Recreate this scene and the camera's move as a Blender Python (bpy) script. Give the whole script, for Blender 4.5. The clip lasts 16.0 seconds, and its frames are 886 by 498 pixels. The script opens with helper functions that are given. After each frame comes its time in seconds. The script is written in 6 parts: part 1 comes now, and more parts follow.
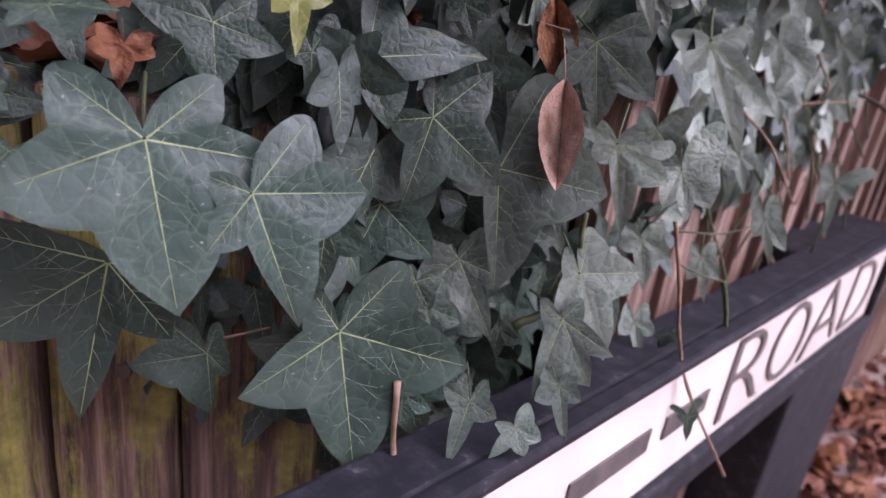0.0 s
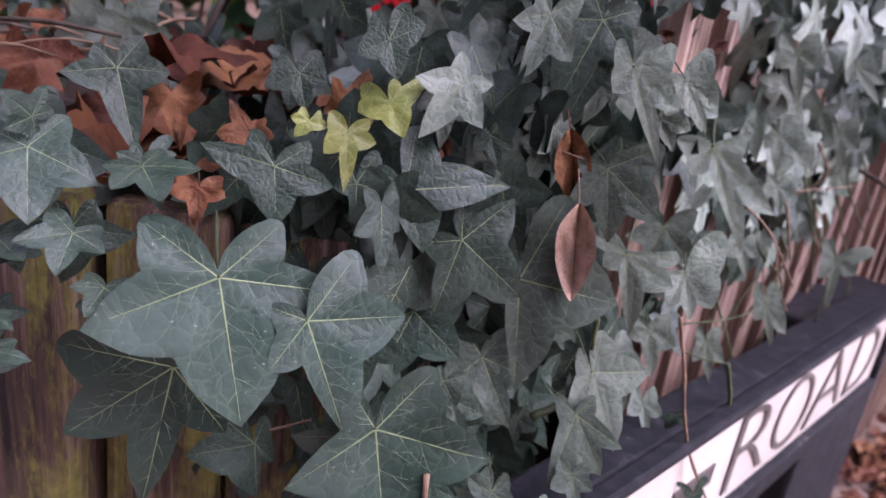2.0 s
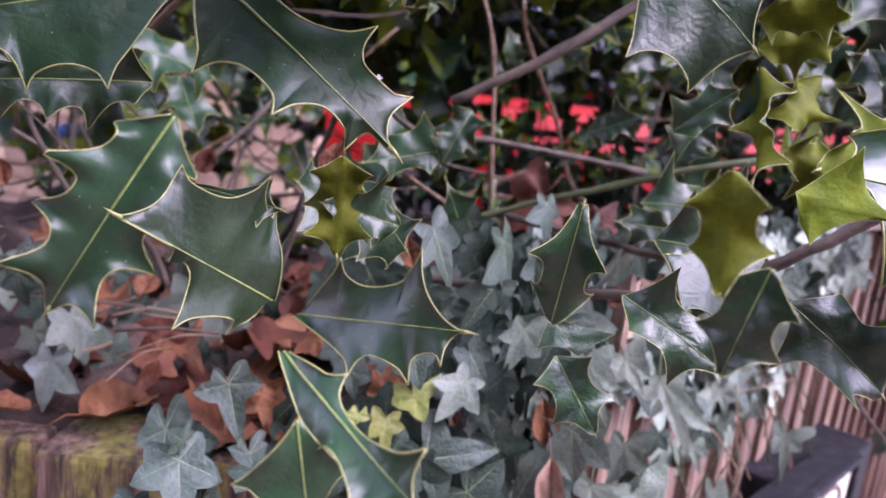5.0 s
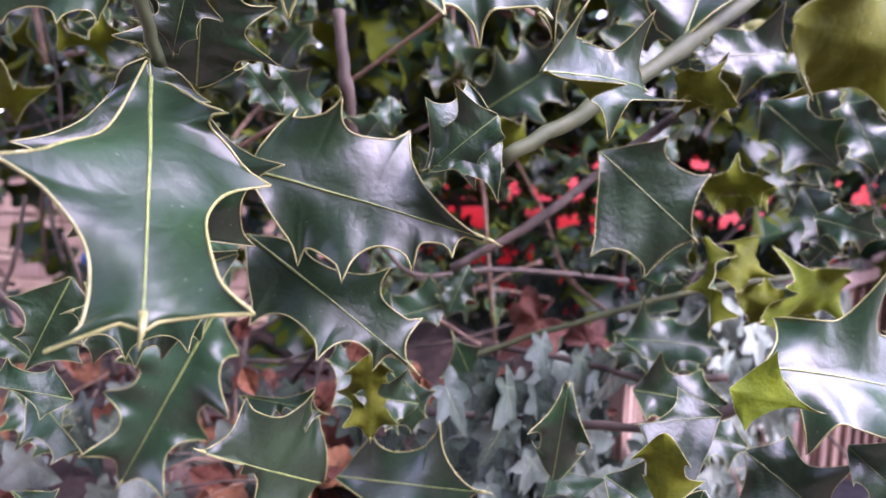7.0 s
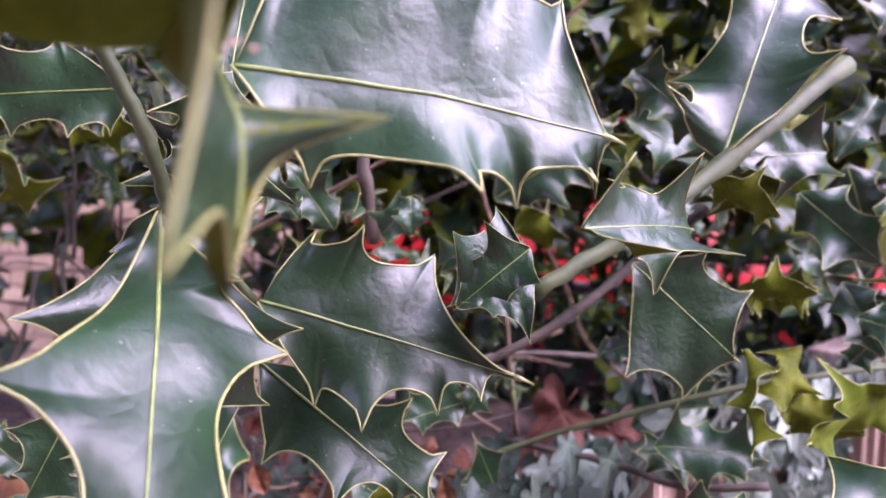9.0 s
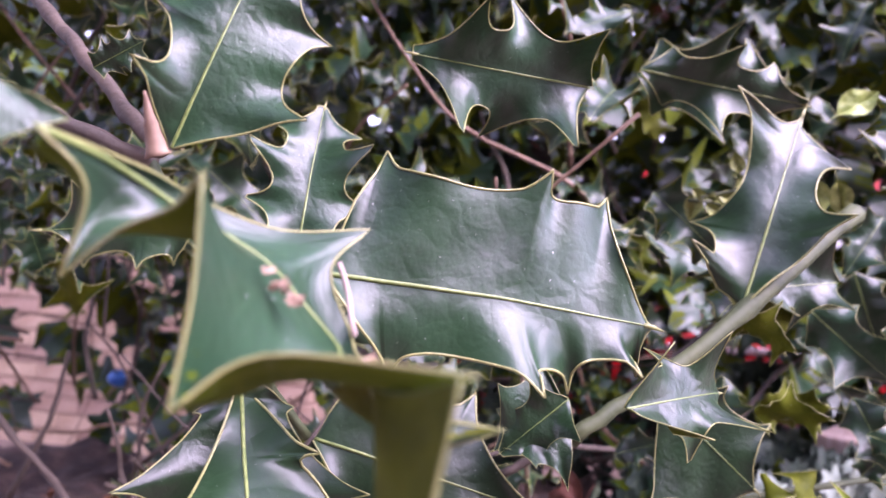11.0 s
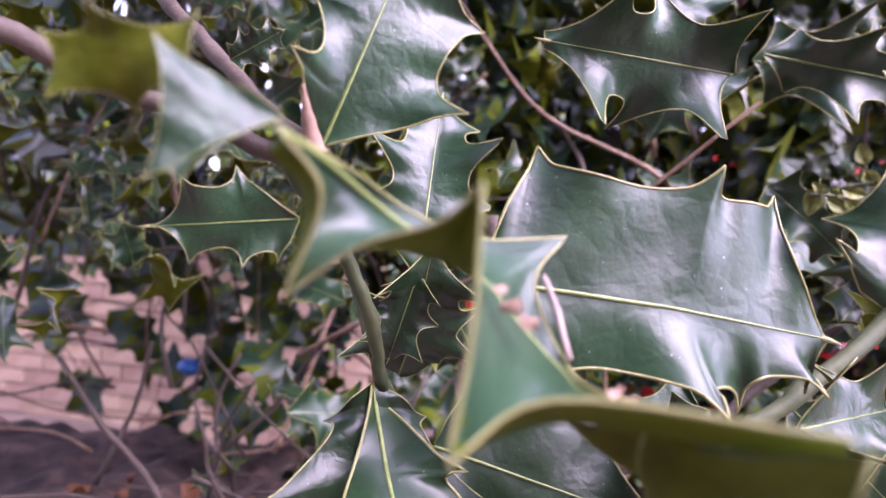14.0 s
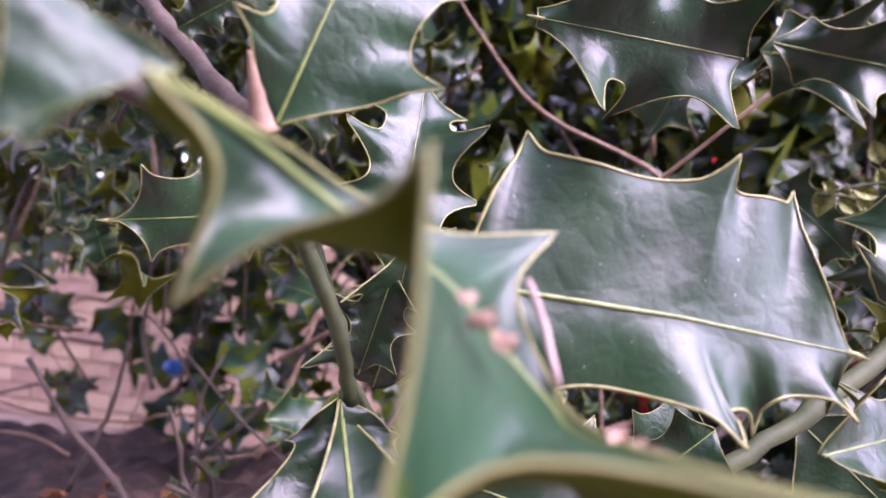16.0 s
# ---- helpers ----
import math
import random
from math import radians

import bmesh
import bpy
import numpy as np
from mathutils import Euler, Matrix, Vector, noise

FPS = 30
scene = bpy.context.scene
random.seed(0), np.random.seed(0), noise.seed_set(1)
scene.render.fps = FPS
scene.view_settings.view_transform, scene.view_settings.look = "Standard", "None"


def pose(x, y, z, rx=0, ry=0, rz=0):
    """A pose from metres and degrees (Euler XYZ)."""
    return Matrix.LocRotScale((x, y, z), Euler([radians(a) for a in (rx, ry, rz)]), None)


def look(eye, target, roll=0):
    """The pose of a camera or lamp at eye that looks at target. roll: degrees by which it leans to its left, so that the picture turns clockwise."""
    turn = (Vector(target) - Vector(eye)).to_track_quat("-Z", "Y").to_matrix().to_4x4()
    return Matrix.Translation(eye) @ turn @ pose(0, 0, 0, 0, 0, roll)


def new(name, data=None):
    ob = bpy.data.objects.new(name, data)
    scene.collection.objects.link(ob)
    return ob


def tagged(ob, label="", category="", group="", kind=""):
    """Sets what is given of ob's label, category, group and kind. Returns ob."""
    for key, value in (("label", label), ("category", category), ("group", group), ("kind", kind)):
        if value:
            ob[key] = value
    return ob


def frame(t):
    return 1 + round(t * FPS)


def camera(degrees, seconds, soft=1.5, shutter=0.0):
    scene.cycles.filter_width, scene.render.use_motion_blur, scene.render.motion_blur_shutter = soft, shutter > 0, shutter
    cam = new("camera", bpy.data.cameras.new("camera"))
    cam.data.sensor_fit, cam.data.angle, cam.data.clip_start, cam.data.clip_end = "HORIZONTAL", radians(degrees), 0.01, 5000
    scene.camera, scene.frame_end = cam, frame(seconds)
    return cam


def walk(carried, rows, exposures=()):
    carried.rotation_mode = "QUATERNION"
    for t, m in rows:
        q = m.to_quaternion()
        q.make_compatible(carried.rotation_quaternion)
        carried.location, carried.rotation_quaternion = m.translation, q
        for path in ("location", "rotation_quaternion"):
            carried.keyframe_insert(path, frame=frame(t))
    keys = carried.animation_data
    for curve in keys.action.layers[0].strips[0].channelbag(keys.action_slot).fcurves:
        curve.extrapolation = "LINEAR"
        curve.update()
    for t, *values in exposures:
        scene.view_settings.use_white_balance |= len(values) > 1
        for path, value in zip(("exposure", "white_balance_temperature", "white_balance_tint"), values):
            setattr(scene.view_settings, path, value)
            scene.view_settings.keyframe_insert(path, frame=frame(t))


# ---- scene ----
cam = camera(66.8, 16.0)
PATH = [
    (0.0, 0.0000, 0.0000, 1.1000, 68.50, -7.50, 0.00),
    (0.5, -0.0011, -0.0010, 1.1028, 69.15, -7.11, 0.23),
    (1.0, -0.0049, -0.0037, 1.1110, 69.70, -7.18, 0.45),
    (1.5, -0.0090, -0.0097, 1.1253, 70.23, -7.69, 0.73),
    (2.0, -0.0133, -0.0192, 1.1440, 70.89, -7.81, 1.13),
    (2.5, -0.0181, -0.0316, 1.1674, 72.13, -7.96, 1.44),
    (3.0, -0.0223, -0.0473, 1.1939, 74.07, -7.81, 1.62),
    (3.5, -0.0287, -0.0630, 1.2199, 76.48, -7.66, 1.11),
    (4.0, -0.0301, -0.0773, 1.2417, 78.04, -6.73, 1.27),
    (4.2, -0.0306, -0.0810, 1.2471, 78.33, -6.86, 1.33),
    (6.3, -0.0260, -0.1705, 1.3351, 81.29, -1.83, 0.61),
    (6.5, -0.0318, -0.1700, 1.3414, 81.99, -0.80, 0.30),
    (7.0, -0.0358, -0.1737, 1.3675, 82.66, -1.17, 0.81),
    (7.5, -0.0433, -0.1676, 1.3830, 83.46, -1.38, 1.05),
    (8.0, -0.0454, -0.1580, 1.3942, 84.28, -1.20, 1.55),
    (8.5, -0.0449, -0.1476, 1.4019, 84.68, -1.29, 1.77),
    (8.7, -0.0435, -0.1469, 1.4054, 84.90, -1.24, 1.87),
    (10.8, -0.0632, -0.1713, 1.4583, 88.99, -2.63, 1.75),
    (11.0, -0.0663, -0.1722, 1.4621, 89.07, -2.69, 2.02),
    (11.5, -0.0793, -0.1740, 1.4661, 90.34, -2.20, 2.99),
    (12.0, -0.0945, -0.1781, 1.4722, 89.54, -2.45, 5.34),
    (12.5, -0.1081, -0.1697, 1.4677, 89.40, -2.56, 5.82),
    (13.0, -0.1078, -0.1574, 1.4639, 88.32, -2.93, 6.13),
    (13.5, -0.1052, -0.1532, 1.4631, 88.05, -2.93, 6.05),
    (14.0, -0.1043, -0.1568, 1.4648, 87.95, -2.89, 5.90),
    (14.5, -0.1034, -0.1566, 1.4638, 87.94, -3.21, 5.94),
    (15.0, -0.1051, -0.1518, 1.4646, 88.23, -3.20, 5.77),
    (15.5, -0.1042, -0.1387, 1.4635, 88.17, -3.50, 5.95),
    (16.0, -0.1009, -0.1284, 1.4634, 88.02, -3.45, 5.60),
]
walk(cam, [(t, pose(*row)) for t, *row in PATH], [(0.0, 2.6, 6100, 45), (3.0, 2.74, 5990, 44), (4.2, 2.98, 5920, 46), (6.5, 3.46, 5820, 52), (8.5, 3.34, 5890, 56), (11.0, 3.34, 5960, 58), (16.0, 3.26, 5980, 58)])

# ---- light ----
world = bpy.data.worlds.new("sky")
scene.world = world
world.use_nodes = True
_nt = world.node_tree
_sky = _nt.nodes.new("ShaderNodeTexSky")
_sky.sky_type = "NISHITA"
_sky.sun_disc = False
_sky.sun_elevation = radians(47)
_sky.sun_rotation = radians(122)
_sky.air_density, _sky.dust_density, _sky.ozone_density = 1.0, 1.0, 1.5
_grey = _nt.nodes.new("ShaderNodeHueSaturation")
_grey.inputs["Saturation"].default_value = 0.5
_nt.links.new(_sky.outputs[0], _grey.inputs["Color"])
_nt.links.new(_grey.outputs[0], _nt.nodes["Background"].inputs[0])
_nt.nodes["Background"].inputs[1].default_value = 0.115
_sun = bpy.data.lights.new("sun", "SUN")
_sun.energy, _sun.angle, _sun.color = 1.25, radians(60), (1.0, 0.975, 0.95)
new("sun", _sun).matrix_world = look((1.85, -0.95, 3.35), (0, 0.2, 1.0))
cam.data.dof.use_dof = True
cam.data.dof.focus_distance = 0.268
cam.data.dof.aperture_fstop = 10.0


# ---- materials ----
class Mat:
    """A node material built step by step."""

    def __init__(self, name, rough=0.5, metal=0.0, spec=0.5):
        self.m = bpy.data.materials.new(name)
        self.m.use_nodes = True
        self.t = self.m.node_tree
        self.b = self.t.nodes["Principled BSDF"]
        self.b.inputs["Roughness"].default_value = rough
        self.b.inputs["Metallic"].default_value = metal
        self.b.inputs["Specular IOR Level"].default_value = spec
        self.co = self.node("ShaderNodeTexCoord")

    def node(self, kind, **values):
        n = self.t.nodes.new(kind)
        for k, v in values.items():
            n.inputs[k.replace("_", " ")].default_value = v
        return n

    def link(self, a, b):
        self.t.links.new(a, b)

    def noise(self, scale, detail=4, space="Object", stretch=None, rough=0.55):
        n = self.node("ShaderNodeTexNoise", Scale=scale, Detail=detail, Roughness=rough)
        src = self.co.outputs[space]
        if stretch:
            mp = self.node("ShaderNodeMapping")
            mp.inputs["Scale"].default_value = stretch
            self.link(src, mp.inputs[0])
            src = mp.outputs[0]
        self.link(src, n.inputs["Vector"])
        return n.outputs["Fac"]

    def ramp(self, fac, *stops):
        r = self.node("ShaderNodeValToRGB")
        el = r.color_ramp.elements
        while len(el) < len(stops):
            el.new(0.5)
        for e, (p, c) in zip(el, stops):
            e.position, e.color = p, (*c, 1)
        self.link(fac, r.inputs[0])
        return r.outputs[0]

    def mix(self, fac, a, b, mode="MIX"):
        x = self.t.nodes.new("ShaderNodeMix")
        x.data_type, x.blend_type = "RGBA", mode
        for s, v in ((0, fac), (6, a), (7, b)):
            if isinstance(v, (int, float)):
                x.inputs[s].default_value = v
            elif isinstance(v, tuple):
                x.inputs[s].default_value = (*v, 1)
            else:
                self.link(v, x.inputs[s])
        return x.outputs[2]

    def vary(self, color, amount=0.25, hue=0.03):
        """Each object a little lighter or darker than the next."""
        info = self.node("ShaderNodeObjectInfo")
        h = self.node("ShaderNodeHueSaturation")
        r = self.node("ShaderNodeMapRange")
        r.inputs["To Min"].default_value, r.inputs["To Max"].default_value = 1 - amount, 1 + amount
        self.link(info.outputs["Random"], r.inputs[0])
        r2 = self.node("ShaderNodeMapRange")
        r2.inputs["To Min"].default_value, r2.inputs["To Max"].default_value = 0.5 - hue, 0.5 + hue
        self.link(info.outputs["Random"], r2.inputs[0])
        self.link(r.outputs[0], h.inputs["Value"])
        self.link(r2.outputs[0], h.inputs["Hue"])
        self.link(color, h.inputs["Color"])
        return h.outputs[0]

    def color(self, c):
        if isinstance(c, tuple):
            self.b.inputs["Base Color"].default_value = (*c, 1)
        else:
            self.link(c, self.b.inputs["Base Color"])
        return self

    def bump(self, height, strength=0.3, dist=0.002):
        n = self.node("ShaderNodeBump", Strength=strength, Distance=dist)
        self.link(height, n.inputs["Height"])
        self.link(n.outputs[0], self.b.inputs["Normal"])
        return self

    def rough(self, fac, lo, hi):
        r = self.node("ShaderNodeMapRange")
        r.inputs["To Min"].default_value, r.inputs["To Max"].default_value = lo, hi
        self.link(fac, r.inputs[0])
        self.link(r.outputs[0], self.b.inputs["Roughness"])
        return self


def leaf_material(name, dark, light, vein, rough, net=11.0, veiny=0.5, spec=0.5, bump=0.25):
    """A leaf blade: mottled ground, a fine net of veins, dust specks."""
    m = Mat(name, rough, spec=spec)
    ground = m.ramp(m.noise(3.0, 5, "UV"), (0.3, dark), (0.75, light))
    v = m.node("ShaderNodeTexVoronoi", Scale=net)
    v.feature = "DISTANCE_TO_EDGE"
    wob = m.node("ShaderNodeTexNoise", Scale=6.0)
    m.link(m.co.outputs["UV"], wob.inputs["Vector"])
    add = m.node("ShaderNodeMix")
    add.data_type = "VECTOR"
    add.inputs[0].default_value = 0.13
    m.link(m.co.outputs["UV"], add.inputs[4])
    m.link(wob.outputs["Color"], add.inputs[5])
    m.link(add.outputs[1], v.inputs["Vector"])
    net_fac = m.ramp(v.outputs["Distance"], (0.0, (veiny,) * 3), (0.07, (0.0,) * 3))
    c = m.mix(net_fac, ground, vein)
    specks = m.ramp(m.noise(60.0, 2, "UV"), (0.70, (0, 0, 0)), (0.76, (0.5, 0.5, 0.5)))
    c = m.mix(specks, c, (0.32, 0.33, 0.30))
    blotch = m.ramp(m.noise(1.7, 7, "UV", rough=0.65), (0.36, (0.62, 0.66, 0.58)), (0.5, (1, 1, 1)), (0.66, (1.22, 1.2, 1.24)))
    c = m.mix(1.0, c, blotch, "MULTIPLY")
    m.color(m.vary(c, 0.28, 0.015))
    m.rough(m.noise(9.0, 6, "UV"), rough * 0.75, min(1.0, rough * 1.35))
    hgt = m.mix(0.55, m.noise(22.0, 6, "UV"), v.outputs["Distance"])
    return m.bump(hgt, bump, 0.002).m


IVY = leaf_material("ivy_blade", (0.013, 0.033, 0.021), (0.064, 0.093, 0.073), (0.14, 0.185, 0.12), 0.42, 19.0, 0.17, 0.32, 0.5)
# two lighter copies of the ivy blade, with sky sheen put into the colour
IVY_HALF_LIT = leaf_material("ivy_blade_half_lit", (0.035, 0.06, 0.043), (0.14, 0.18, 0.145), (0.26, 0.31, 0.22), 0.40, 18.0, 0.2, 0.4, 0.5)
IVY_SKYLIT = leaf_material("ivy_blade_skylit", (0.10, 0.15, 0.112), (0.32, 0.385, 0.315), (0.46, 0.50, 0.42), 0.42, 17.0, 0.2, 0.4, 0.6)
IVY_YOUNG = leaf_material("ivy_blade_young", (0.13, 0.17, 0.03), (0.26, 0.29, 0.07), (0.36, 0.38, 0.14), 0.45, 9.0, 0.5)
IVY_UNDER = leaf_material("ivy_underside", (0.05, 0.08, 0.04), (0.09, 0.12, 0.06), (0.14, 0.17, 0.09), 0.6, 9.0, 0.4)
HOLLY = leaf_material("holly_upper", (0.0065, 0.025, 0.008), (0.015, 0.047, 0.016), (0.024, 0.058, 0.024), 0.355, 13.0, 0.2, 0.47, 0.3)
HOLLY_UNDER = leaf_material("holly_underside", (0.046, 0.064, 0.002), (0.085, 0.102, 0.003), (0.11, 0.12, 0.012), 0.65, 8.0, 0.3, 0.1)
VEIN = Mat("ivy_vein", 0.5)
VEIN.color(VEIN.ramp(VEIN.noise(8.0, 3, "Object"), (0.3, (0.14, 0.20, 0.085)), (0.7, (0.27, 0.33, 0.16))))
MARGIN = Mat("holly_margin", 0.4)
MARGIN.color(MARGIN.ramp(MARGIN.noise(40.0, 3, "Object"), (0.3, (0.16, 0.18, 0.055)), (0.7, (0.30, 0.29, 0.11))))
MIDRIB = Mat("holly_midrib", 0.4)
MIDRIB.color(MIDRIB.ramp(MIDRIB.noise(30.0, 3, "Object"), (0.3, (0.10, 0.15, 0.036)), (0.7, (0.21, 0.26, 0.075))))
STEM = Mat("green_stem", 0.6, spec=0.25)
STEM.color(STEM.ramp(STEM.noise(60.0, 4, "Object"), (0.3, (0.028, 0.042, 0.016)), (0.7, (0.068, 0.082, 0.034))))
STEM.bump(STEM.noise(300.0, 3), 0.3, 0.001)
BARK = Mat("brown_bark", 0.75)
BARK.color(BARK.ramp(BARK.noise(50.0, 6, stretch=(1, 1, 0.3)), (0.3, (0.028, 0.021, 0.014)), (0.72, (0.095, 0.070, 0.050))))
BARK.bump(BARK.noise(160.0, 5), 0.6, 0.002)
TWIG = Mat("dry_twig", 0.7)
TWIG.color(TWIG.ramp(TWIG.noise(90.0, 4), (0.3, (0.11, 0.062, 0.036)), (0.7, (0.24, 0.16, 0.10))))
DEAD = Mat("dead_leaf", 0.65, spec=0.25)
DEAD.color(DEAD.vary(DEAD.ramp(DEAD.noise(5.0, 6, "UV"), (0.25, (0.045, 0.016, 0.008)), (0.5, (0.125, 0.045, 0.021)), (0.78, (0.20, 0.10, 0.06))), 0.5, 0.015))
DEAD.bump(DEAD.noise(18.0, 6, "UV"), 0.5, 0.003)
SPOTTED = Mat("spotted_dead_leaf", 0.5)
_v = SPOTTED.node("ShaderNodeTexVoronoi", Scale=42.0)
SPOTTED.link(SPOTTED.co.outputs["UV"], _v.inputs["Vector"])
_sp = SPOTTED.ramp(_v.outputs["Distance"], (0.16, (0, 0, 0)), (0.3, (1, 1, 1)))
SPOTTED.color(SPOTTED.mix(_sp, (0.09, 0.045, 0.03), SPOTTED.ramp(SPOTTED.noise(4.0, 4, "UV"), (0.3, (0.17, 0.098, 0.062)), (0.7, (0.44, 0.30, 0.215)))))
SPOTTED.bump(SPOTTED.noise(12.0, 5, "UV"), 0.4, 0.002)
BLACK = Mat("weathered_black_paint", 0.5, spec=0.25)
BLACK.color(BLACK.ramp(BLACK.noise(70.0, 9, rough=0.7), (0.45, (0.006, 0.007, 0.009)), (0.60, (0.016, 0.016, 0.020)), (0.72, (0.09, 0.088, 0.085))))
BLACK.rough(BLACK.noise(25.0, 5), 0.45, 0.8)
BLACK.bump(BLACK.noise(120.0, 4), 0.25, 0.001)
WHITE = Mat("cream_enamel", 0.35)
WHITE.color(WHITE.ramp(WHITE.noise(9.0, 6), (0.3, (0.46, 0.42, 0.36)), (0.65, (0.60, 0.56, 0.49))))
LETTER = Mat("letter_paint", 0.4)
LETTER.color(LETTER.ramp(LETTER.noise(60.0, 5), (0.3, (0.035, 0.033, 0.03)), (0.7, (0.12, 0.11, 0.095))))
WOOD = Mat("brown_fence_wood", 0.7)
WOOD.color(WOOD.vary(WOOD.ramp(WOOD.noise(20.0, 9, stretch=(6, 6, 0.3), rough=0.65), (0.30, (0.034, 0.020, 0.014)), (0.5, (0.165, 0.102, 0.075)), (0.70, (0.40, 0.29, 0.225))), 0.35, 0.01))
WOOD.bump(WOOD.noise(30.0, 6, stretch=(8, 8, 0.3)), 0.6, 0.003)
PALE_WOOD = Mat("weathered_pale_wood", 0.75)
PALE_WOOD.color(PALE_WOOD.ramp(PALE_WOOD.noise(20.0, 7, stretch=(6, 6, 0.4)), (0.3, (0.22, 0.15, 0.12)), (0.7, (0.45, 0.36, 0.32))))
PALE_WOOD.bump(PALE_WOOD.noise(40.0, 6), 0.5, 0.002)
MOSSY = Mat("mossy_wood", 0.85)
_w = MOSSY.ramp(MOSSY.noise(24.0, 10, stretch=(5, 5, 0.25), rough=0.68), (0.36, (0.016, 0.010, 0.007)), (0.51, (0.10, 0.058, 0.040)), (0.67, (0.28, 0.185, 0.14)))
_k = MOSSY.ramp(MOSSY.noise(17.0, 10, stretch=(1.6, 1.6, 0.35), rough=0.75), (0.49, (0, 0, 0)), (0.57, (0.85, 0.85, 0.85)))
MOSSY.color(MOSSY.mix(_k, _w, MOSSY.ramp(MOSSY.noise(120.0, 4), (0.3, (0.11, 0.11, 0.016)), (0.7, (0.27, 0.25, 0.05)))))
MOSSY.bump(MOSSY.noise(60.0, 8, stretch=(4, 4, 0.5)), 0.8, 0.004)
SOIL = Mat("leafy_soil", 0.9)
SOIL.color(SOIL.ramp(SOIL.noise(22.0, 8), (0.3, (0.013, 0.009, 0.007)), (0.55, (0.05, 0.032, 0.024)), (0.8, (0.16, 0.105, 0.08))))
SOIL.bump(SOIL.noise(60.0, 8), 1.0, 0.01)
PAVING = Mat("paving", 0.85)
PAVING.color(PAVING.ramp(PAVING.noise(5.0, 8), (0.3, (0.12, 0.085, 0.065)), (0.7, (0.24, 0.18, 0.145))))
PAVING.bump(PAVING.noise(80.0, 6), 0.5, 0.003)
BRICK = Mat("tan_brick", 0.85)
BRICK.color(BRICK.vary(BRICK.ramp(BRICK.noise(12.0, 7), (0.3, (0.38, 0.25, 0.165)), (0.7, (0.55, 0.41, 0.30))), 0.2, 0.012))
BRICK.bump(BRICK.noise(90.0, 6), 0.6, 0.003)
MORTAR = Mat("mortar", 0.95)
MORTAR.color(MORTAR.ramp(MORTAR.noise(40.0, 5), (0.3, (0.28, 0.20, 0.145)), (0.7, (0.38, 0.29, 0.22))))
RED = Mat("red_car_paint", 0.45, spec=0.15)
RED.color(RED.ramp(RED.noise(3.0, 4), (0.3, (0.17, 0.003, 0.003)), (0.7, (0.23, 0.005, 0.004))))
GLASS = Mat("car_glass", 0.05)
GLASS.color((0.02, 0.022, 0.025))
RUBBER = Mat("tyre_rubber", 0.8)
RUBBER.color(RUBBER.ramp(RUBBER.noise(20.0, 4), (0.3, (0.015, 0.015, 0.015)), (0.7, (0.03, 0.03, 0.03))))
CHROME = Mat("bright_metal", 0.25, metal=1.0)
CHROME.color((0.7, 0.7, 0.72))
TRELLIS = Mat("dark_trellis_wood", 0.75)
TRELLIS.color(TRELLIS.ramp(TRELLIS.noise(25.0, 6), (0.3, (0.022, 0.015, 0.013)), (0.7, (0.07, 0.05, 0.043))))
TRELLIS.bump(TRELLIS.noise(60.0, 5), 0.5, 0.002)
VEIN = VEIN.m
VEIN_FINE = Mat("ivy_fine_vein", 0.5, spec=0.3)
VEIN_FINE.color(VEIN_FINE.ramp(VEIN_FINE.noise(6.0, 3, "Object"), (0.3, (0.085, 0.12, 0.075)), (0.7, (0.18, 0.225, 0.145))))
VEIN_FINE = VEIN_FINE.m
MARGIN = MARGIN.m
MIDRIB = MIDRIB.m
STEM = STEM.m
BARK = BARK.m
TWIG = TWIG.m
DEAD = DEAD.m
SPOTTED = SPOTTED.m
BLACK = BLACK.m
WHITE = WHITE.m
LETTER = LETTER.m
WOOD = WOOD.m
PALE_WOOD = PALE_WOOD.m
MOSSY = MOSSY.m
SOIL = SOIL.m
PAVING = PAVING.m
BRICK = BRICK.m
# for the added wall: dark, so little light bounces back onto the ivy
BLOCKER_DARK = Mat("blocker_dark_red", 0.9)
BLOCKER_DARK.color(BLOCKER_DARK.ramp(BLOCKER_DARK.noise(3.0, 8), (0.3, (0.055, 0.034, 0.026)), (0.7, (0.12, 0.075, 0.055))))
BLOCKER_DARK.bump(BLOCKER_DARK.noise(60.0, 6), 0.6, 0.004)
BLOCKER_DARK = BLOCKER_DARK.m
MORTAR = MORTAR.m
RED = RED.m
GLASS = GLASS.m
RUBBER = RUBBER.m
CHROME = CHROME.m
TRELLIS = TRELLIS.m
BLUE = Mat("blue_plastic", 0.35)
BLUE.color(BLUE.ramp(BLUE.noise(60.0, 3), (0.3, (0.03, 0.14, 0.45)), (0.7, (0.05, 0.2, 0.55))))
BLUE = BLUE.m


# ---- mesh helpers ----
def mesh(name, verts, faces, mats, slots=None, uvs=None, smooth=True):
    me = bpy.data.meshes.new(name)
    me.from_pydata([tuple(v) for v in verts], [], faces)
    for m in mats if isinstance(mats, (list, tuple)) else [mats]:
        me.materials.append(m)
    if slots is not None:
        me.polygons.foreach_set("material_index", slots)
    me.polygons.foreach_set("use_smooth", [smooth] * len(me.polygons))
    if uvs is not None:
        layer = me.uv_layers.new(name="UVMap")
        idx = np.empty(len(me.loops), dtype=np.int32)
        me.loops.foreach_get("vertex_index", idx)
        layer.data.foreach_set("uv", np.asarray(uvs, dtype=np.float32)[idx].ravel())
    me.update()
    return me


def child(name, me, parent, label=""):
    ob = new(name, me)
    ob.parent = parent
    return tagged(ob, label) if label else ob


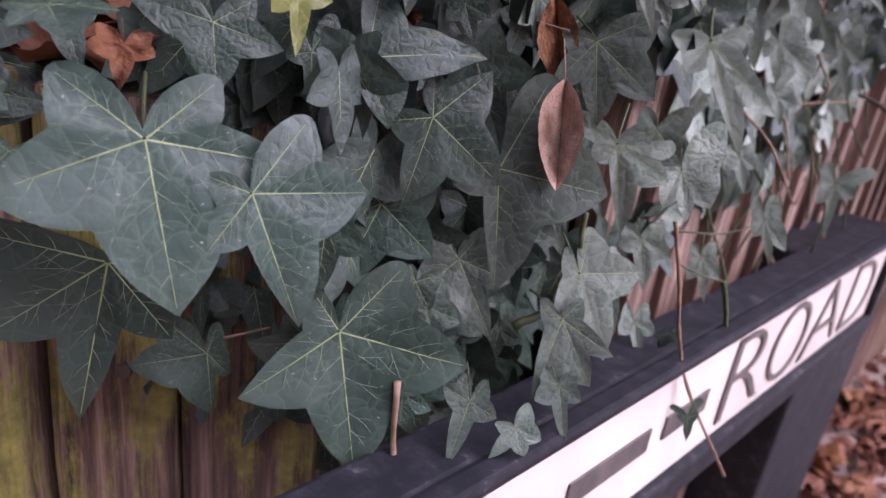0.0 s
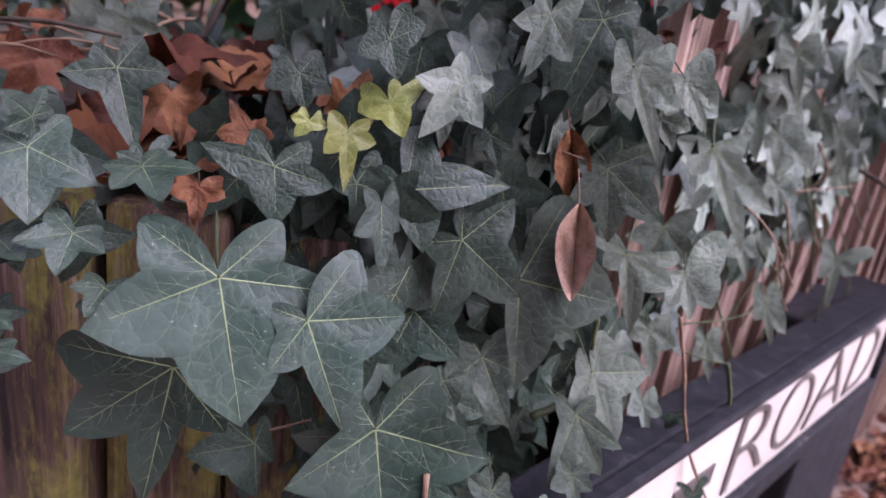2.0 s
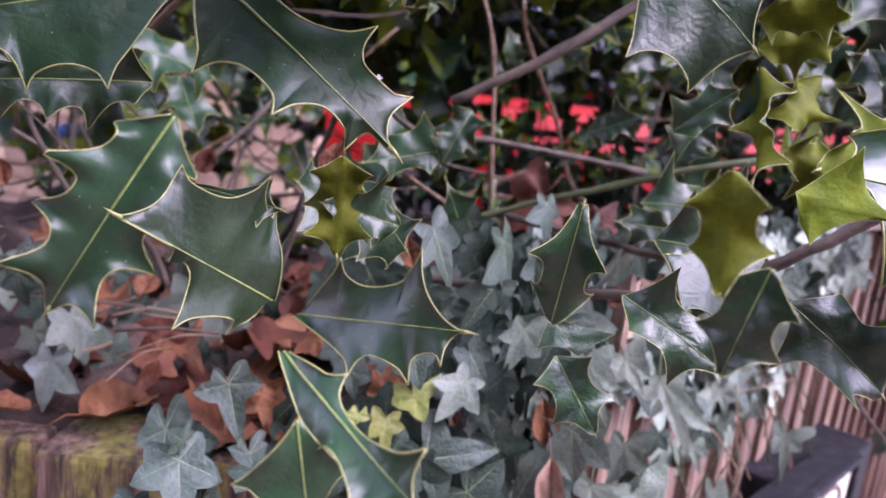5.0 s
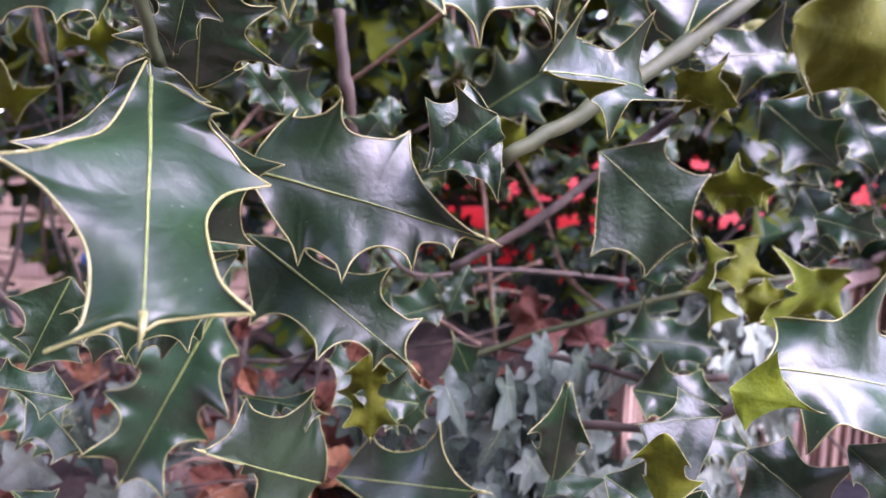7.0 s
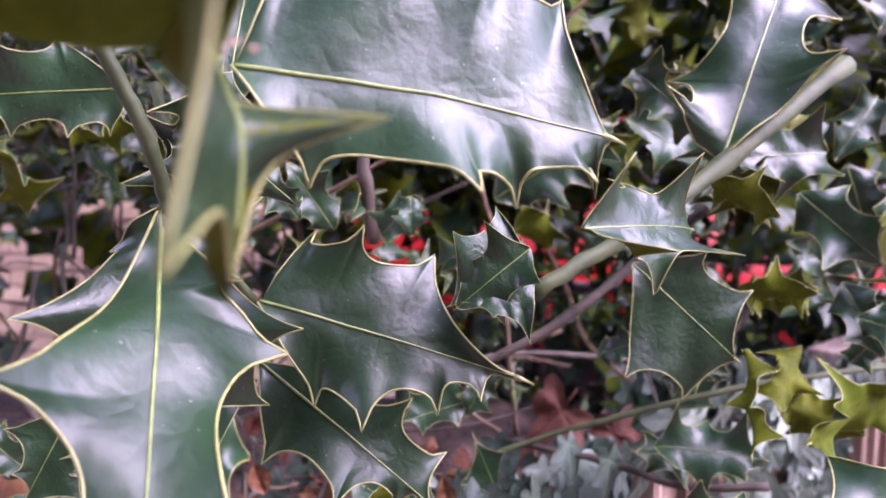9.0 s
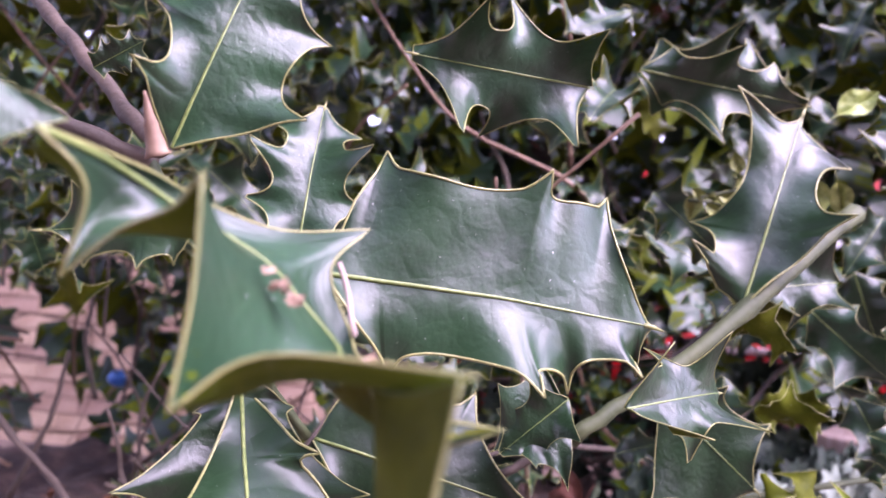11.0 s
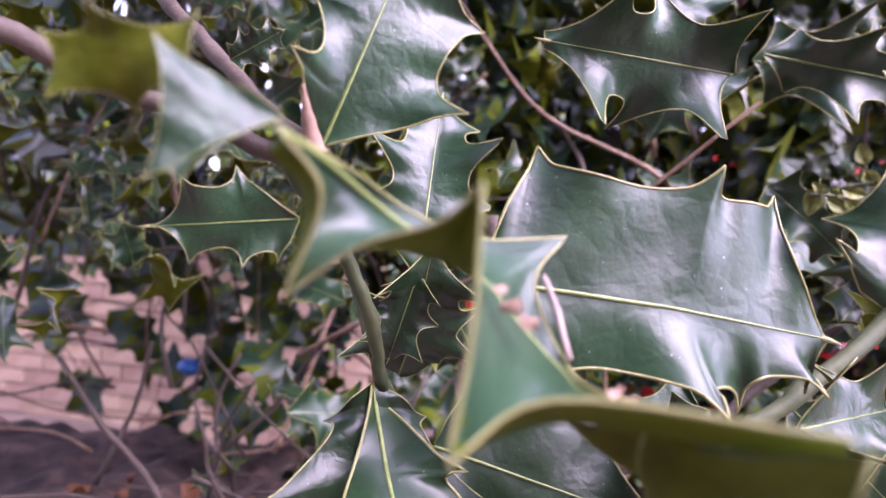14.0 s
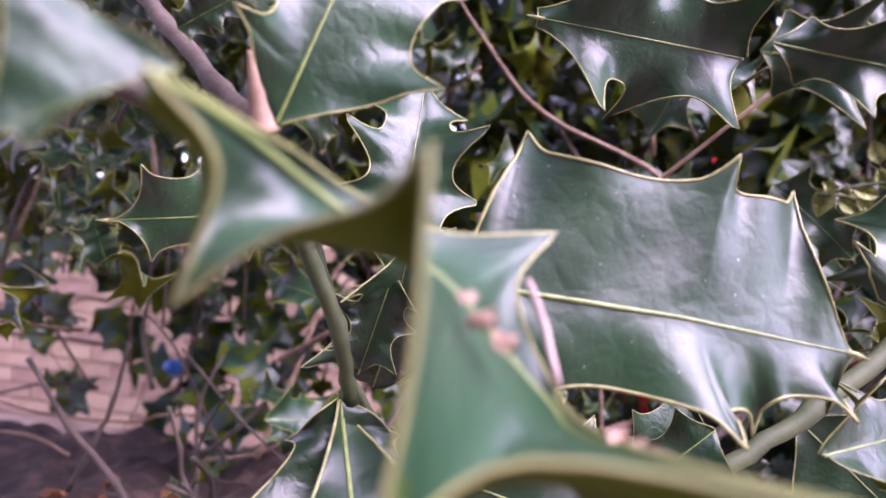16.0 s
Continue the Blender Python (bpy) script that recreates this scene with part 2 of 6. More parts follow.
def part(name, bm, material, parent, label="", smooth=False):
    me = bpy.data.meshes.new(name)
    bm.to_mesh(me)
    bm.free()
    me.materials.append(material)
    me.polygons.foreach_set("use_smooth", [smooth] * len(me.polygons))
    return child(name, me, parent, label)


def thing(name, label, category, group="", at=(0, 0, 0), kind=""):
    ob = new(name)
    ob.empty_display_size = 0.05
    ob.location = at
    return tagged(ob, label, category, group, kind)


def box_bm(sx, sy, sz, m=None, bevel=0.004):
    bm = bmesh.new()
    bmesh.ops.create_cube(bm, size=1.0, matrix=(m or Matrix()) @ Matrix.Diagonal((sx, sy, sz, 1)))
    if bevel:
        bmesh.ops.bevel(bm, geom=bm.edges[:], offset=bevel, segments=2, affect="EDGES", profile=0.6)
    return bm


def tube_data(points, radii, sides=7, base=0):
    """A tapered, slightly knobbly tube along points."""
    pts = [Vector(p) for p in points]
    verts, faces = [], []
    side = None
    for i, p in enumerate(pts):
        d = (pts[min(i + 1, len(pts) - 1)] - pts[max(i - 1, 0)]).normalized()
        if side is None:
            side = d.cross(Vector((0.3, 0.2, 0.9))).normalized()
        side = (side - d * side.dot(d)).normalized()
        up = d.cross(side)
        for k in range(sides):
            a = 2 * math.pi * k / sides
            verts.append(p + (side * math.cos(a) + up * math.sin(a)) * radii[i])
    for i in range(len(pts) - 1):
        for k in range(sides):
            a, b = base + i * sides + k, base + i * sides + (k + 1) % sides
            faces.append((a, b, b + sides, a + sides))
    faces.append(tuple(base + k for k in reversed(range(sides))))
    faces.append(tuple(base + (len(pts) - 1) * sides + k for k in range(sides)))
    return verts, faces


def smooth_path(points, n=6, wobble=0.0, seed=0):
    """Points along a smooth curve through the given ones."""
    rnd = random.Random(seed)
    p = [Vector(q) for q in points]
    p = [p[0] * 2 - p[1]] + p + [p[-1] * 2 - p[-2]]
    out = []
    for i in range(1, len(p) - 2):
        for k in range(n):
            t = k / n
            q = 0.5 * ((2 * p[i]) + (p[i + 1] - p[i - 1]) * t + (2 * p[i - 1] - 5 * p[i] + 4 * p[i + 1] - p[i + 2]) * t * t
                       + (3 * p[i] - p[i - 1] - 3 * p[i + 1] + p[i + 2]) * t ** 3)
            out.append(q + Vector([rnd.uniform(-wobble, wobble) for _ in range(3)]))
    return out + [p[-2]]


def branch(name, points, r0, r1, material, parent, label="", n=6, sides=8, seed=0):
    """A stem with small swellings at its joints."""
    rnd = random.Random(seed + 5)
    path = smooth_path(points, n, min(r0, r1) * 0.25, seed)
    radii = [(r0 + (r1 - r0) * i / (len(path) - 1)) * (1 + (0.22 if i % n == 0 else 0) + rnd.uniform(-0.05, 0.05)) for i in range(len(path))]
    v, f = tube_data(path, radii, sides)
    return child(name, mesh(name, v, f, material), parent, label)


# ---- leaves ----
def frame_of(base, tip, normal):
    """The pose of a leaf whose midrib runs from base to tip and whose face looks along normal; scaled to its length."""
    base, tip = Vector(base), Vector(tip)
    y = tip - base
    size = y.length
    y.normalize()
    z = Vector(normal)
    z = (z - y * z.dot(y)).normalized()
    x = y.cross(z)
    m = Matrix((x, y, z)).transposed().to_4x4()
    return Matrix.Translation(base) @ m @ Matrix.Diagonal((size, size, size, 1))


def curve(a, c, b, n):
    return [(a[0] * (1 - t) ** 2 + 2 * c[0] * t * (1 - t) + b[0] * t * t, a[1] * (1 - t) ** 2 + 2 * c[1] * t * (1 - t) + b[1] * t * t) for t in [k / n for k in range(n)]]


def ivy_shape(lobes, rnd, n=6, rings=4):
    """Blade and veins of an ivy leaf. lobes: side right, side left, low right, low left, each (degrees from the tip, reach)."""
    (ar, lr), (al, ll), (br, mr), (bl, ml) = lobes
    tips = [(0.0, 1.0), (radians(ar), lr), (radians(br), mr), (radians(360 - bl), ml), (radians(360 - al), ll)]
    pt = lambda a, r: (math.sin(a) * r, math.cos(a) * r)
    outline, notches = [], []
    for i, (a, r) in enumerate(tips):
        a2, r2 = tips[(i + 1) % 5]
        a2 = 2 * math.pi if i == 4 else a2
        mid = (a + a2) / 2 * 0.6 + (a * r + a2 * r2) / (r + r2) * 0.4 if i != 2 else math.pi
        depth = (0.74 if i in (0, 4) else 0.88) * min(r, r2, 0.95) * max(0.66, math.cos((a2 - a) / 2) ** 0.5) if i != 2 else 0.10 * min(r, r2)
        notches.append(pt(mid, depth * rnd.uniform(0.93, 1.06)))

    def bulge(u, w, k):
        mx, my = (u[0] + w[0]) / 2, (u[1] + w[1]) / 2
        d = math.hypot(mx, my) + 1e-6
        ln = math.hypot(u[0] - w[0], u[1] - w[1])
        return (mx + mx / d * ln * k, my + my / d * ln * k)
    for i, (a, r) in enumerate(tips):
        before, after, p = notches[i - 1], notches[i], pt(a, r)
        if i in (2, 3):
            near = pt(a - 0.16, r * 0.96), pt(a + 0.16, r * 0.96)
            inner = lambda q: (q[0] * 0.22, q[1] * 0.85)
            outline += curve(before, inner(near[0]) if i == 3 else bulge(before, near[0], 0.14), near[0], n)
            outline += curve(near[0], pt(a, r * 1.14), near[1], n // 2 + 1)
            outline += curve(near[1], inner(near[1]) if i == 2 else bulge(near[1], after, 0.14), after, n)
        else:
            for u, w in ((before, p), (p, after)):
                q = w if u is p else u
                mid = bulge(q, p, 0.115)
                mid = (mid[0] * 0.94 + q[0] * 0.06, mid[1] * 0.94 + q[1] * 0.06)
                h = n // 2 + 1
                if u is p:
                    outline += curve(p, bulge(p, mid, 0.03), mid, h) + curve(mid, bulge(mid, after, 0.13), after, h)
                else:
                    outline += curve(before, bulge(before, mid, 0.13), mid, h) + curve(mid, bulge(mid, p, 0.03), p, h)
    ph, dr, cup = rnd.uniform(0, 9), rnd.uniform(0.02, 0.16), rnd.uniform(-0.02, 0.07)

    def height(x, y):
        r, a = math.hypot(x, y), math.atan2(x, y) % (2 * math.pi)
        near = min(abs((a - b + math.pi) % (2 * math.pi) - math.pi) for b, _ in tips)
        quilt = 0.15 * r * min(near, 0.5) * (1 + 0.4 * math.sin(17 * r + ph))
        return quilt - dr * r * r + cup * abs(x) + 0.035 * noise.noise(Vector((x * 2.3 + ph, y * 2.3, ph))) * r * 2
    verts, faces, slots, uvs = [], [], [], []
    m = len(outline)
    for side in (0, 1):
        base = len(verts)
        off = -0.018 * side
        verts.append((0, 0, off + 0.0))
        uvs.append((0.5, 0.4))
        for k in range(1, rings + 1):
            s = k / rings
            for x, y in outline:
                verts.append((x * s, y * s, height(x * s, y * s) + (off if k < rings else off * 0.5)))
                uvs.append((0.5 + x * s * 0.4, 0.4 + y * s * 0.4))
        for j in range(m):
            j2 = (j + 1) % m
            f = [(base, base + 1 + j2, base + 1 + j)]
            for k in range(rings - 1):
                a = base + 1 + k * m
                f.append((a + j, a + j2, a + m + j2, a + m + j))
            for q in f:
                faces.append(q if side == 0 else tuple(reversed(q)))
                slots.append(side)
    blade = (verts, faces, slots, uvs)
    vv, vf, vs = [], [], []

    def strip(p0, p1, w0, w1, steps=5, fine=1):
        dx, dy = p1[0] - p0[0], p1[1] - p0[1]
        ln = math.hypot(dx, dy) + 1e-6
        nx, ny = -dy / ln, dx / ln
        b = len(vv)
        for k in range(steps + 1):
            t = k / steps
            w = w0 + (w1 - w0) * t
            x, y = p0[0] + dx * t, p0[1] + dy * t
            for e, up in ((-w, 0.0), (0, 0.003), (w, 0.0)):
                vv.append((x + nx * e, y + ny * e, height(x + nx * e, y + ny * e) + up + 0.0015))
        for k in range(steps):
            for e in (0, 1):
                a = b + 3 * k + e
                vf.append((a, a + 1, a + 4, a + 3))
                vs.append(fine)
    def inside(p):
        """Whether a point lies well within the leaf's outline."""
        x, y, hit = p[0] * 1.06, p[1] * 1.06, False
        for (x0, y0), (x1, y1) in zip(outline, outline[1:] + outline[:1]):
            if (y0 > y) != (y1 > y) and x < (x1 - x0) * (y - y0) / (y1 - y0) + x0:
                hit = not hit
        return hit

    def twig(o, ang, ln, w, fork):
        """A side vein, bent towards the lobe's tip, with a fork."""
        q = o
        while ln > 0.04 and not inside((o[0] + math.sin(ang) * ln, o[1] + math.cos(ang) * ln)):
            ln *= 0.8
        for k in range(3):
            ang2 = ang - fork * 0.16 * k + rnd.uniform(-0.08, 0.08)
            e = (q[0] + math.sin(ang2) * ln / 3, q[1] + math.cos(ang2) * ln / 3)
            if not inside(e):
                break
            strip(q, e, w * (1 - 0.28 * k), w * (0.72 - 0.28 * k), 1)
            if k == 1 and ln > 0.14:
                b2 = ang2 + fork * rnd.uniform(0.5, 0.8)
                e2 = (q[0] + math.sin(b2) * ln * 0.35, q[1] + math.cos(b2) * ln * 0.35)
                if inside(e2):
                    strip(q, e2, w * 0.55, w * 0.2, 1)
            q = e
    for a, r in tips:
        end = pt(a, r * 0.95)
        strip((0, 0), end, 0.0062 * (0.6 + 0.4 * r), 0.0012, 7, 0)
        for t in (0.14, 0.33, 0.53, 0.72):
            for sg in (1, -1):
                tt = t + rnd.uniform(-0.05, 0.05) + (0.06 if sg > 0 else 0)
                ln = min(r, 1.0) * (0.50 - 0.42 * tt) * rnd.uniform(0.8, 1.15)
                twig((end[0] * tt, end[1] * tt), a + sg * radians(rnd.uniform(38, 58)), ln, 0.0026, sg)
    return blade, (vv, vf, vs)


def ivy(parent, base, tip, normal, lobes=((62, 0.85), (62, 0.85), (128, 0.6), (128, 0.6)), blade=None, seed=0, stalk=True, label=""):
    """One ivy leaf, its veins and its stalk."""
    rnd = random.Random(seed * 7 + 3)
    (v, f, s, uv), (vv, vf, vs) = ivy_shape(lobes, rnd)
    ob = child("leaf", mesh("ivy_leaf", v, f, [blade or IVY, IVY_UNDER], s, uv), parent, label)
    ob.matrix_basis = frame_of(base, tip, normal)
    child("venation", mesh("ivy_venation", vv, vf, [VEIN, VEIN_FINE], vs), ob, "pale green raised leaf venation")
    if stalk:
        d = rnd.uniform(-0.25, 0.25)
        pv, pf = tube_data(smooth_path([(0, 0, 0.004), (d * 0.3, -0.16, -0.12), (d, -0.42, -0.42)], 4), [0.013] * 9, 5)
        child("stalk", mesh("ivy_stalk", pv, pf, STEM), ob)
    return ob


def holly_shape(rnd, wide=0.3, left=4, right=4, fold=0.25, wave=0.13, bend=0.12, twist=0.0, spike=0.3, rows=48, cols=7, alt=None, spines=None, sag=0.27):
    """Blade, margin and midrib of a holly leaf of length one."""
    wide *= 0.84

    def body(y):
        return wide * max(0.0, math.sin(math.pi * min(1, max(0, y)) ** 0.85)) ** 0.75

    ph = {-1: rnd.uniform(-0.08, 0.08), 1: rnd.uniform(-0.08, 0.08)}
    alt = rnd.choice((0, 1)) if alt is None else alt

    def set_edge(y, sg):
        """The margin through given spines, hollow between them."""
        pts = [(0.0, 0.012), *spines[0 if sg < 0 else 1], (1.0, 0.0)]
        for k, ((y0, w0), (y1, w1)) in enumerate(zip(pts, pts[1:])):
            if y <= y1 or k == len(pts) - 2:
                t = min(1, max(0, (y - y0) / max(1e-4, y1 - y0)))
                gap = math.hypot(y1 - y0, w1 - w0)
                low = (0.02 if k == 0 else sag) * min(gap, 0.3) + 0.08 * max(0.0, gap - 0.3)
                w = w0 + (w1 - w0) * t - low * 4 * t * (1 - t)
                w += 0.045 * max(0.0, 1 - 8 * t if k else 0.0, 8 * t - 7 if k < len(pts) - 2 else 0.0) ** 1.6
                j, cusp = (k, (1 - 2 * t) ** 2) if t < 0.5 else (k + 1, (2 * t - 1) ** 2)
                ends = j in (0, len(pts) - 1)
                return max(w, 0.006), 0.0 if ends else math.cos(math.pi * (j + alt)) * cusp

    def edge(y, sg):
        if spines:
            return set_edge(y, sg)
        n = left if sg < 0 else right
        if n == 0:
            return body(y), 0.0
        u = y * (n + 0.3) + ph[sg] * n * 0.3
        near = 2 * abs(u - round(u - 0.5) - 0.5)
        cusp = (1 - near) ** 2.6
        env = math.sin(math.pi * y) ** 0.3 if 0 < y < 1 else 0
        w = body(y) * (0.68 + 0.02 * math.sin(9 * y)) + spike * wide * 2.0 * cusp * env
        up = math.cos(math.pi * (math.floor(u) + alt)) * cusp
        return w, up

    def place(x, y, sg, w, up):
        q = (abs(x) / w) if w > 1e-5 else 0
        z = fold * abs(x) + wave * up * q ** 2 * 1.6 + 0.03 * math.sin(11 * y + sg) * q * q
        y2 = y + 0.05 * q * q * (abs(up))
        z -= bend * (y2 - 0.3) ** 2 * 1.6
        z += twist * x * (y2 - 0.3)
        z += 0.02 * noise.noise(Vector((x * 3 + alt * 5, y * 3, ph[1] * 40)))
        pillow = math.sin(2 * math.pi * (y * 2.9 - abs(x) * 1.8 + ph[sg] * 5)) * min(1.0, abs(x) * 9) * (1 - 0.5 * q)
        z += 0.0095 * pillow + 0.008 * noise.noise(Vector((x * 5.5 + ph[1] * 30, y * 5.5, alt * 3.0)))
        return (x, y2, z)
    verts, faces, slots, uvs = [], [], [], []
    width = 2 * cols + 1
    ys = [r / rows for r in range(rows + 1)]
    if spines:
        ys = sorted(set(ys) | {round(y + e, 4) for sd in spines for y, _ in sd for e in (-0.008, 0.0, 0.008)})
        rows = len(ys) - 1
    for side in (0, 1):
        b = len(verts)
        for r in range(rows + 1):
            y = ys[r]
            for c in range(-cols, cols + 1):
                sg = -1 if c < 0 else 1
                w, up = edge(y, sg)
                if r == 0:
                    w = 0.012
                p = place(w * c / cols, y, sg, w, up)
                verts.append((p[0], p[1], p[2] - (0.008 * side if abs(c) < cols else 0.004 * side)))
                uvs.append((0.5 + p[0], p[1]))
        for r in range(rows):
            for c in range(width - 1):
                a = b + r * width + c
                q = (a, a + 1, a + width + 1, a + width)
                faces.append(q if side == 0 else q[::-1])
                slots.append(side)
    blade = (verts, faces, slots, uvs)
    ring = [verts[r * width] for r in range(rows + 1)] + [verts[r * width + width - 1] for r in reversed(range(rows + 1))]
    mv, mf = tube_data(ring, [0.0042] * len(ring), 5)
    tipspike = verts[rows * width + cols]
    sv, sf = tube_data([(0, 0.97, tipspike[2]), (0, 1.0, tipspike[2] - 0.002), (0.004, 1.05, tipspike[2] - 0.02)], [0.012, 0.008, 0.002], 5, len(mv))
    mv, mf = mv + sv, mf + sf
    rib = []
    for r in range(rows + 1):
        p = verts[r * width + cols]
        rib.append((p[0], p[1], p[2] + 0.001))
    rv, rf = tube_data(rib, [0.0080 * (1 - 0.72 * i / rows) for i in range(rows + 1)], 5)
    return blade, (mv, mf), (rv, rf)


def folded_holly(parent, near, rib, far, spines):
    """A holly leaf seen along its length, its near half rolled over: lofted from near margin to midrib to far margin."""
    def run(pts, cuts):
        out, cuts = [], [0, *cuts, len(pts) - 1]
        for a, b in zip(cuts, cuts[1:]):
            out += smooth_path(pts[a:b + 1], 5)[:-1] if b > a else []
        return out + [Vector(pts[-1])]
    n, r, f = run(near, spines[0]), smooth_path(rib, 5), run(far, spines[1])
    cols, v, fc, sl, uv = 5, [], [], [], []
    w = 2 * cols + 1
    for side in (0, 1):
        base = len(v)
        for i in range(len(r)):
            d = (r[min(i + 1, len(r) - 1)] - r[max(i - 1, 0)]).normalized()
            rows = [n[i].lerp(r[i], k / cols) for k in range(cols)] + [r[i].lerp(f[i], k / cols) for k in range(cols + 1)]
            up = (n[i] - r[i]).cross(d)
            up = up.normalized() if up.length > 1e-6 else Vector((0, 0, 1))
            for k, p in enumerate(rows):
                q = abs(k - cols) / cols
                v.append(p - up * (0.0035 * math.sin(math.pi * q)) - up * (0.0004 * side))
                uv.append((0.5 + (k - cols) / cols * 0.35, i / (len(r) - 1)))
        for i in range(len(r) - 1):
            for k in range(w - 1):
                a = base + i * w + k
                q = (a, a + 1, a + w + 1, a + w)
                fc.append(q[::-1] if side == 0 else q)
                sl.append(side)
    ob = child("leaf", mesh("holly_leaf", v, fc, [HOLLY, HOLLY_UNDER], sl, uv), parent)
    mv, mf = tube_data(n + list(reversed(f)), [0.00036] * (len(n) + len(f)), 6)
    child("margin", mesh("holly_margin", mv, mf, MARGIN), ob, "pale yellow horny spiny margin")
    rv, rf = tube_data(r, [0.0007 * (1 - 0.6 * i / len(r)) for i in range(len(r))], 6)
    child("midrib", mesh("holly_midrib", rv, rf, MIDRIB), ob, "pale yellow-green midrib")


def holly(parent, base, tip, normal, seed=0, stalk=None, **shape):
    """One holly leaf with its pale horny margin and midrib."""
    rnd = random.Random(seed * 11 + 1)
    (v, f, s, uv), (mv, mf), (rv, rf) = holly_shape(rnd, **shape)
    ob = child("leaf", mesh("holly_leaf", v, f, [HOLLY, HOLLY_UNDER], s, uv), parent)
    ob.matrix_basis = frame_of(base, tip, normal)
    child("margin", mesh("holly_margin", mv, mf, MARGIN), ob, "pale yellow horny spiny margin")
    child("midrib", mesh("holly_midrib", rv, rf, MIDRIB), ob, "pale yellow-green midrib")
    if stalk is not None:
        inv = ob.matrix_basis.inverted()
        e = inv @ Vector(stalk)
        pv, pf = tube_data(smooth_path([(0, 0.01, 0), e * 0.5 + Vector((0, 0, -0.03)), e], 4), [0.016] * 9, 6)
        child("stalk", mesh("holly_stalk", pv, pf, MIDRIB), ob)
    return ob


# ---- ground and fences ----
GROUND = 0.42
_n = 60
_v, _f = [], []
for _i in range(_n + 1):
    for _j in range(_n + 1):
        _a, _b = (_i / _n * 2 - 1), (_j / _n * 2 - 1)
        _x, _y = 600 * _a * abs(_a) ** 3, 600 * _b * abs(_b) ** 3
        _v.append((_x, _y, GROUND + 0.012 * noise.noise(Vector((_x * 2, _y * 2, 0)))))
for _i in range(_n):
    for _j in range(_n):
        _k = _i * (_n + 1) + _j
        _f.append((_k, _k + _n + 1, _k + _n + 2, _k + 1))
tagged(new("ground", mesh("ground", _v, _f, PAVING)), "pale dusty paved ground strewn with fallen leaves", "ground", kind="structure")

SIGN = Matrix(((0.7227, -0.6911, 0, 0.2565), (0.6911, 0.7227, 0, 0.4361), (0, 0, 1, 0), (0, 0, 0, 1)))


def board_mesh(w, h, t, rnd):
    """An upright feather-edge board, thin on one side, its edges worn."""
    rows = 7
    v, f = [], []
    for k in range(rows + 1):
        z = h * k / rows
        j = rnd.uniform(-0.0012, 0.0012)
        v += [(0 + j, 0, z), (w * 0.04 + j, -t, z), (w * 0.12 + j, -t * 1.06, z), (w + j, -t * 0.35, z), (w + j, 0, z)]
    for k in range(rows):
        for e in range(5):
            a, b = k * 5 + e, k * 5 + (e + 1) % 5
            f.append((a, b, b + 5, a + 5))
    f += [tuple(reversed(range(5))), tuple(rows * 5 + e for e in range(5))]
    return mesh("fence_board", v, f, WOOD, smooth=False)


fence = thing("wooden_fence", "reddish brown feather-edge board fence with pale capping rail", "fence")
fence.matrix_world = SIGN @ Matrix.Translation((-0.10, 0.105, GROUND))
_rnd = random.Random(4)
_boards = [board_mesh(0.078, 0.765, 0.020, _rnd) for _ in range(5)]
for _i in range(41):
    _b = child("board", _boards[_i % 5], fence)
    _b.location = (_i * 0.064, _rnd.uniform(-0.003, 0.003), _rnd.uniform(-0.01, 0.004))
    _b.rotation_euler = (0, radians(_rnd.uniform(-0.5, 0.5)), 0)
part("capping_rail", box_bm(2.1, 0.06, 0.022, Matrix.Translation((1.52, -0.005, 0.782)), 0.005), PALE_WOOD, fence, "pale weathered capping rail")
for _z in (0.15, 0.6):
    part("rail", box_bm(2.66, 0.035, 0.07, Matrix.Translation((1.3, 0.022, _z)), 0.004), WOOD, fence)

edging = thing("timber_edging", "dark mossy timber boards and post under the ivy", "fence")
for _x, _w, _y, _t, _top in ((-0.225, 0.095, 0.268, 0.09, 1.045), (-0.140, 0.062, 0.285, 0.03, 1.04), (-0.072, 0.070, 0.290, 0.03, 1.035), (-0.335, 0.11, 0.285, 0.03, 1.04), (-0.455, 0.11, 0.29, 0.03, 1.04)):
    _bm = box_bm(_w, _t, _top - GROUND, Matrix.Translation((_x, _y + _t / 2, (_top + GROUND) / 2)), 0.006)
    bmesh.ops.subdivide_edges(_bm, edges=[e for e in _bm.edges if abs(e.verts[0].co.z - e.verts[1].co.z) > 0.3], cuts=12)
    for _q in _bm.verts:
        _q.co += Vector((noise.noise(_q.co * 9) * 0.003, noise.noise(_q.co * 11 + Vector((3, 0, 0))) * 0.004, 0))
    part("post" if _t > 0.05 else "board", _bm, MOSSY, edging)
_bm = bmesh.new()
bmesh.ops.create_cone(_bm, cap_ends=True, segments=14, radius1=0.0044, radius2=0.0036, depth=0.003, matrix=Matrix.Translation((-0.132, 0.2845, 0.905)) @ Matrix.Rotation(radians(90), 4, "X"))
part("nail", _bm, BARK, edging, "dark rusted nail head in the board")

# a bed of soil and litter behind the boards
_v, _f = [], []
_nx, _ny = 90, 46
for _j in range(_ny + 1):
    for _i in range(_nx + 1):
        _x, _y = -1.5 + 2.2 * _i / _nx, 0.30 + 0.75 * _j / _ny
        _z = 1.02 + 0.05 * noise.noise(Vector((_x * 4, _y * 4, 1))) + 0.03 * noise.noise(Vector((_x * 14, _y * 14, 2)))
        _z += 0.03 * min(1, (_y - 0.3) / 0.2)
        if _j in (0, _ny) or _i in (0, _nx):
            _z = GROUND
        _e = min(0.2, 0.16 + (_y - 0.512) * 1.0457)
        _v.append((-1.5 + (_e + 1.5) * _i / _nx, _y, _z))
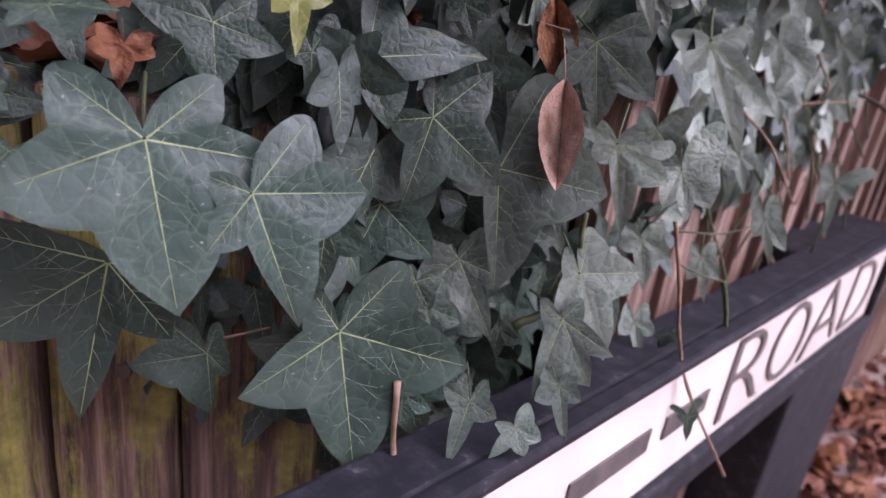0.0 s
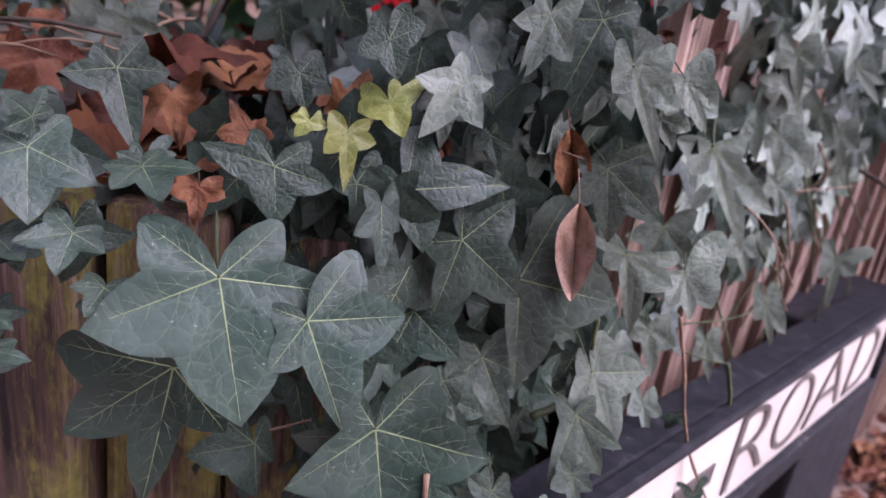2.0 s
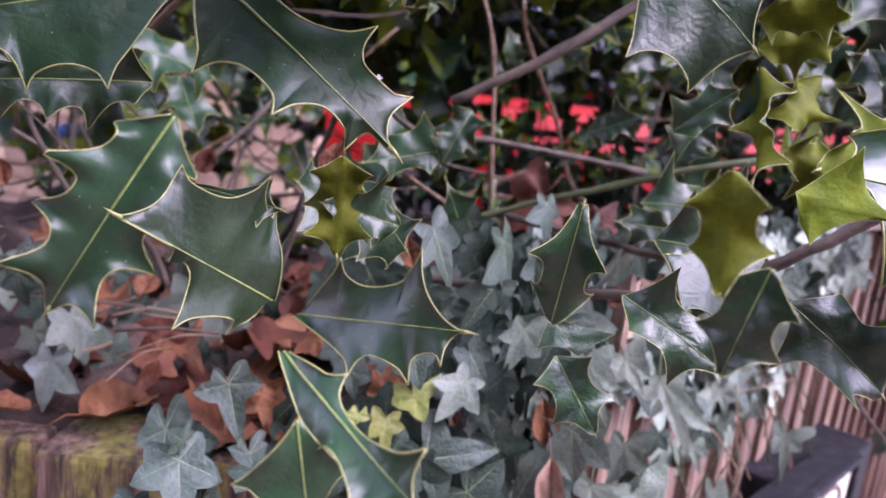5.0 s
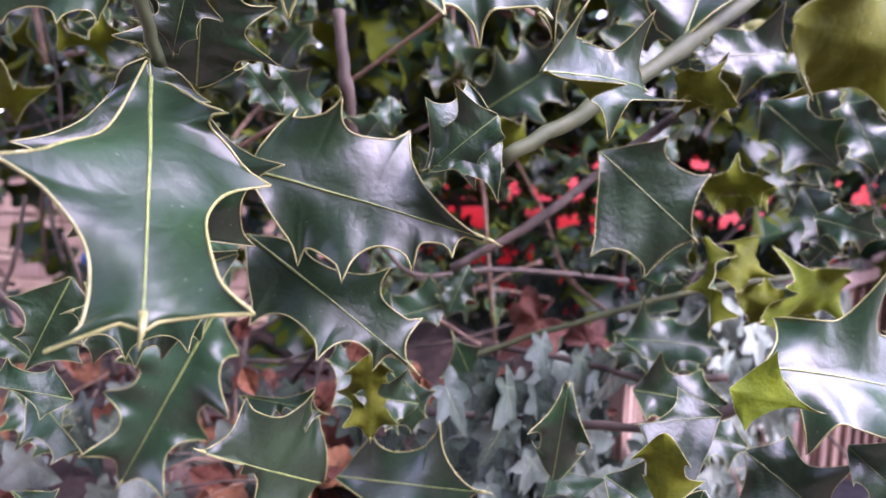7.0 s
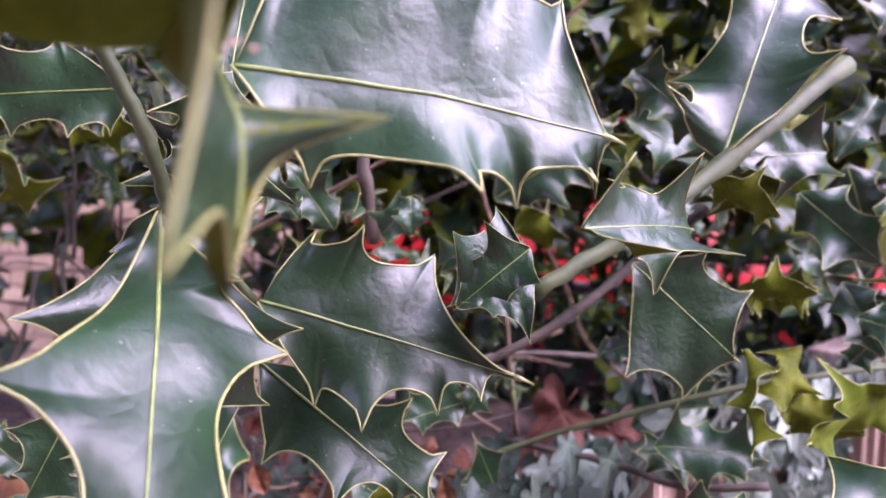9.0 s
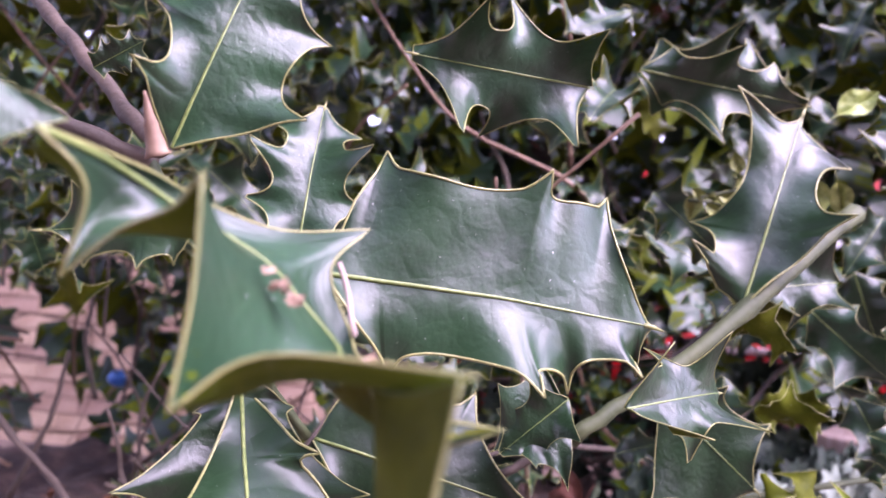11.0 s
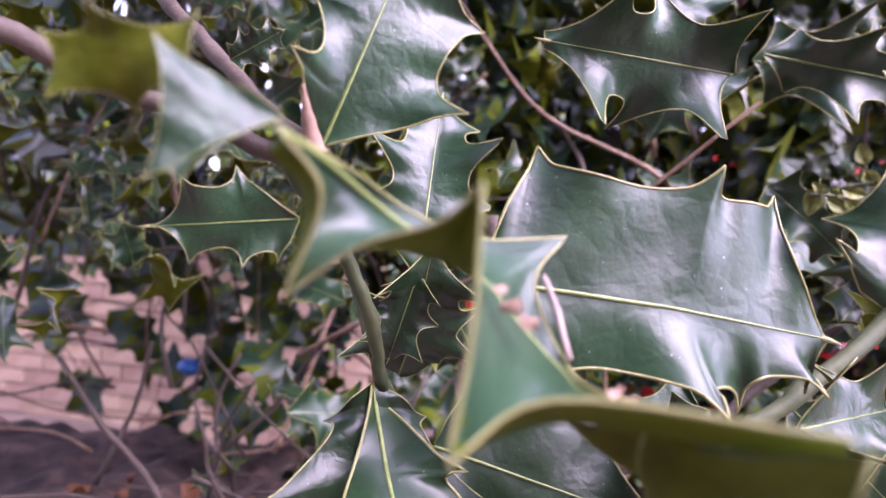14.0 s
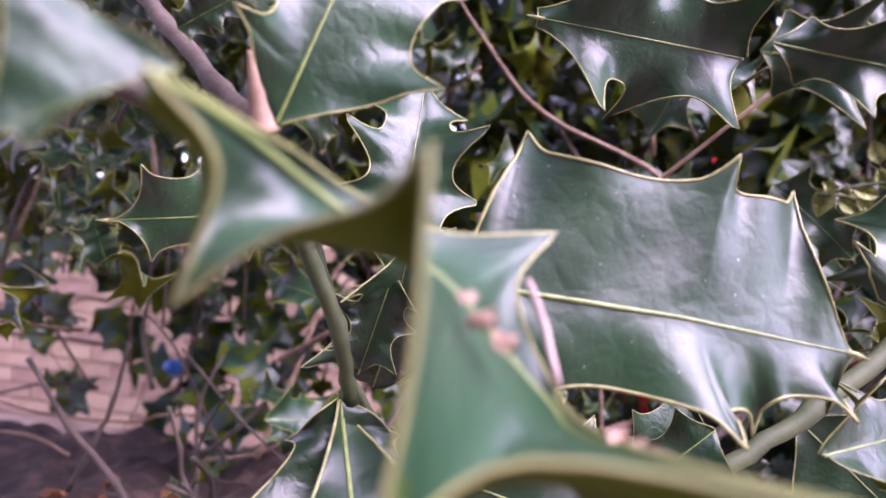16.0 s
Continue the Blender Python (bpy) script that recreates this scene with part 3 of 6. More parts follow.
for _j in range(_ny):
    for _i in range(_nx):
        _k = _j * (_nx + 1) + _i
        _f.append((_k, _k + 1, _k + _nx + 2, _k + _nx + 1))
tagged(new("ground_bed", mesh("ground_bed", _v, _f, SOIL)), "raised bed of dark soil and leaf litter", "soil", kind="structure")

# unseen wall added behind the camera path to block low frontal sky
_w = new("wall_street", mesh("wall_street", [(x, y, z) for z in (GROUND, 5.8) for x, y in ((-9, -4.2), (9, -4.2), (9, -4.5), (-9, -4.5))], [(0, 1, 5, 4), (1, 2, 6, 5), (2, 3, 7, 6), (3, 0, 4, 7), (4, 5, 6, 7)], BLOCKER_DARK, smooth=False))
tagged(_w, "plain dark wall added unseen behind the camera to block low sky", "wall", kind="structure")

# ---- the street sign ----
sign = thing("street_sign", "low black-framed cream street nameplate on a black post", "sign")
sign.matrix_world = SIGN
part("backing", box_bm(0.80, 0.032, 0.122, Matrix.Translation((-0.01, 0.022, 0.8505)), 0.003), BLACK, sign, "black painted timber backing board")
part("plate", box_bm(0.77, 0.006, 0.094, Matrix.Translation((-0.015, 0.002, 0.860)), 0.001), WHITE, sign, "cream enamelled plate")
for _x, _z, _sx, _sz in ((-0.01, 0.9095, 0.80, 0.008), (-0.01, 0.8005, 0.80, 0.025), (0.381, 0.859, 0.018, 0.092), (-0.401, 0.859, 0.018, 0.092)):
    part("frame_rail", box_bm(_sx, 0.014, _sz, Matrix.Translation((_x, -0.001, _z)), 0.003), BLACK, sign, "black painted frame moulding")
part("post", box_bm(0.27, 0.10, 0.47, Matrix.Translation((0.385, 0.062, 0.42 + 0.235)), 0.006), BLACK, sign, "black painted square post")


def letter(ch, x, wide):
    cu = bpy.data.curves.new("letter", "FONT")
    cu.body, cu.size, cu.extrude, cu.offset = ch, 0.104, 0.0006, -0.0022
    tmp = new("letter_curve", cu)
    me = bpy.data.meshes.new_from_object(tmp.evaluated_get(bpy.context.evaluated_depsgraph_get()))
    bpy.data.objects.remove(tmp)
    me.materials.clear()
    me.materials.append(LETTER)
    xs = [q.co.x for q in me.vertices]
    ys = [q.co.y for q in me.vertices]
    for q in me.vertices:
        q.co.x = (q.co.x - min(xs)) / (max(xs) - min(xs)) * wide
        q.co.y = (q.co.y - min(ys)) / (max(ys) - min(ys)) * 0.073
    ob = child("letter", me, sign, "dark painted letter " + ch)
    ob.matrix_basis = Matrix.Translation((x, -0.0021, 0.8225)) @ Matrix.Rotation(radians(90), 4, "X")


for _ch, _x, _w in (("R", -0.026, 0.078), ("O", 0.058, 0.081), ("A", 0.145, 0.1), ("D", 0.26, 0.082)):
    letter(_ch, _x, _w)
for _x, _w in ((-0.118, 0.06), (-0.222, 0.085), (-0.345, 0.085)):
    part("bar", box_bm(_w, 0.0014, 0.017, Matrix.Translation((_x + _w / 2, -0.0018, 0.859)), 0.0003), LETTER, sign, "dark painted bar")

# ---- trellis, car and wall beyond ----
trellis = thing("trellis", "dark square wooden trellis panel overgrown with holly", "trellis")
trellis.location = (0.1, 1.5, GROUND)
for _i in range(15):
    part("upright", box_bm(0.018, 0.012, 1.25, Matrix.Translation((-0.2 + _i * 0.08, 0, 0.625)), 0.002), TRELLIS, trellis)
for _i in range(16):
    part("lath", box_bm(1.16, 0.012, 0.018, Matrix.Translation((0.36, -0.013, 0.05 + _i * 0.08)), 0.002), TRELLIS, trellis)
part("top_rail", box_bm(1.2, 0.05, 0.05, Matrix.Translation((0.36, 0, 1.27)), 0.004), TRELLIS, trellis)


def car_body(profile, half, material, name, parent, label=""):
    """A closed hull from a side profile, narrower at its top."""
    v, f = [], []
    n = len(profile)
    for s in (-1, -0.8, 0.8, 1):
        for x, z, k in profile:
            inset = 0.0 if abs(s) < 1 else 0.05
            cx = sum(p[0] for p in profile) / n
            cz = sum(p[1] for p in profile) / n
            v.append((x + (cx - x) * inset, s * half * k, z + (cz - z) * inset))
    for r in range(3):
        for i in range(n):
            a, b = r * n + i, r * n + (i + 1) % n
            f.append((a, b, b + n, a + n))
    f += [tuple(reversed(range(n))), tuple(3 * n + i for i in range(n))]
    bm = bmesh.new()
    me = mesh(name, v, f, material)
    bm.from_mesh(me)
    bmesh.ops.recalc_face_normals(bm, faces=bm.faces[:])
    bmesh.ops.bevel(bm, geom=bm.edges[:], offset=0.03, segments=2, affect="EDGES")
    return part(name, bm, material, parent, label, True)


car = thing("parked_car", "red parked hatchback car beyond the trellis", "car", at=(0.9, 3.6, GROUND))
car_body([(-2.0, 0.25, 1), (-2.02, 0.6, 1), (-1.9, 0.85, 0.97), (-0.9, 0.98, 0.97), (1.6, 1.0, 0.97), (1.95, 0.85, 0.98), (2.0, 0.3, 1)], 0.85, RED, "body", car)
car_body([(-0.95, 0.97, 0.93), (-0.25, 1.42, 0.78), (1.1, 1.45, 0.78), (1.65, 0.99, 0.93)], 0.85, RED, "cabin", car)
for _x, _w in ((-0.28, 0.85), (0.65, 0.8)):
    part("window", box_bm(_w, 0.02, 0.3, Matrix.Translation((_x, -0.745, 1.2)) @ Matrix.Rotation(radians(-17), 4, "X"), 0.008), GLASS, car, "dark tinted side window")
for _x in (-1.25, 1.25):
    for _s in (-1, 1):
        _bm = bmesh.new()
        bmesh.ops.create_cone(_bm, cap_ends=True, segments=28, radius1=0.31, radius2=0.31, depth=0.2, matrix=Matrix.Translation((_x, _s * 0.78, 0.31)) @ Matrix.Rotation(radians(90), 4, "X"))
        bmesh.ops.bevel(_bm, geom=[e for e in _bm.edges if len(e.link_faces) == 2 and e.calc_face_angle(0) > 1], offset=0.03, segments=2, affect="EDGES")
        _wh = part("wheel", _bm, RUBBER, car, "black rubber tyre")
        _bm = bmesh.new()
        bmesh.ops.create_cone(_bm, cap_ends=True, segments=24, radius1=0.2, radius2=0.17, depth=0.03, matrix=Matrix.Translation((_x, _s * 0.885, 0.31)) @ Matrix.Rotation(radians(90 * _s), 4, "X"))
        part("rim", _bm, CHROME, _wh, "silver wheel rim")
part("side_trim", box_bm(3.3, 0.02, 0.03, Matrix.Translation((0, -0.853, 0.62)), 0.004), CHROME, car, "pale trim strip")

wall = thing("wall_garden", "low tan brick garden wall with a brick coping", "wall", kind="structure", at=(-3.6, 3.1, GROUND))
wall.rotation_euler = (0, 0, radians(-8))
part("core", box_bm(3.6, 0.19, 0.85, Matrix.Translation((1.2, 0.1, 0.425)), 0), MORTAR, wall, "sandy mortar")
_bm = box_bm(0.215, 0.03, 0.065, Matrix(), 0.004)
_bme = bpy.data.meshes.new("brick")
_bm.to_mesh(_bme)
_bm.free()
_bme.materials.append(BRICK)
_rnd = random.Random(9)
for _r in range(11):
    for _c in range(16):
        _b = child("brick", _bme, wall)
        _b.location = (-0.55 + _c * 0.225 + (0.1125 if _r % 2 else 0), 0.0 + _rnd.uniform(-0.003, 0.003), 0.04 + _r * 0.075)
        _b.rotation_euler = (0, radians(_rnd.uniform(-0.6, 0.6)), 0)
_bm = box_bm(0.105, 0.23, 0.07, Matrix(), 0.006)
_bme = bpy.data.meshes.new("coping_brick")
_bm.to_mesh(_bme)
_bm.free()
_bme.materials.append(BRICK)
for _c in range(31):
    _b = child("brick", _bme, wall)
    _b.location = (-0.55 + _c * 0.115, 0.1, 0.89)

# ---- ivy ----
ivy_plant = thing("ivy_plant", "dark green ivy with pale veins hanging over the fence", "ivy")
# ivy begin
# leaves that catch the sky take the lighter copies, sheen in their colour
ivy(ivy_plant, (-0.0872, 0.2096, 1.0426), (-0.0723, 0.1960, 0.9878), (0.3535, -0.8809, 0.3147), ((77, 0.85), (73, 0.88), (137, 0.56), (123, 0.51)), seed=1)
ivy(ivy_plant, (-0.0544, 0.2144, 1.0275), (-0.0340, 0.2040, 0.9841), (0.2538, -0.9069, 0.3363), ((55, 0.50), (73, 0.81), (130, 0.30), (125, 0.65)), seed=2)
ivy(ivy_plant, (-0.0248, 0.2440, 0.9629), (-0.0120, 0.2320, 0.9003), (0.1690, -0.9610, 0.2188), ((63, 0.74), (67, 0.89), (154, 0.30), (130, 0.58)), seed=3)
ivy(ivy_plant, (-0.1164, 0.2416, 0.9831), (-0.1254, 0.2280, 0.9147), (0.3496, -0.9266, 0.1384), ((46, 0.74), (45, 0.58), (96, 0.64), (88, 0.44)), seed=4)
ivy(ivy_plant, (-0.0821, 0.2544, 0.9391), (-0.0787, 0.2520, 0.9081), (0.3458, -0.9318, 0.1101), ((85, 1.02), (35, 0.48), (138, 0.79), (156, 0.44)), seed=5)
ivy(ivy_plant, (-0.0792, 0.2512, 1.0769), (-0.0756, 0.2440, 1.0534), (0.2606, -0.9112, 0.3190), ((108, 1.22), (71, 1.04), (150, 0.67), (121, 0.69)), seed=6)
ivy(ivy_plant, (-0.0255, 0.2680, 1.0701), (-0.0144, 0.2560, 1.0470), (-0.0151, -0.8902, 0.4554), ((56, 0.67), (80, 1.71), (146, 0.57), (155, 1.07)), seed=7)
ivy(ivy_plant, (0.0025, 0.2704, 1.0501), (0.0347, 0.2680, 1.0262), (0.1025, -0.9666, 0.2350), ((66, 0.94), (81, 0.78), (132, 0.45), (131, 0.44)), seed=8)
ivy(ivy_plant, (0.0346, 0.2896, 1.0280), (0.0400, 0.2760, 0.9737), (-0.1100, -0.9667, 0.2310), ((68, 0.39), (78, 0.88), (152, 0.58), (152, 0.80)), blade=IVY_HALF_LIT, seed=9)
ivy(ivy_plant, (-0.0149, 0.2760, 1.0095), (-0.0294, 0.2640, 0.9725), (-0.0184, -0.9489, 0.3150), ((41, 0.63), (71, 0.77), (108, 0.44), (133, 0.60)), seed=10)
ivy(ivy_plant, (0.0228, 0.2896, 0.9827), (0.0433, 0.2800, 0.9469), (0.0451, -0.9580, 0.2833), ((72, 0.67), (44, 0.64), (170, 0.50), (116, 0.43)), blade=IVY_HALF_LIT, seed=11)
ivy(ivy_plant, (-0.0476, 0.2720, 1.0690), (-0.0445, 0.2640, 1.0431), (0.1425, -0.9408, 0.3076), ((78, 0.38), (77, 0.56), (159, 0.58), (148, 0.62)), seed=12)
ivy(ivy_plant, (-0.0671, 0.2960, 1.0589), (-0.0616, 0.2880, 1.0320), (0.1881, -0.9302, 0.3151), ((73, 0.64), (55, 0.80), (146, 0.53), (132, 0.62)), seed=13)
ivy(ivy_plant, (0.0369, 0.3120, 1.0902), (0.0287, 0.3040, 1.0607), (-0.1016, -0.9529, 0.2857), ((89, 0.35), (67, 0.52), (137, 0.45), (161, 0.36)), blade=IVY_HALF_LIT, seed=14)
ivy(ivy_plant, (0.0688, 0.3024, 1.0858), (0.0737, 0.2920, 1.0517), (-0.2377, -0.9380, 0.2521), ((47, 0.75), (43, 0.99), (109, 0.41), (110, 0.75)), blade=IVY_HALF_LIT, seed=15)
ivy(ivy_plant, (0.0908, 0.3136, 1.0409), (0.1000, 0.3040, 0.9978), (-0.1817, -0.9673, 0.1768), ((63, 0.30), (50, 0.68), (125, 0.60), (81, 0.58)), blade=IVY_SKYLIT, seed=16)
ivy(ivy_plant, (0.1299, 0.3280, 1.0296), (0.1364, 0.3200, 1.0054), (-0.2501, -0.9371, 0.2434), ((31, 0.80), (30, 0.91), (93, 0.60), (132, 1.10)), blade=IVY_SKYLIT, seed=17)
ivy(ivy_plant, (0.1283, 0.3552, 0.9818), (0.1334, 0.3440, 0.9539), (-0.2365, -0.9156, 0.3251), ((76, 0.45), (55, 0.62), (137, 0.43), (123, 0.50)), blade=IVY_SKYLIT, seed=18)
ivy(ivy_plant, (0.0787, 0.2840, 0.9851), (0.0970, 0.2720, 0.9464), (-0.0278, -0.9584, 0.2840), ((45, 0.58), (73, 0.68), (170, 0.30), (149, 0.48)), blade=IVY_SKYLIT, seed=19)
ivy(ivy_plant, (0.0732, 0.2760, 0.9646), (0.0922, 0.2680, 0.9339), (-0.0296, -0.9716, 0.2348), ((42, 1.13), (30, 0.82), (159, 0.36), (113, 0.35)), blade=IVY_HALF_LIT, seed=20)
ivy(ivy_plant, (0.0751, 0.2640, 0.9369), (0.0830, 0.2576, 0.9075), (-0.1224, -0.9761, 0.1795), ((62, 0.43), (47, 0.40), (148, 0.34), (126, 0.34)), blade=IVY_HALF_LIT, seed=21)
ivy(ivy_plant, (0.0329, 0.2440, 0.9364), (0.0267, 0.2360, 0.9071), (-0.2096, -0.9313, 0.2981), ((100, 0.43), (79, 0.44), (153, 0.39), (159, 0.38)), blade=IVY_HALF_LIT, seed=22)
ivy(ivy_plant, (0.0537, 0.2400, 0.9287), (0.0596, 0.2360, 0.9167), (0.0058, -0.9482, 0.3176), ((57, 1.30), (43, 0.96), (119, 0.60), (130, 0.83)), blade=IVY_HALF_LIT, seed=23)
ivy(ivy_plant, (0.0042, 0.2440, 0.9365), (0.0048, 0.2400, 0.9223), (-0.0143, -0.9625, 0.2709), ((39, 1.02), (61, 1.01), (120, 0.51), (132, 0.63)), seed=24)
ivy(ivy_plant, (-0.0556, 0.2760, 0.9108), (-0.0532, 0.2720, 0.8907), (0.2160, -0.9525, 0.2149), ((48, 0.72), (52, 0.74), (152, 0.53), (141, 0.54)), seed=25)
ivy(ivy_plant, (0.2440, 0.5040, 1.0938), (0.2469, 0.4960, 1.0665), (-0.3926, -0.8929, 0.2207), ((57, 0.57), (44, 1.29), (138, 0.64), (157, 0.98)), blade=IVY_SKYLIT, seed=26)
ivy(ivy_plant, (0.1585, 0.4080, 1.0895), (0.1894, 0.3920, 1.0269), (-0.2122, -0.9668, 0.1424), ((53, 0.30), (25, 0.83), (120, 0.30), (89, 0.30)), blade=IVY_SKYLIT, seed=27)
ivy(ivy_plant, (0.2301, 0.4216, 0.9836), (0.2407, 0.4160, 0.9532), (-0.2723, -0.9587, 0.0824), ((37, 0.41), (25, 0.79), (170, 0.52), (151, 0.53)), blade=IVY_SKYLIT, seed=28)
ivy(ivy_plant, (0.3176, 0.5520, 1.0972), (0.3270, 0.5440, 1.0602), (-0.4064, -0.9090, 0.0927), ((46, 0.43), (41, 0.52), (156, 0.43), (130, 0.47)), blade=IVY_SKYLIT, seed=29)
ivy(ivy_plant, (0.3567, 0.5600, 0.9856), (0.3573, 0.5520, 0.9371), (-0.4993, -0.8558, 0.1352), ((28, 0.45), (56, 0.39), (149, 0.40), (118, 0.60)), blade=IVY_SKYLIT, seed=30)
ivy(ivy_plant, (0.1857, 0.4000, 0.9602), (0.1932, 0.3920, 0.9309), (-0.2580, -0.9467, 0.1928), ((35, 0.56), (34, 0.61), (155, 0.34), (133, 0.40)), blade=IVY_SKYLIT, seed=31)
ivy(ivy_plant, (0.1389, 0.3600, 0.9281), (0.1476, 0.3560, 0.9008), (-0.1061, -0.9882, 0.1109), ((57, 0.43), (48, 0.50), (162, 0.42), (141, 0.44)), blade=IVY_SKYLIT, seed=32)
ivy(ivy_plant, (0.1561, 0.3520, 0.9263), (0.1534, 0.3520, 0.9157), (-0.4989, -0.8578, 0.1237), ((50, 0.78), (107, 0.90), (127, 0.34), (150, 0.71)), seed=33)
ivy(ivy_plant, (0.2102, 0.4400, 1.0195), (0.2173, 0.4320, 0.9966), (-0.3008, -0.9254, 0.2307), ((64, 0.51), (45, 0.52), (146, 0.42), (122, 0.45)), blade=IVY_SKYLIT, seed=34)
ivy(ivy_plant, (0.2433, 0.4800, 1.0571), (0.2472, 0.4720, 1.0387), (-0.3813, -0.8747, 0.2990), ((61, 0.49), (57, 0.70), (158, 0.58), (131, 0.64)), blade=IVY_SKYLIT, seed=35)
ivy(ivy_plant, (0.1982, 0.4640, 1.1036), (0.1992, 0.4560, 1.0842), (-0.3659, -0.8670, 0.3384), ((49, 0.53), (43, 0.51), (142, 0.48), (138, 0.47)), blade=IVY_SKYLIT, seed=36)
ivy(ivy_plant, (0.0984, 0.3360, 1.1093), (0.1064, 0.3280, 1.0946), (-0.2560, -0.9010, 0.3503), ((65, 0.59), (47, 0.90), (170, 0.68), (118, 0.84)), blade=IVY_SKYLIT, seed=37)
ivy(ivy_plant, (0.1244, 0.3600, 1.1171), (0.1279, 0.3520, 1.1040), (-0.3317, -0.8409, 0.4276), ((71, 0.70), (47, 0.82), (161, 0.71), (126, 0.75)), blade=IVY_SKYLIT, seed=38)
ivy(ivy_plant, (0.0493, 0.3000, 0.9431), (0.0474, 0.2960, 0.9251), (-0.1937, -0.9533, 0.2319), ((41, 0.58), (69, 0.66), (140, 0.53), (153, 0.60)), blade=IVY_HALF_LIT, seed=39)
ivy(ivy_plant, (0.1826, 0.3480, 0.8723), (0.1839, 0.3440, 0.8576), (-0.3763, -0.9022, 0.2109), ((96, 0.44), (127, 0.51), (121, 0.79), (152, 0.95)), seed=40)
ivy(ivy_plant, (0.0571, 0.3040, 0.9929), (0.0623, 0.3040, 0.9921), (0.0681, -0.9029, 0.4245), ((103, 1.90), (104, 1.05), (139, 1.90), (160, 1.90)), seed=41)
ivy(ivy_plant, (-0.0402, 0.3000, 1.0277), (-0.0374, 0.2960, 1.0155), (0.1158, -0.9359, 0.3328), ((61, 0.72), (58, 0.88), (152, 0.71), (130, 0.85)), seed=42)
ivy(ivy_plant, (-0.0221, 0.3080, 1.0251), (-0.0217, 0.3040, 1.0108), (0.0543, -0.9616, 0.2689), ((55, 0.73), (62, 0.65), (135, 0.70), (152, 0.65)), seed=43)
ivy(ivy_plant, (0.0710, 0.3040, 1.1338), (0.0900, 0.2920, 1.0918), (-0.1484, -0.9665, 0.2092), ((55, 0.31), (30, 0.59), (169, 0.30), (99, 0.42)), blade=IVY_SKYLIT, seed=44)
ivy(ivy_plant, (0.1035, 0.3280, 1.1311), (0.1186, 0.3200, 1.1072), (-0.1753, -0.9615, 0.2115), ((49, 0.68), (25, 0.76), (111, 0.60), (114, 0.62)), blade=IVY_SKYLIT, seed=45)
ivy(ivy_plant, (0.0292, 0.3344, 1.1437), (0.0159, 0.3200, 1.1159), (-0.1059, -0.8616, 0.4963), ((61, 0.47), (64, 1.00), (138, 1.26), (119, 0.42)), blade=IVY_SKYLIT, seed=46)
ivy(ivy_plant, (0.0504, 0.3720, 1.1753), (0.0486, 0.3600, 1.1385), (-0.1617, -0.9358, 0.3133), ((66, 0.53), (58, 0.83), (162, 0.96), (164, 0.96)), blade=IVY_SKYLIT, seed=47)
ivy(ivy_plant, (-0.1500, 0.2656, 1.1057), (-0.1366, 0.2520, 1.0741), (0.3339, -0.8065, 0.4880), ((90, 0.58), (78, 0.56), (150, 0.34), (135, 0.46)), seed=48)
ivy(ivy_plant, (-0.1851, 0.2592, 1.0747), (-0.1802, 0.2480, 1.0397), (0.4966, -0.8040, 0.3271), ((65, 0.48), (71, 0.97), (159, 0.44), (155, 0.59)), seed=49)
ivy(ivy_plant, (-0.1500, 0.2264, 1.0482), (-0.1521, 0.2200, 1.0291), (0.4278, -0.8705, 0.2434), ((94, 0.62), (93, 1.14), (138, 0.54), (155, 0.64)), seed=50)
ivy(ivy_plant, (-0.1297, 0.2480, 1.0711), (-0.1211, 0.2400, 1.0554), (0.2801, -0.7857, 0.5515), ((128, 0.68), (104, 0.62), (164, 0.58), (134, 0.79)), seed=51)
ivy(ivy_plant, (-0.0531, 0.2696, 1.0916), (-0.0514, 0.2600, 1.0673), (0.1252, -0.9197, 0.3721), ((44, 0.53), (74, 0.50), (136, 0.44), (123, 0.41)), blade=IVY_YOUNG, seed=52)
ivy(ivy_plant, (-0.0373, 0.2784, 1.1056), (-0.0291, 0.2720, 1.0926), (-0.0325, -0.9042, 0.4259), ((96, 0.88), (108, 1.40), (145, 0.89), (145, 0.66)), blade=IVY_YOUNG, seed=53)
ivy(ivy_plant, (-0.0703, 0.2680, 1.0943), (-0.0750, 0.2640, 1.0877), (0.2497, -0.8957, 0.3678), ((65, 0.82), (120, 1.08), (117, 0.71), (170, 0.78)), blade=IVY_YOUNG, seed=54)
ivy(ivy_plant, (-0.0397, 0.2720, 1.1320), (-0.0337, 0.2640, 1.1170), (-0.0215, -0.8865, 0.4623), ((76, 0.82), (101, 0.91), (166, 0.76), (145, 0.98)), seed=55)
ivy(ivy_plant, (0.0119, 0.3160, 1.1162), (0.0012, 0.3080, 1.0993), (0.0491, -0.9140, 0.4027), ((80, 0.58), (91, 0.96), (128, 0.76), (170, 0.82)), seed=56)
ivy(ivy_plant, (0.0102, 0.3040, 1.0935), (0.0159, 0.2960, 1.0794), (-0.1404, -0.8851, 0.4438), ((62, 0.62), (48, 0.75), (163, 0.57), (126, 0.64)), seed=57)
ivy(ivy_plant, (-0.0812, 0.2960, 1.1107), (-0.0753, 0.2880, 1.0950), (0.1172, -0.8655, 0.4869), ((72, 0.69), (65, 0.71), (154, 0.70), (133, 0.78)), seed=58)
ivy(ivy_plant, (0.2281, 0.4800, 1.1533), (0.2355, 0.4720, 1.1200), (-0.3675, -0.9195, 0.1392), ((62, 0.47), (50, 0.52), (150, 0.49), (129, 0.52)), blade=IVY_SKYLIT, seed=59)
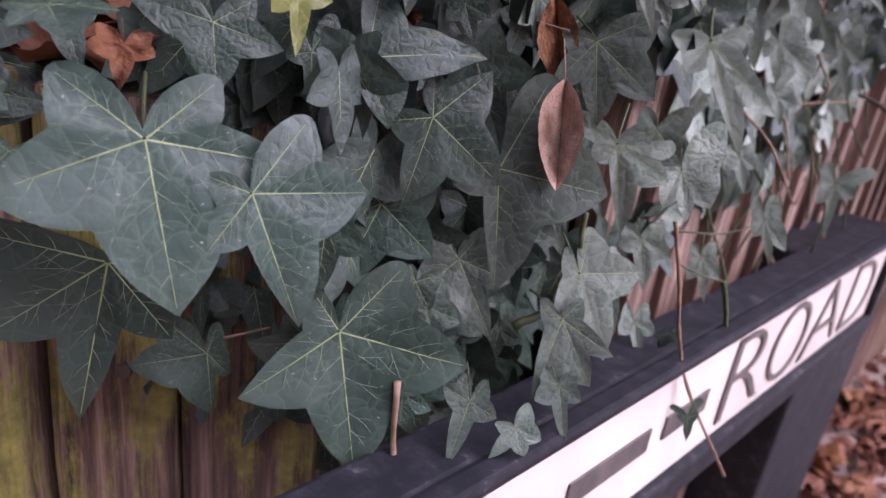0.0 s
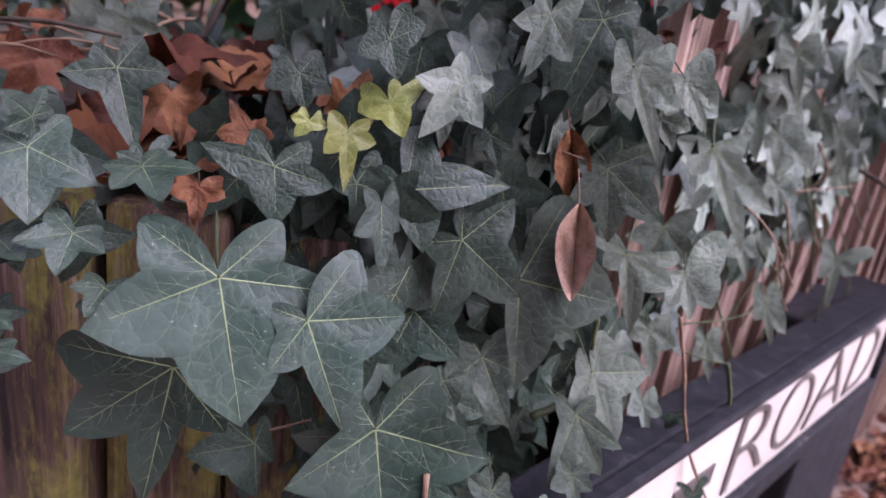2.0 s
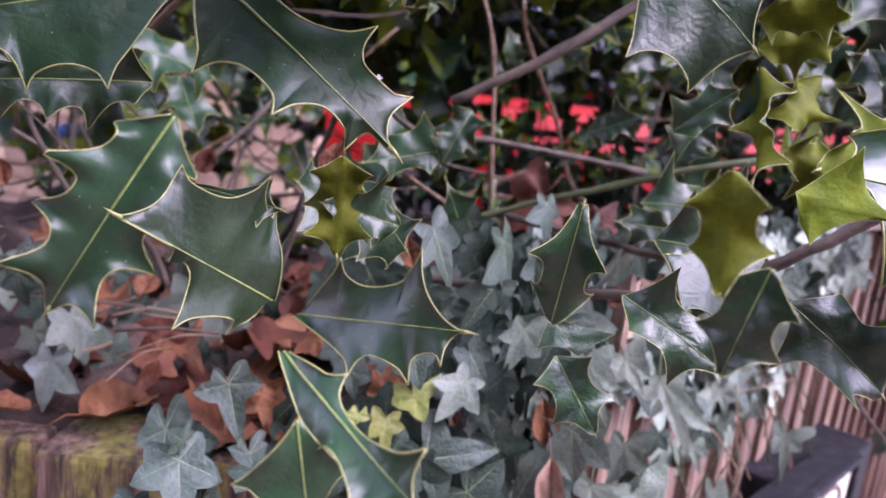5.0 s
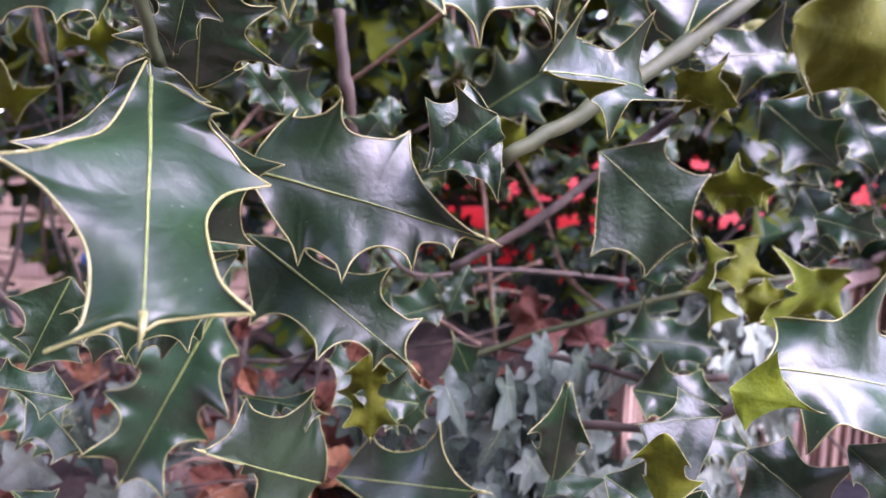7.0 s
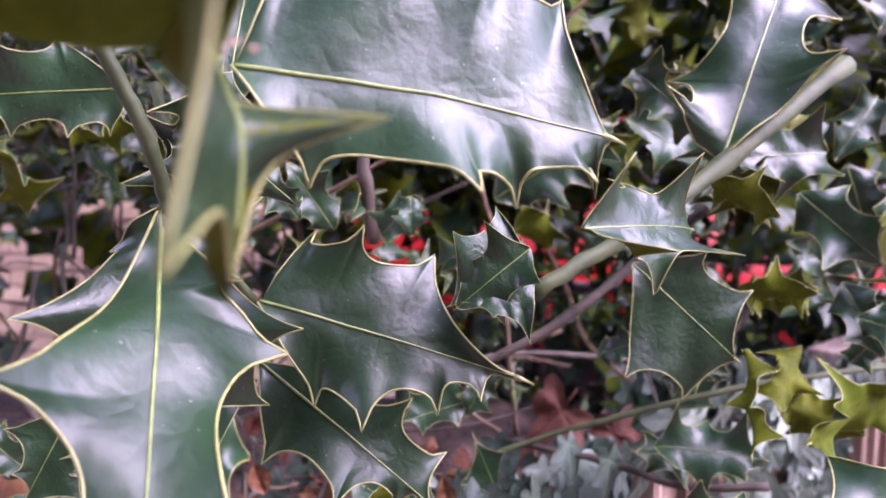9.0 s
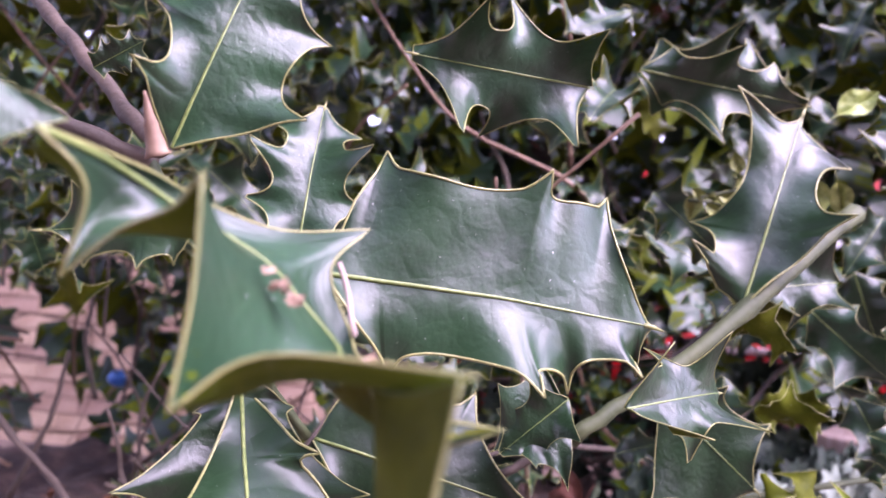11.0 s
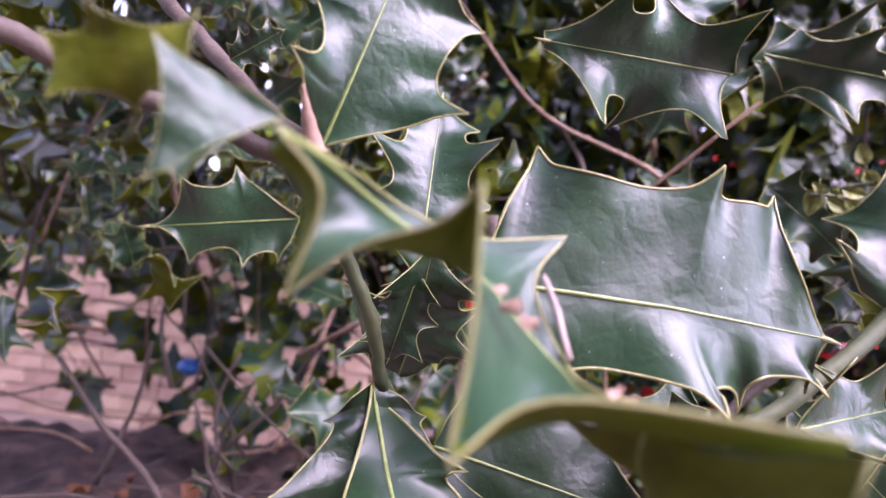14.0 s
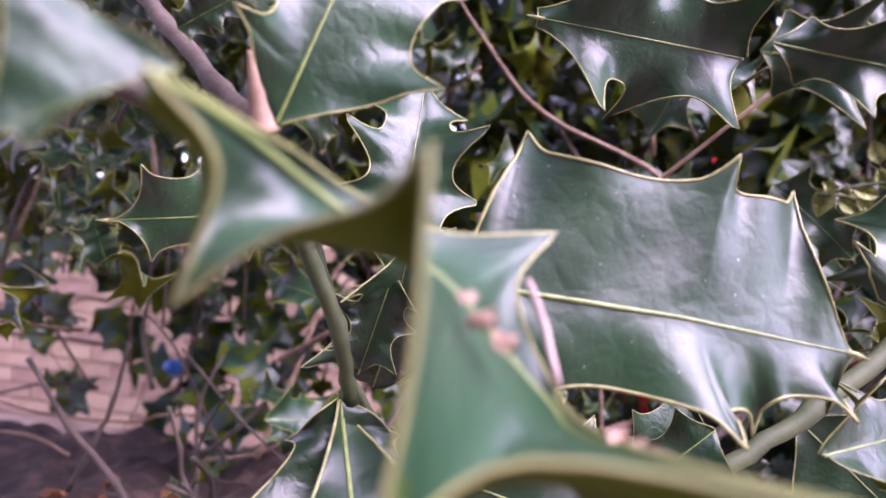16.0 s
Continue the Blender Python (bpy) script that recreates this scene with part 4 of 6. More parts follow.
ivy(ivy_plant, (0.3266, 0.5760, 1.1531), (0.3481, 0.5600, 1.1233), (-0.3662, -0.9037, 0.2218), ((47, 0.43), (25, 0.71), (167, 0.33), (103, 0.33)), blade=IVY_SKYLIT, seed=60)
ivy(ivy_plant, (0.2901, 0.5600, 1.1846), (0.2981, 0.5520, 1.1618), (-0.3945, -0.9014, 0.1785), ((71, 0.45), (52, 0.71), (166, 0.61), (126, 0.65)), blade=IVY_SKYLIT, seed=61)
ivy(ivy_plant, (0.0218, 0.3360, 1.1414), (0.0246, 0.3280, 1.1298), (-0.1298, -0.8304, 0.5419), ((47, 1.32), (47, 1.90), (162, 1.24), (127, 1.63)), blade=IVY_SKYLIT, seed=62)
ivy(ivy_plant, (-0.1952, 0.2880, 1.0483), (-0.1896, 0.2800, 1.0179), (0.4428, -0.8437, 0.3034), ((65, 0.38), (77, 1.27), (130, 0.32), (115, 0.49)), seed=63)
ivy(ivy_plant, (0.2213, 0.4800, 1.1356), (0.2340, 0.4720, 1.1200), (-0.2382, -0.9294, 0.2818), ((59, 0.58), (37, 1.11), (121, 0.60), (99, 1.10)), blade=IVY_SKYLIT, seed=64)
ivy(ivy_plant, (-0.1004, 0.3600, 1.1021), (-0.0972, 0.3520, 1.0845), (0.1601, -0.8871, 0.4329), ((62, 0.79), (68, 0.95), (136, 0.63), (124, 0.85)), seed=65)
ivy(ivy_plant, (0.0115, 0.3360, 1.1024), (0.0033, 0.3280, 1.0896), (0.0245, -0.8554, 0.5174), ((61, 0.68), (113, 1.19), (119, 0.66), (164, 1.01)), seed=66)
ivy(ivy_plant, (-0.0378, 0.4000, 1.1050), (-0.0334, 0.3920, 1.0897), (-0.0094, -0.8875, 0.4608), ((69, 0.96), (75, 0.72), (147, 0.86), (138, 1.11)), seed=67)
ivy(ivy_plant, (-0.1821, 0.2200, 1.0114), (-0.1762, 0.2160, 0.9996), (0.4716, -0.7358, 0.4860), ((75, 0.67), (69, 1.13), (161, 0.59), (106, 0.76)), seed=68)
ivy(ivy_plant, (-0.2059, 0.2360, 1.0249), (-0.2082, 0.2280, 1.0051), (0.4475, -0.8458, 0.2904), ((91, 0.75), (67, 0.45), (133, 0.49), (149, 0.37)), seed=69)
ivy(ivy_plant, (-0.1804, 0.2360, 1.0338), (-0.1751, 0.2320, 1.0228), (0.4359, -0.7580, 0.4853), ((146, 0.80), (54, 0.96), (171, 0.60), (124, 0.67)), seed=70)
ivy(ivy_plant, (-0.1398, 0.2280, 1.0168), (-0.1316, 0.2240, 1.0103), (0.2041, -0.6948, 0.6897), ((60, 0.75), (75, 1.39), (122, 0.86), (104, 1.00)), seed=71)
ivy(ivy_plant, (-0.1907, 0.2160, 0.9875), (-0.1808, 0.2120, 0.9753), (0.4533, -0.6708, 0.5870), ((107, 0.80), (60, 1.25), (170, 0.73), (98, 0.83)), seed=72)
ivy(ivy_plant, (-0.1514, 0.2280, 1.0434), (-0.1545, 0.2240, 1.0244), (0.3236, -0.9351, 0.1447), ((104, 0.62), (107, 1.22), (152, 0.49), (147, 0.73)), seed=73)
ivy(ivy_plant, (-0.1599, 0.2181, 1.0799), (-0.1503, 0.1987, 1.0595), (0.3300, -0.8295, 0.6063), ((70, 0.88), (58, 0.88), (123, 0.67), (139, 0.63)), seed=80)
ivy(ivy_plant, (-0.1406, 0.2101, 1.0523), (-0.1382, 0.1938, 1.0425), (0.3735, -0.8127, 0.6972), ((63, 1.00), (66, 0.70), (131, 0.70), (120, 0.52)), seed=81)
ivy(ivy_plant, (-0.1677, 0.2089, 1.0469), (-0.1503, 0.1951, 1.0466), (0.5416, -0.7782, 0.6965), ((66, 0.76), (66, 0.86), (138, 0.60), (127, 0.57)), seed=82)
ivy(ivy_plant, (-0.1272, 0.2050, 1.0348), (-0.1271, 0.1902, 1.0303), (0.2317, -0.7980, 0.7533), ((68, 0.72), (61, 0.79), (120, 0.61), (139, 0.68)), seed=83)
ivy(ivy_plant, (-0.1909, 0.2072, 1.0400), (-0.1733, 0.1906, 1.0297), (0.4932, -0.7444, 0.7002), ((72, 0.86), (59, 0.96), (128, 0.64), (127, 0.54)), seed=84)
ivy(ivy_plant, (-0.1682, 0.2014, 1.0205), (-0.1642, 0.1876, 1.0196), (0.5336, -0.7392, 0.7653), ((61, 0.72), (64, 0.81), (129, 0.60), (127, 0.58)), seed=85)
ivy(ivy_plant, (-0.1680, 0.1977, 1.0073), (-0.1632, 0.1825, 1.0015), (0.3276, -0.7191, 0.7978), ((68, 0.98), (78, 0.95), (135, 0.57), (121, 0.61)), seed=86)
ivy(ivy_plant, (-0.1813, 0.2119, 1.0572), (-0.1770, 0.1969, 1.0519), (0.4768, -0.7775, 0.6601), ((73, 0.77), (61, 0.99), (127, 0.70), (134, 0.55)), seed=87)
ivy(ivy_plant, (-0.1185, 0.2173, 1.0786), (-0.1055, 0.2019, 1.0724), (0.4163, -0.8697, 0.6290), ((61, 0.70), (67, 0.96), (128, 0.66), (136, 0.62)), seed=88)
ivy(ivy_plant, (-0.1595, 0.2211, 1.0904), (-0.1632, 0.2104, 1.1004), (0.3304, -0.8422, 0.5747), ((79, 0.85), (59, 0.77), (128, 0.55), (144, 0.58)), seed=89)
ivy(ivy_plant, (-0.1870, 0.2004, 1.0163), (-0.1813, 0.1864, 1.0146), (0.4753, -0.7151, 0.7626), ((67, 0.79), (73, 0.89), (136, 0.51), (128, 0.55)), seed=90)
ivy(ivy_plant, (-0.1872, 0.1953, 0.9981), (-0.1716, 0.1819, 0.9993), (0.5676, -0.6879, 0.8051), ((74, 0.90), (71, 0.98), (127, 0.60), (133, 0.68)), seed=91)
ivy(ivy_plant, (-0.1820, 0.2040, 1.0291), (-0.1800, 0.1892, 1.0248), (0.3694, -0.7384, 0.7342), ((69, 0.83), (75, 0.73), (123, 0.50), (142, 0.51)), seed=92)
# ivy end

# ---- holly ----
holly_bush = thing("holly_bush", "glossy dark green holly bush with spiny wavy leaves", "holly")
# holly begin
holly(holly_bush, (-0.1540, 0.0935, 1.4026), (-0.1127, -0.0073, 1.3296), (0.3800, -0.4353, 0.8161), seed=1, sag=0.22, wave=0.035, fold=0.05, bend=0.06, spines=(((0.294, 0.135), (0.399, 0.274), (0.957, 0.162), ), ((0.639, 0.255), (0.970, 0.119), )), rows=60)
holly(holly_bush, (-0.1349, 0.1483, 1.3626), (-0.0161, 0.1432, 1.3329), (0.0668, -0.9049, 0.4204), seed=2, sag=0.22, wave=0.035, fold=0.05, bend=0.06, spines=(((0.041, 0.297), (0.244, 0.308), (0.511, 0.338), ), ((0.257, 0.258), (0.457, 0.302), (0.688, 0.167), (0.821, 0.085), )), rows=60)
holly(holly_bush, (-0.1414, 0.1698, 1.3290), (-0.0528, 0.1556, 1.2650), (0.2050, -0.8560, 0.4745), seed=3, sag=0.22, wave=0.035, fold=0.05, bend=0.06, spines=(((0.194, 0.121), (0.575, 0.247), (0.841, 0.179), ), ((0.244, 0.268), (0.596, 0.228), (0.810, 0.073), )), rows=60)
holly(holly_bush, (-0.0126, 0.1440, 1.3775), (-0.0495, 0.1376, 1.3652), (0.0253, -0.9155, 0.4016), seed=4, wave=0.15, fold=0.2, spines=(((0.260, 0.639), (0.577, 0.309), ), ((0.070, 0.891), (0.693, 0.626), )), rows=60)
holly(holly_bush, (0.0508, 0.2296, 1.3761), (0.1051, 0.2110, 1.3269), (-0.1450, -0.9676, 0.2066), seed=5, sag=0.22, wave=0.035, fold=0.05, bend=0.06, spines=(((0.263, 0.366), (0.688, 0.402), ), ((0.475, 0.608), (0.880, 0.421), )), rows=60)
holly(holly_bush, (-0.1495, 0.1280, 1.3981), (-0.1329, 0.0960, 1.4512), (0.2589, -0.7892, -0.5569), seed=6, wide=0.5, left=4, right=4, wave=0.15, fold=0.15)
holly(holly_bush, (-0.0177, 0.4480, 1.4093), (0.0841, 0.4400, 1.4755), (-0.0330, -0.9970, -0.0697), seed=7, wide=0.33, left=4, right=4, wave=0.12)
holly(holly_bush, (-0.2018, 0.2960, 1.2610), (-0.2644, 0.2640, 1.1365), (0.2762, -0.9552, 0.1068), seed=8, wide=0.3, left=4, right=4, wave=0.12)
holly(holly_bush, (-0.1056, 0.1841, 1.1864), (-0.1490, 0.1249, 1.2297), (0.7837, -0.6183, -0.0593), seed=9, sag=0.22, wave=0.035, fold=0.05, bend=0.06, spines=(((0.066, 0.220), (0.449, 0.302), (0.583, 0.031), ), ((0.207, 0.390), (0.429, 0.491), (0.788, 0.306), )), rows=60)
holly(holly_bush, (-0.1072, 0.2434, 1.1621), (-0.0167, 0.1898, 1.1807), (-0.5303, -0.7822, 0.3271), seed=10, sag=0.22, wave=0.035, fold=0.05, bend=0.06, spines=(((0.266, 0.248), (0.595, 0.230), (0.722, 0.310), ), ((0.388, 0.225), (0.683, 0.228), (0.866, 0.123), )), rows=60)
holly(holly_bush, (-0.0826, 0.2080, 1.2550), (-0.0803, 0.2000, 1.2076), (-0.1230, 0.9776, -0.1708), seed=11, wide=0.4, left=3, right=3, wave=0.25)
holly(holly_bush, (-0.0527, 0.2160, 1.2229), (-0.0880, 0.2000, 1.2330), (0.4597, -0.8475, 0.2655), seed=12, wide=0.45, left=3, right=3, wave=0.3, fold=0.3)
holly(holly_bush, (0.0943, 0.1280, 1.2660), (0.1316, 0.1200, 1.2592), (0.1561, 0.9526, -0.2610), seed=13, wave=0.1, spines=(((0.204, 0.385), ), ((0.379, 0.544), )), rows=60)
holly(holly_bush, (0.1155, 0.1360, 1.2748), (0.2249, 0.1520, 1.2581), (0.2050, -0.7730, 0.6003), seed=14, wide=0.42, left=3, right=3, wave=0.15)
holly(holly_bush, (0.1267, 0.1760, 1.2152), (0.1695, 0.1600, 1.1831), (-0.0050, -0.8975, 0.4409), seed=15, wide=0.5, left=2, right=2, wave=0.2)
holly(holly_bush, (0.1711, 0.1600, 1.2266), (0.1977, 0.1440, 1.2020), (-0.2091, -0.9075, 0.3643), seed=16, wide=0.45, left=2, right=2, wave=0.2)
holly(holly_bush, (0.1663, 0.2880, 1.4233), (0.1060, 0.2800, 1.4159), (-0.1379, 0.9890, 0.0541), seed=17, wide=0.35, left=3, right=3, wave=0.25)
holly(holly_bush, (0.0551, 0.0160, 1.4071), (0.1036, 0.0320, 1.3982), (-0.2257, 0.8962, 0.3821), seed=18, wide=0.42, left=3, right=2, wave=0.2)
holly(holly_bush, (0.1559, 0.3360, 1.3453), (0.2005, 0.3200, 1.3533), (0.3437, 0.9381, -0.0421), seed=19, wide=0.42, left=3, right=3, wave=0.3)
holly(holly_bush, (0.1620, 0.2880, 1.2813), (0.2137, 0.2800, 1.2664), (0.1251, 0.9875, -0.0956), seed=20, wide=0.4, left=4, right=4, wave=0.3)
holly(holly_bush, (0.1686, 0.3520, 1.2173), (0.0910, 0.3440, 1.2233), (0.1184, -0.9609, 0.2502), seed=21, wide=0.3, left=4, right=4, wave=0.15)
holly(holly_bush, (0.0255, 0.1920, 1.1884), (0.0296, 0.1800, 1.2463), (-0.2365, -0.9547, -0.1808), seed=22, wide=0.3, left=2, right=2, wave=0.2, fold=0.3)
holly(holly_bush, (0.0994, 0.2400, 1.2040), (0.1560, 0.2320, 1.1946), (-0.0265, -0.8338, 0.5514), seed=23, wide=0.38, left=3, right=3, wave=0.1)
holly(holly_bush, (0.3033, 0.4800, 1.4476), (0.3288, 0.4720, 1.3660), (-0.4729, -0.8789, -0.0615), seed=24, wide=0.38, left=3, right=3, wave=0.2)
holly(holly_bush, (-0.3493, 0.2880, 1.1992), (-0.3101, 0.2800, 1.1569), (0.3744, -0.7834, 0.4961), seed=25, wide=0.4, left=4, right=4, wave=0.15)
holly(holly_bush, (-0.1722, 0.2000, 1.2794), (-0.2314, 0.1600, 1.2737), (0.5276, -0.8151, 0.2392), seed=26, wide=0.3, left=4, right=4, wave=0.15)
holly(holly_bush, (0.1583, 0.4000, 1.3083), (0.1279, 0.3840, 1.2568), (-0.1712, -0.9078, 0.3829), seed=27, wide=0.35, left=4, right=4, wave=0.15)
holly(holly_bush, (0.1276, 0.2560, 1.3236), (0.1329, 0.2400, 1.2630), (0.9451, 0.3266, -0.0029), seed=28, wide=0.16, left=3, right=3, wave=0.15)
holly(holly_bush, (-0.0783, 0.2800, 1.4105), (-0.0773, 0.2720, 1.3862), (0.0844, -0.9455, 0.3144), seed=29, wide=0.5, left=2, right=2, wave=0.3)
holly(holly_bush, (0.2794, 0.4000, 1.4968), (0.2433, 0.3840, 1.4489), (-0.1261, -0.9082, 0.3990), seed=30, wide=0.35, left=3, right=3, wave=0.2)
holly(holly_bush, (-0.0208, 0.3600, 1.2860), (-0.0380, 0.3440, 1.2476), (0.0629, -0.9310, 0.3595), seed=31, wide=0.4, left=3, right=3, wave=0.2)
holly(holly_bush, (0.2858, 0.4000, 1.3304), (0.2425, 0.3840, 1.3540), (0.1390, -0.9191, -0.3688), seed=32, wide=0.4, left=3, right=3, wave=0.3)
holly(holly_bush, (0.2493, 0.3600, 1.2921), (0.2681, 0.3440, 1.3257), (-0.5838, -0.8098, -0.0587), seed=33, wide=0.4, left=3, right=3, wave=0.3)
holly(holly_bush, (-0.1397, 0.2400, 1.3954), (-0.1583, 0.2240, 1.4228), (0.3812, -0.8875, -0.2588), seed=34, wide=0.33, left=3, right=3, wave=0.2)
holly(holly_bush, (-0.3010, 0.2400, 1.2358), (-0.3239, 0.2240, 1.2686), (0.6555, -0.7495, 0.0926), seed=35, wide=0.35, left=3, right=3, wave=0.2)
holly(holly_bush, (-0.0752, 0.0795, 1.2029), (-0.0258, 0.0289, 1.1828), (-0.4387, -0.6670, 0.6022), seed=36, sag=0.22, wave=0.035, fold=0.05, bend=0.06, spines=(((0.268, 0.086), (0.804, 0.129), ), ((0.382, 0.163), (0.748, 0.159), )), rows=60)
holly(holly_bush, (-0.0639, 0.0543, 1.1927), (-0.0553, 0.0565, 1.1420), (0.2692, -0.9631, 0.0034), seed=37, sag=0.22, wave=0.035, fold=0.05, bend=0.06, spines=(((0.309, 0.236), (0.810, 0.108), ), ((0.291, 0.341), (0.725, 0.242), )), rows=60)
holly(holly_bush, (0.0125, 0.1000, 1.2044), (0.0258, 0.0856, 1.1847), (-0.2798, -0.8550, 0.4367), seed=38, wide=0.42, left=2, right=2, wave=0.2)
holly(holly_bush, (0.0403, 0.1320, 1.2207), (0.0748, 0.1104, 1.2028), (-0.2268, -0.8100, 0.5407), seed=39, wide=0.36, left=2, right=2, wave=0.2)
holly(holly_bush, (0.0601, 0.0640, 1.2484), (0.0519, 0.0640, 1.2160), (-0.5012, -0.8559, 0.1273), seed=40, wide=0.4, left=2, right=2, wave=0.2)
holly(holly_bush, (0.0412, 0.0560, 1.2738), (0.0445, 0.0560, 1.2414), (0.4736, 0.8795, 0.0476), seed=41, wide=0.36, left=2, right=2, wave=0.2)
holly(holly_bush, (-0.1129, 0.0496, 1.4489), (0.0073, 0.0752, 1.4348), (0.2313, -0.9315, 0.2808), seed=42, sag=0.12, wave=0.06, fold=0.05, bend=0.1, spines=(((0.079, 0.369), (0.556, 0.348), (0.792, 0.355), ), ((0.163, 0.213), (0.550, 0.223), (0.698, 0.183), (0.867, 0.127), (0.957, 0.095), )), rows=60)
folded_holly(holly_bush,
    [(-0.1388, -0.0624, 1.4776), (-0.1336, -0.0560, 1.4681), (-0.1408, -0.0512, 1.4517), (-0.1274, -0.0560, 1.4609), (-0.1143, -0.0640, 1.4653), (-0.1085, -0.0672, 1.4708), (-0.1087, -0.0688, 1.4520), (-0.1111, -0.0704, 1.4333), (-0.0975, -0.0664, 1.4421), (-0.0642, -0.0760, 1.4425)],
    [(-0.1388, -0.0624, 1.4776), (-0.1359, -0.0480, 1.4746), (-0.1326, -0.0400, 1.4711), (-0.1269, -0.0320, 1.4658), (-0.1177, -0.0272, 1.4600), (-0.1090, -0.0248, 1.4539), (-0.1010, -0.0240, 1.4451), (-0.0934, -0.0280, 1.4383), (-0.0878, -0.0400, 1.4365), (-0.0641, -0.0760, 1.4424)],
    [(-0.1389, -0.0616, 1.4779), (-0.1362, -0.0440, 1.4755), (-0.1325, -0.0320, 1.4728), (-0.1251, -0.0200, 1.4672), (-0.1112, -0.0080, 1.4621), (-0.0917, 0.0024, 1.4634), (-0.0989, -0.0096, 1.4535), (-0.0929, -0.0144, 1.4391), (-0.0859, -0.0336, 1.4356), (-0.0639, -0.0760, 1.4423)], ((2, 5, 7), (5,)))
folded_holly(holly_bush,
    [(-0.0662, -0.0843, 1.4436), (-0.0693, -0.0825, 1.4247), (-0.0717, -0.0878, 1.4038), (-0.0751, -0.0630, 1.4089), (-0.0799, -0.0463, 1.3978)],
    [(-0.0823, -0.0549, 1.4373), (-0.0814, -0.0448, 1.4281), (-0.0793, -0.0429, 1.4197), (-0.0799, -0.0431, 1.4056), (-0.0799, -0.0463, 1.3978)],
    [(-0.0954, -0.0308, 1.4322), (-0.0823, -0.0343, 1.4263), (-0.0568, -0.0374, 1.4241), (-0.0751, -0.0391, 1.4163), (-0.0799, -0.0463, 1.3978)], ((2,), (2,)))
holly(holly_bush, (-0.1444, -0.0446, 1.4821), (-0.1601, -0.0597, 1.4705), (0.5418, -0.7873, 0.2944), seed=43, sag=0.1, wave=0.05, fold=0.05, spines=(((0.774, 0.082), ), ((0.192, 0.387), (0.479, 0.747), )), rows=60)
holly(holly_bush, (-0.1611, 0.0376, 1.4868), (-0.1348, 0.0480, 1.5619), (0.3293, -0.9441, 0.0156), seed=44, wave=0.08, fold=0.08, spines=(((0.188, 0.188), (0.505, 0.269), ), ((0.250, 0.383), (0.641, 0.363), (0.919, 0.237), )), rows=60)
holly(holly_bush, (-0.1525, 0.0880, 1.4048), (-0.1405, 0.0680, 1.3341), (0.3026, -0.9024, 0.3067), seed=45, wave=0.12, fold=0.1, spines=(((0.135, 0.237), (0.616, 0.554), (0.931, 0.400), ), ((0.114, 0.201), (0.458, 0.538), (0.809, 0.418), )), rows=60)
holly(holly_bush, (-0.0092, 0.1600, 1.5390), (-0.0922, 0.1280, 1.5431), (0.3280, -0.8912, -0.3132), seed=46, wide=0.38, left=3, right=3, wave=0.2)
holly(holly_bush, (0.0521, 0.3200, 1.5856), (0.1613, 0.3280, 1.5847), (0.0685, -0.9632, -0.2600), seed=47, wide=0.36, left=3, right=3, wave=0.2)
holly(holly_bush, (-0.1434, 0.1280, 1.4437), (-0.1402, 0.1600, 1.5289), (0.1500, -0.9275, 0.3424), seed=48, wide=0.33, left=4, right=4, wave=0.1)
holly(holly_bush, (-0.1401, 0.1040, 1.4453), (-0.1506, 0.1040, 1.4093), (0.1062, -0.9939, -0.0308), seed=49, wide=0.4, left=3, right=3, wave=0.2)
holly(holly_bush, (-0.2024, 0.0640, 1.5170), (-0.1845, 0.0640, 1.5272), (0.1997, -0.9160, -0.3478), seed=50, wide=0.38, left=4, right=4, wave=0.15)
holly(holly_bush, (-0.0027, 0.0800, 1.4020), (0.0511, 0.1200, 1.4033), (0.5221, -0.7183, 0.4598), seed=51, wide=0.36, left=3, right=3, wave=0.15)
holly(holly_bush, (0.0851, 0.1960, 1.4351), (0.1342, 0.2400, 1.5556), (-0.2574, -0.8692, 0.4223), seed=52, wave=0.12, fold=0.1, spines=(((0.062, 0.201), (0.305, 0.261), (0.819, 0.228), ), ((0.336, 0.231), (0.803, 0.212), )), rows=60)
holly(holly_bush, (-0.0152, 0.1424, 1.3898), (-0.0464, 0.1360, 1.3643), (-0.0466, -0.9538, 0.2967), seed=53, wide=0.46, left=2, right=2, wave=0.3)
holly(holly_bush, (0.0417, 0.2720, 1.5780), (0.1478, 0.2640, 1.5567), (-0.1271, -0.9531, -0.2748), seed=54, wide=0.24, left=3, right=3, wave=0.15)
branch("stem", [(-0.0133, 0.1480, 1.3688), (0.0336, 0.1680, 1.3963), (0.0854, 0.1952, 1.4319), (0.1659, 0.2400, 1.4889)], 0.0036, 0.0052, STEM, holly_bush, "green stem", seed=56)
branch("stem", [(-0.0504, 0.3600, 1.1634), (0.0128, 0.3360, 1.1677), (0.1017, 0.2640, 1.1924), (0.1332, 0.2160, 1.2231), (0.1751, 0.2000, 1.2597)], 0.0030, 0.0034, BARK, holly_bush, "dark greenish brown stem", seed=57)
branch("stem", [(-0.0418, 0.3760, 1.1873), (0.0004, 0.3760, 1.2129), (0.0871, 0.3680, 1.2450), (0.1789, 0.3600, 1.2731), (0.3048, 0.4000, 1.2823)], 0.0022, 0.0026, STEM, holly_bush, "thin green stem", seed=58)
branch("stem", [(0.0009, 0.3840, 1.2136), (0.0703, 0.3680, 1.2063), (0.1219, 0.3360, 1.2027), (0.1763, 0.3200, 1.2111)], 0.0026, 0.0028, BARK, holly_bush, "dark stem", seed=59)
branch("stem", [(-0.0345, 0.3200, 1.2897), (0.0271, 0.3200, 1.3268), (0.0825, 0.3360, 1.3692), (0.1510, 0.3600, 1.4183)], 0.0030, 0.0040, BARK, holly_bush, "dark stem", seed=60)
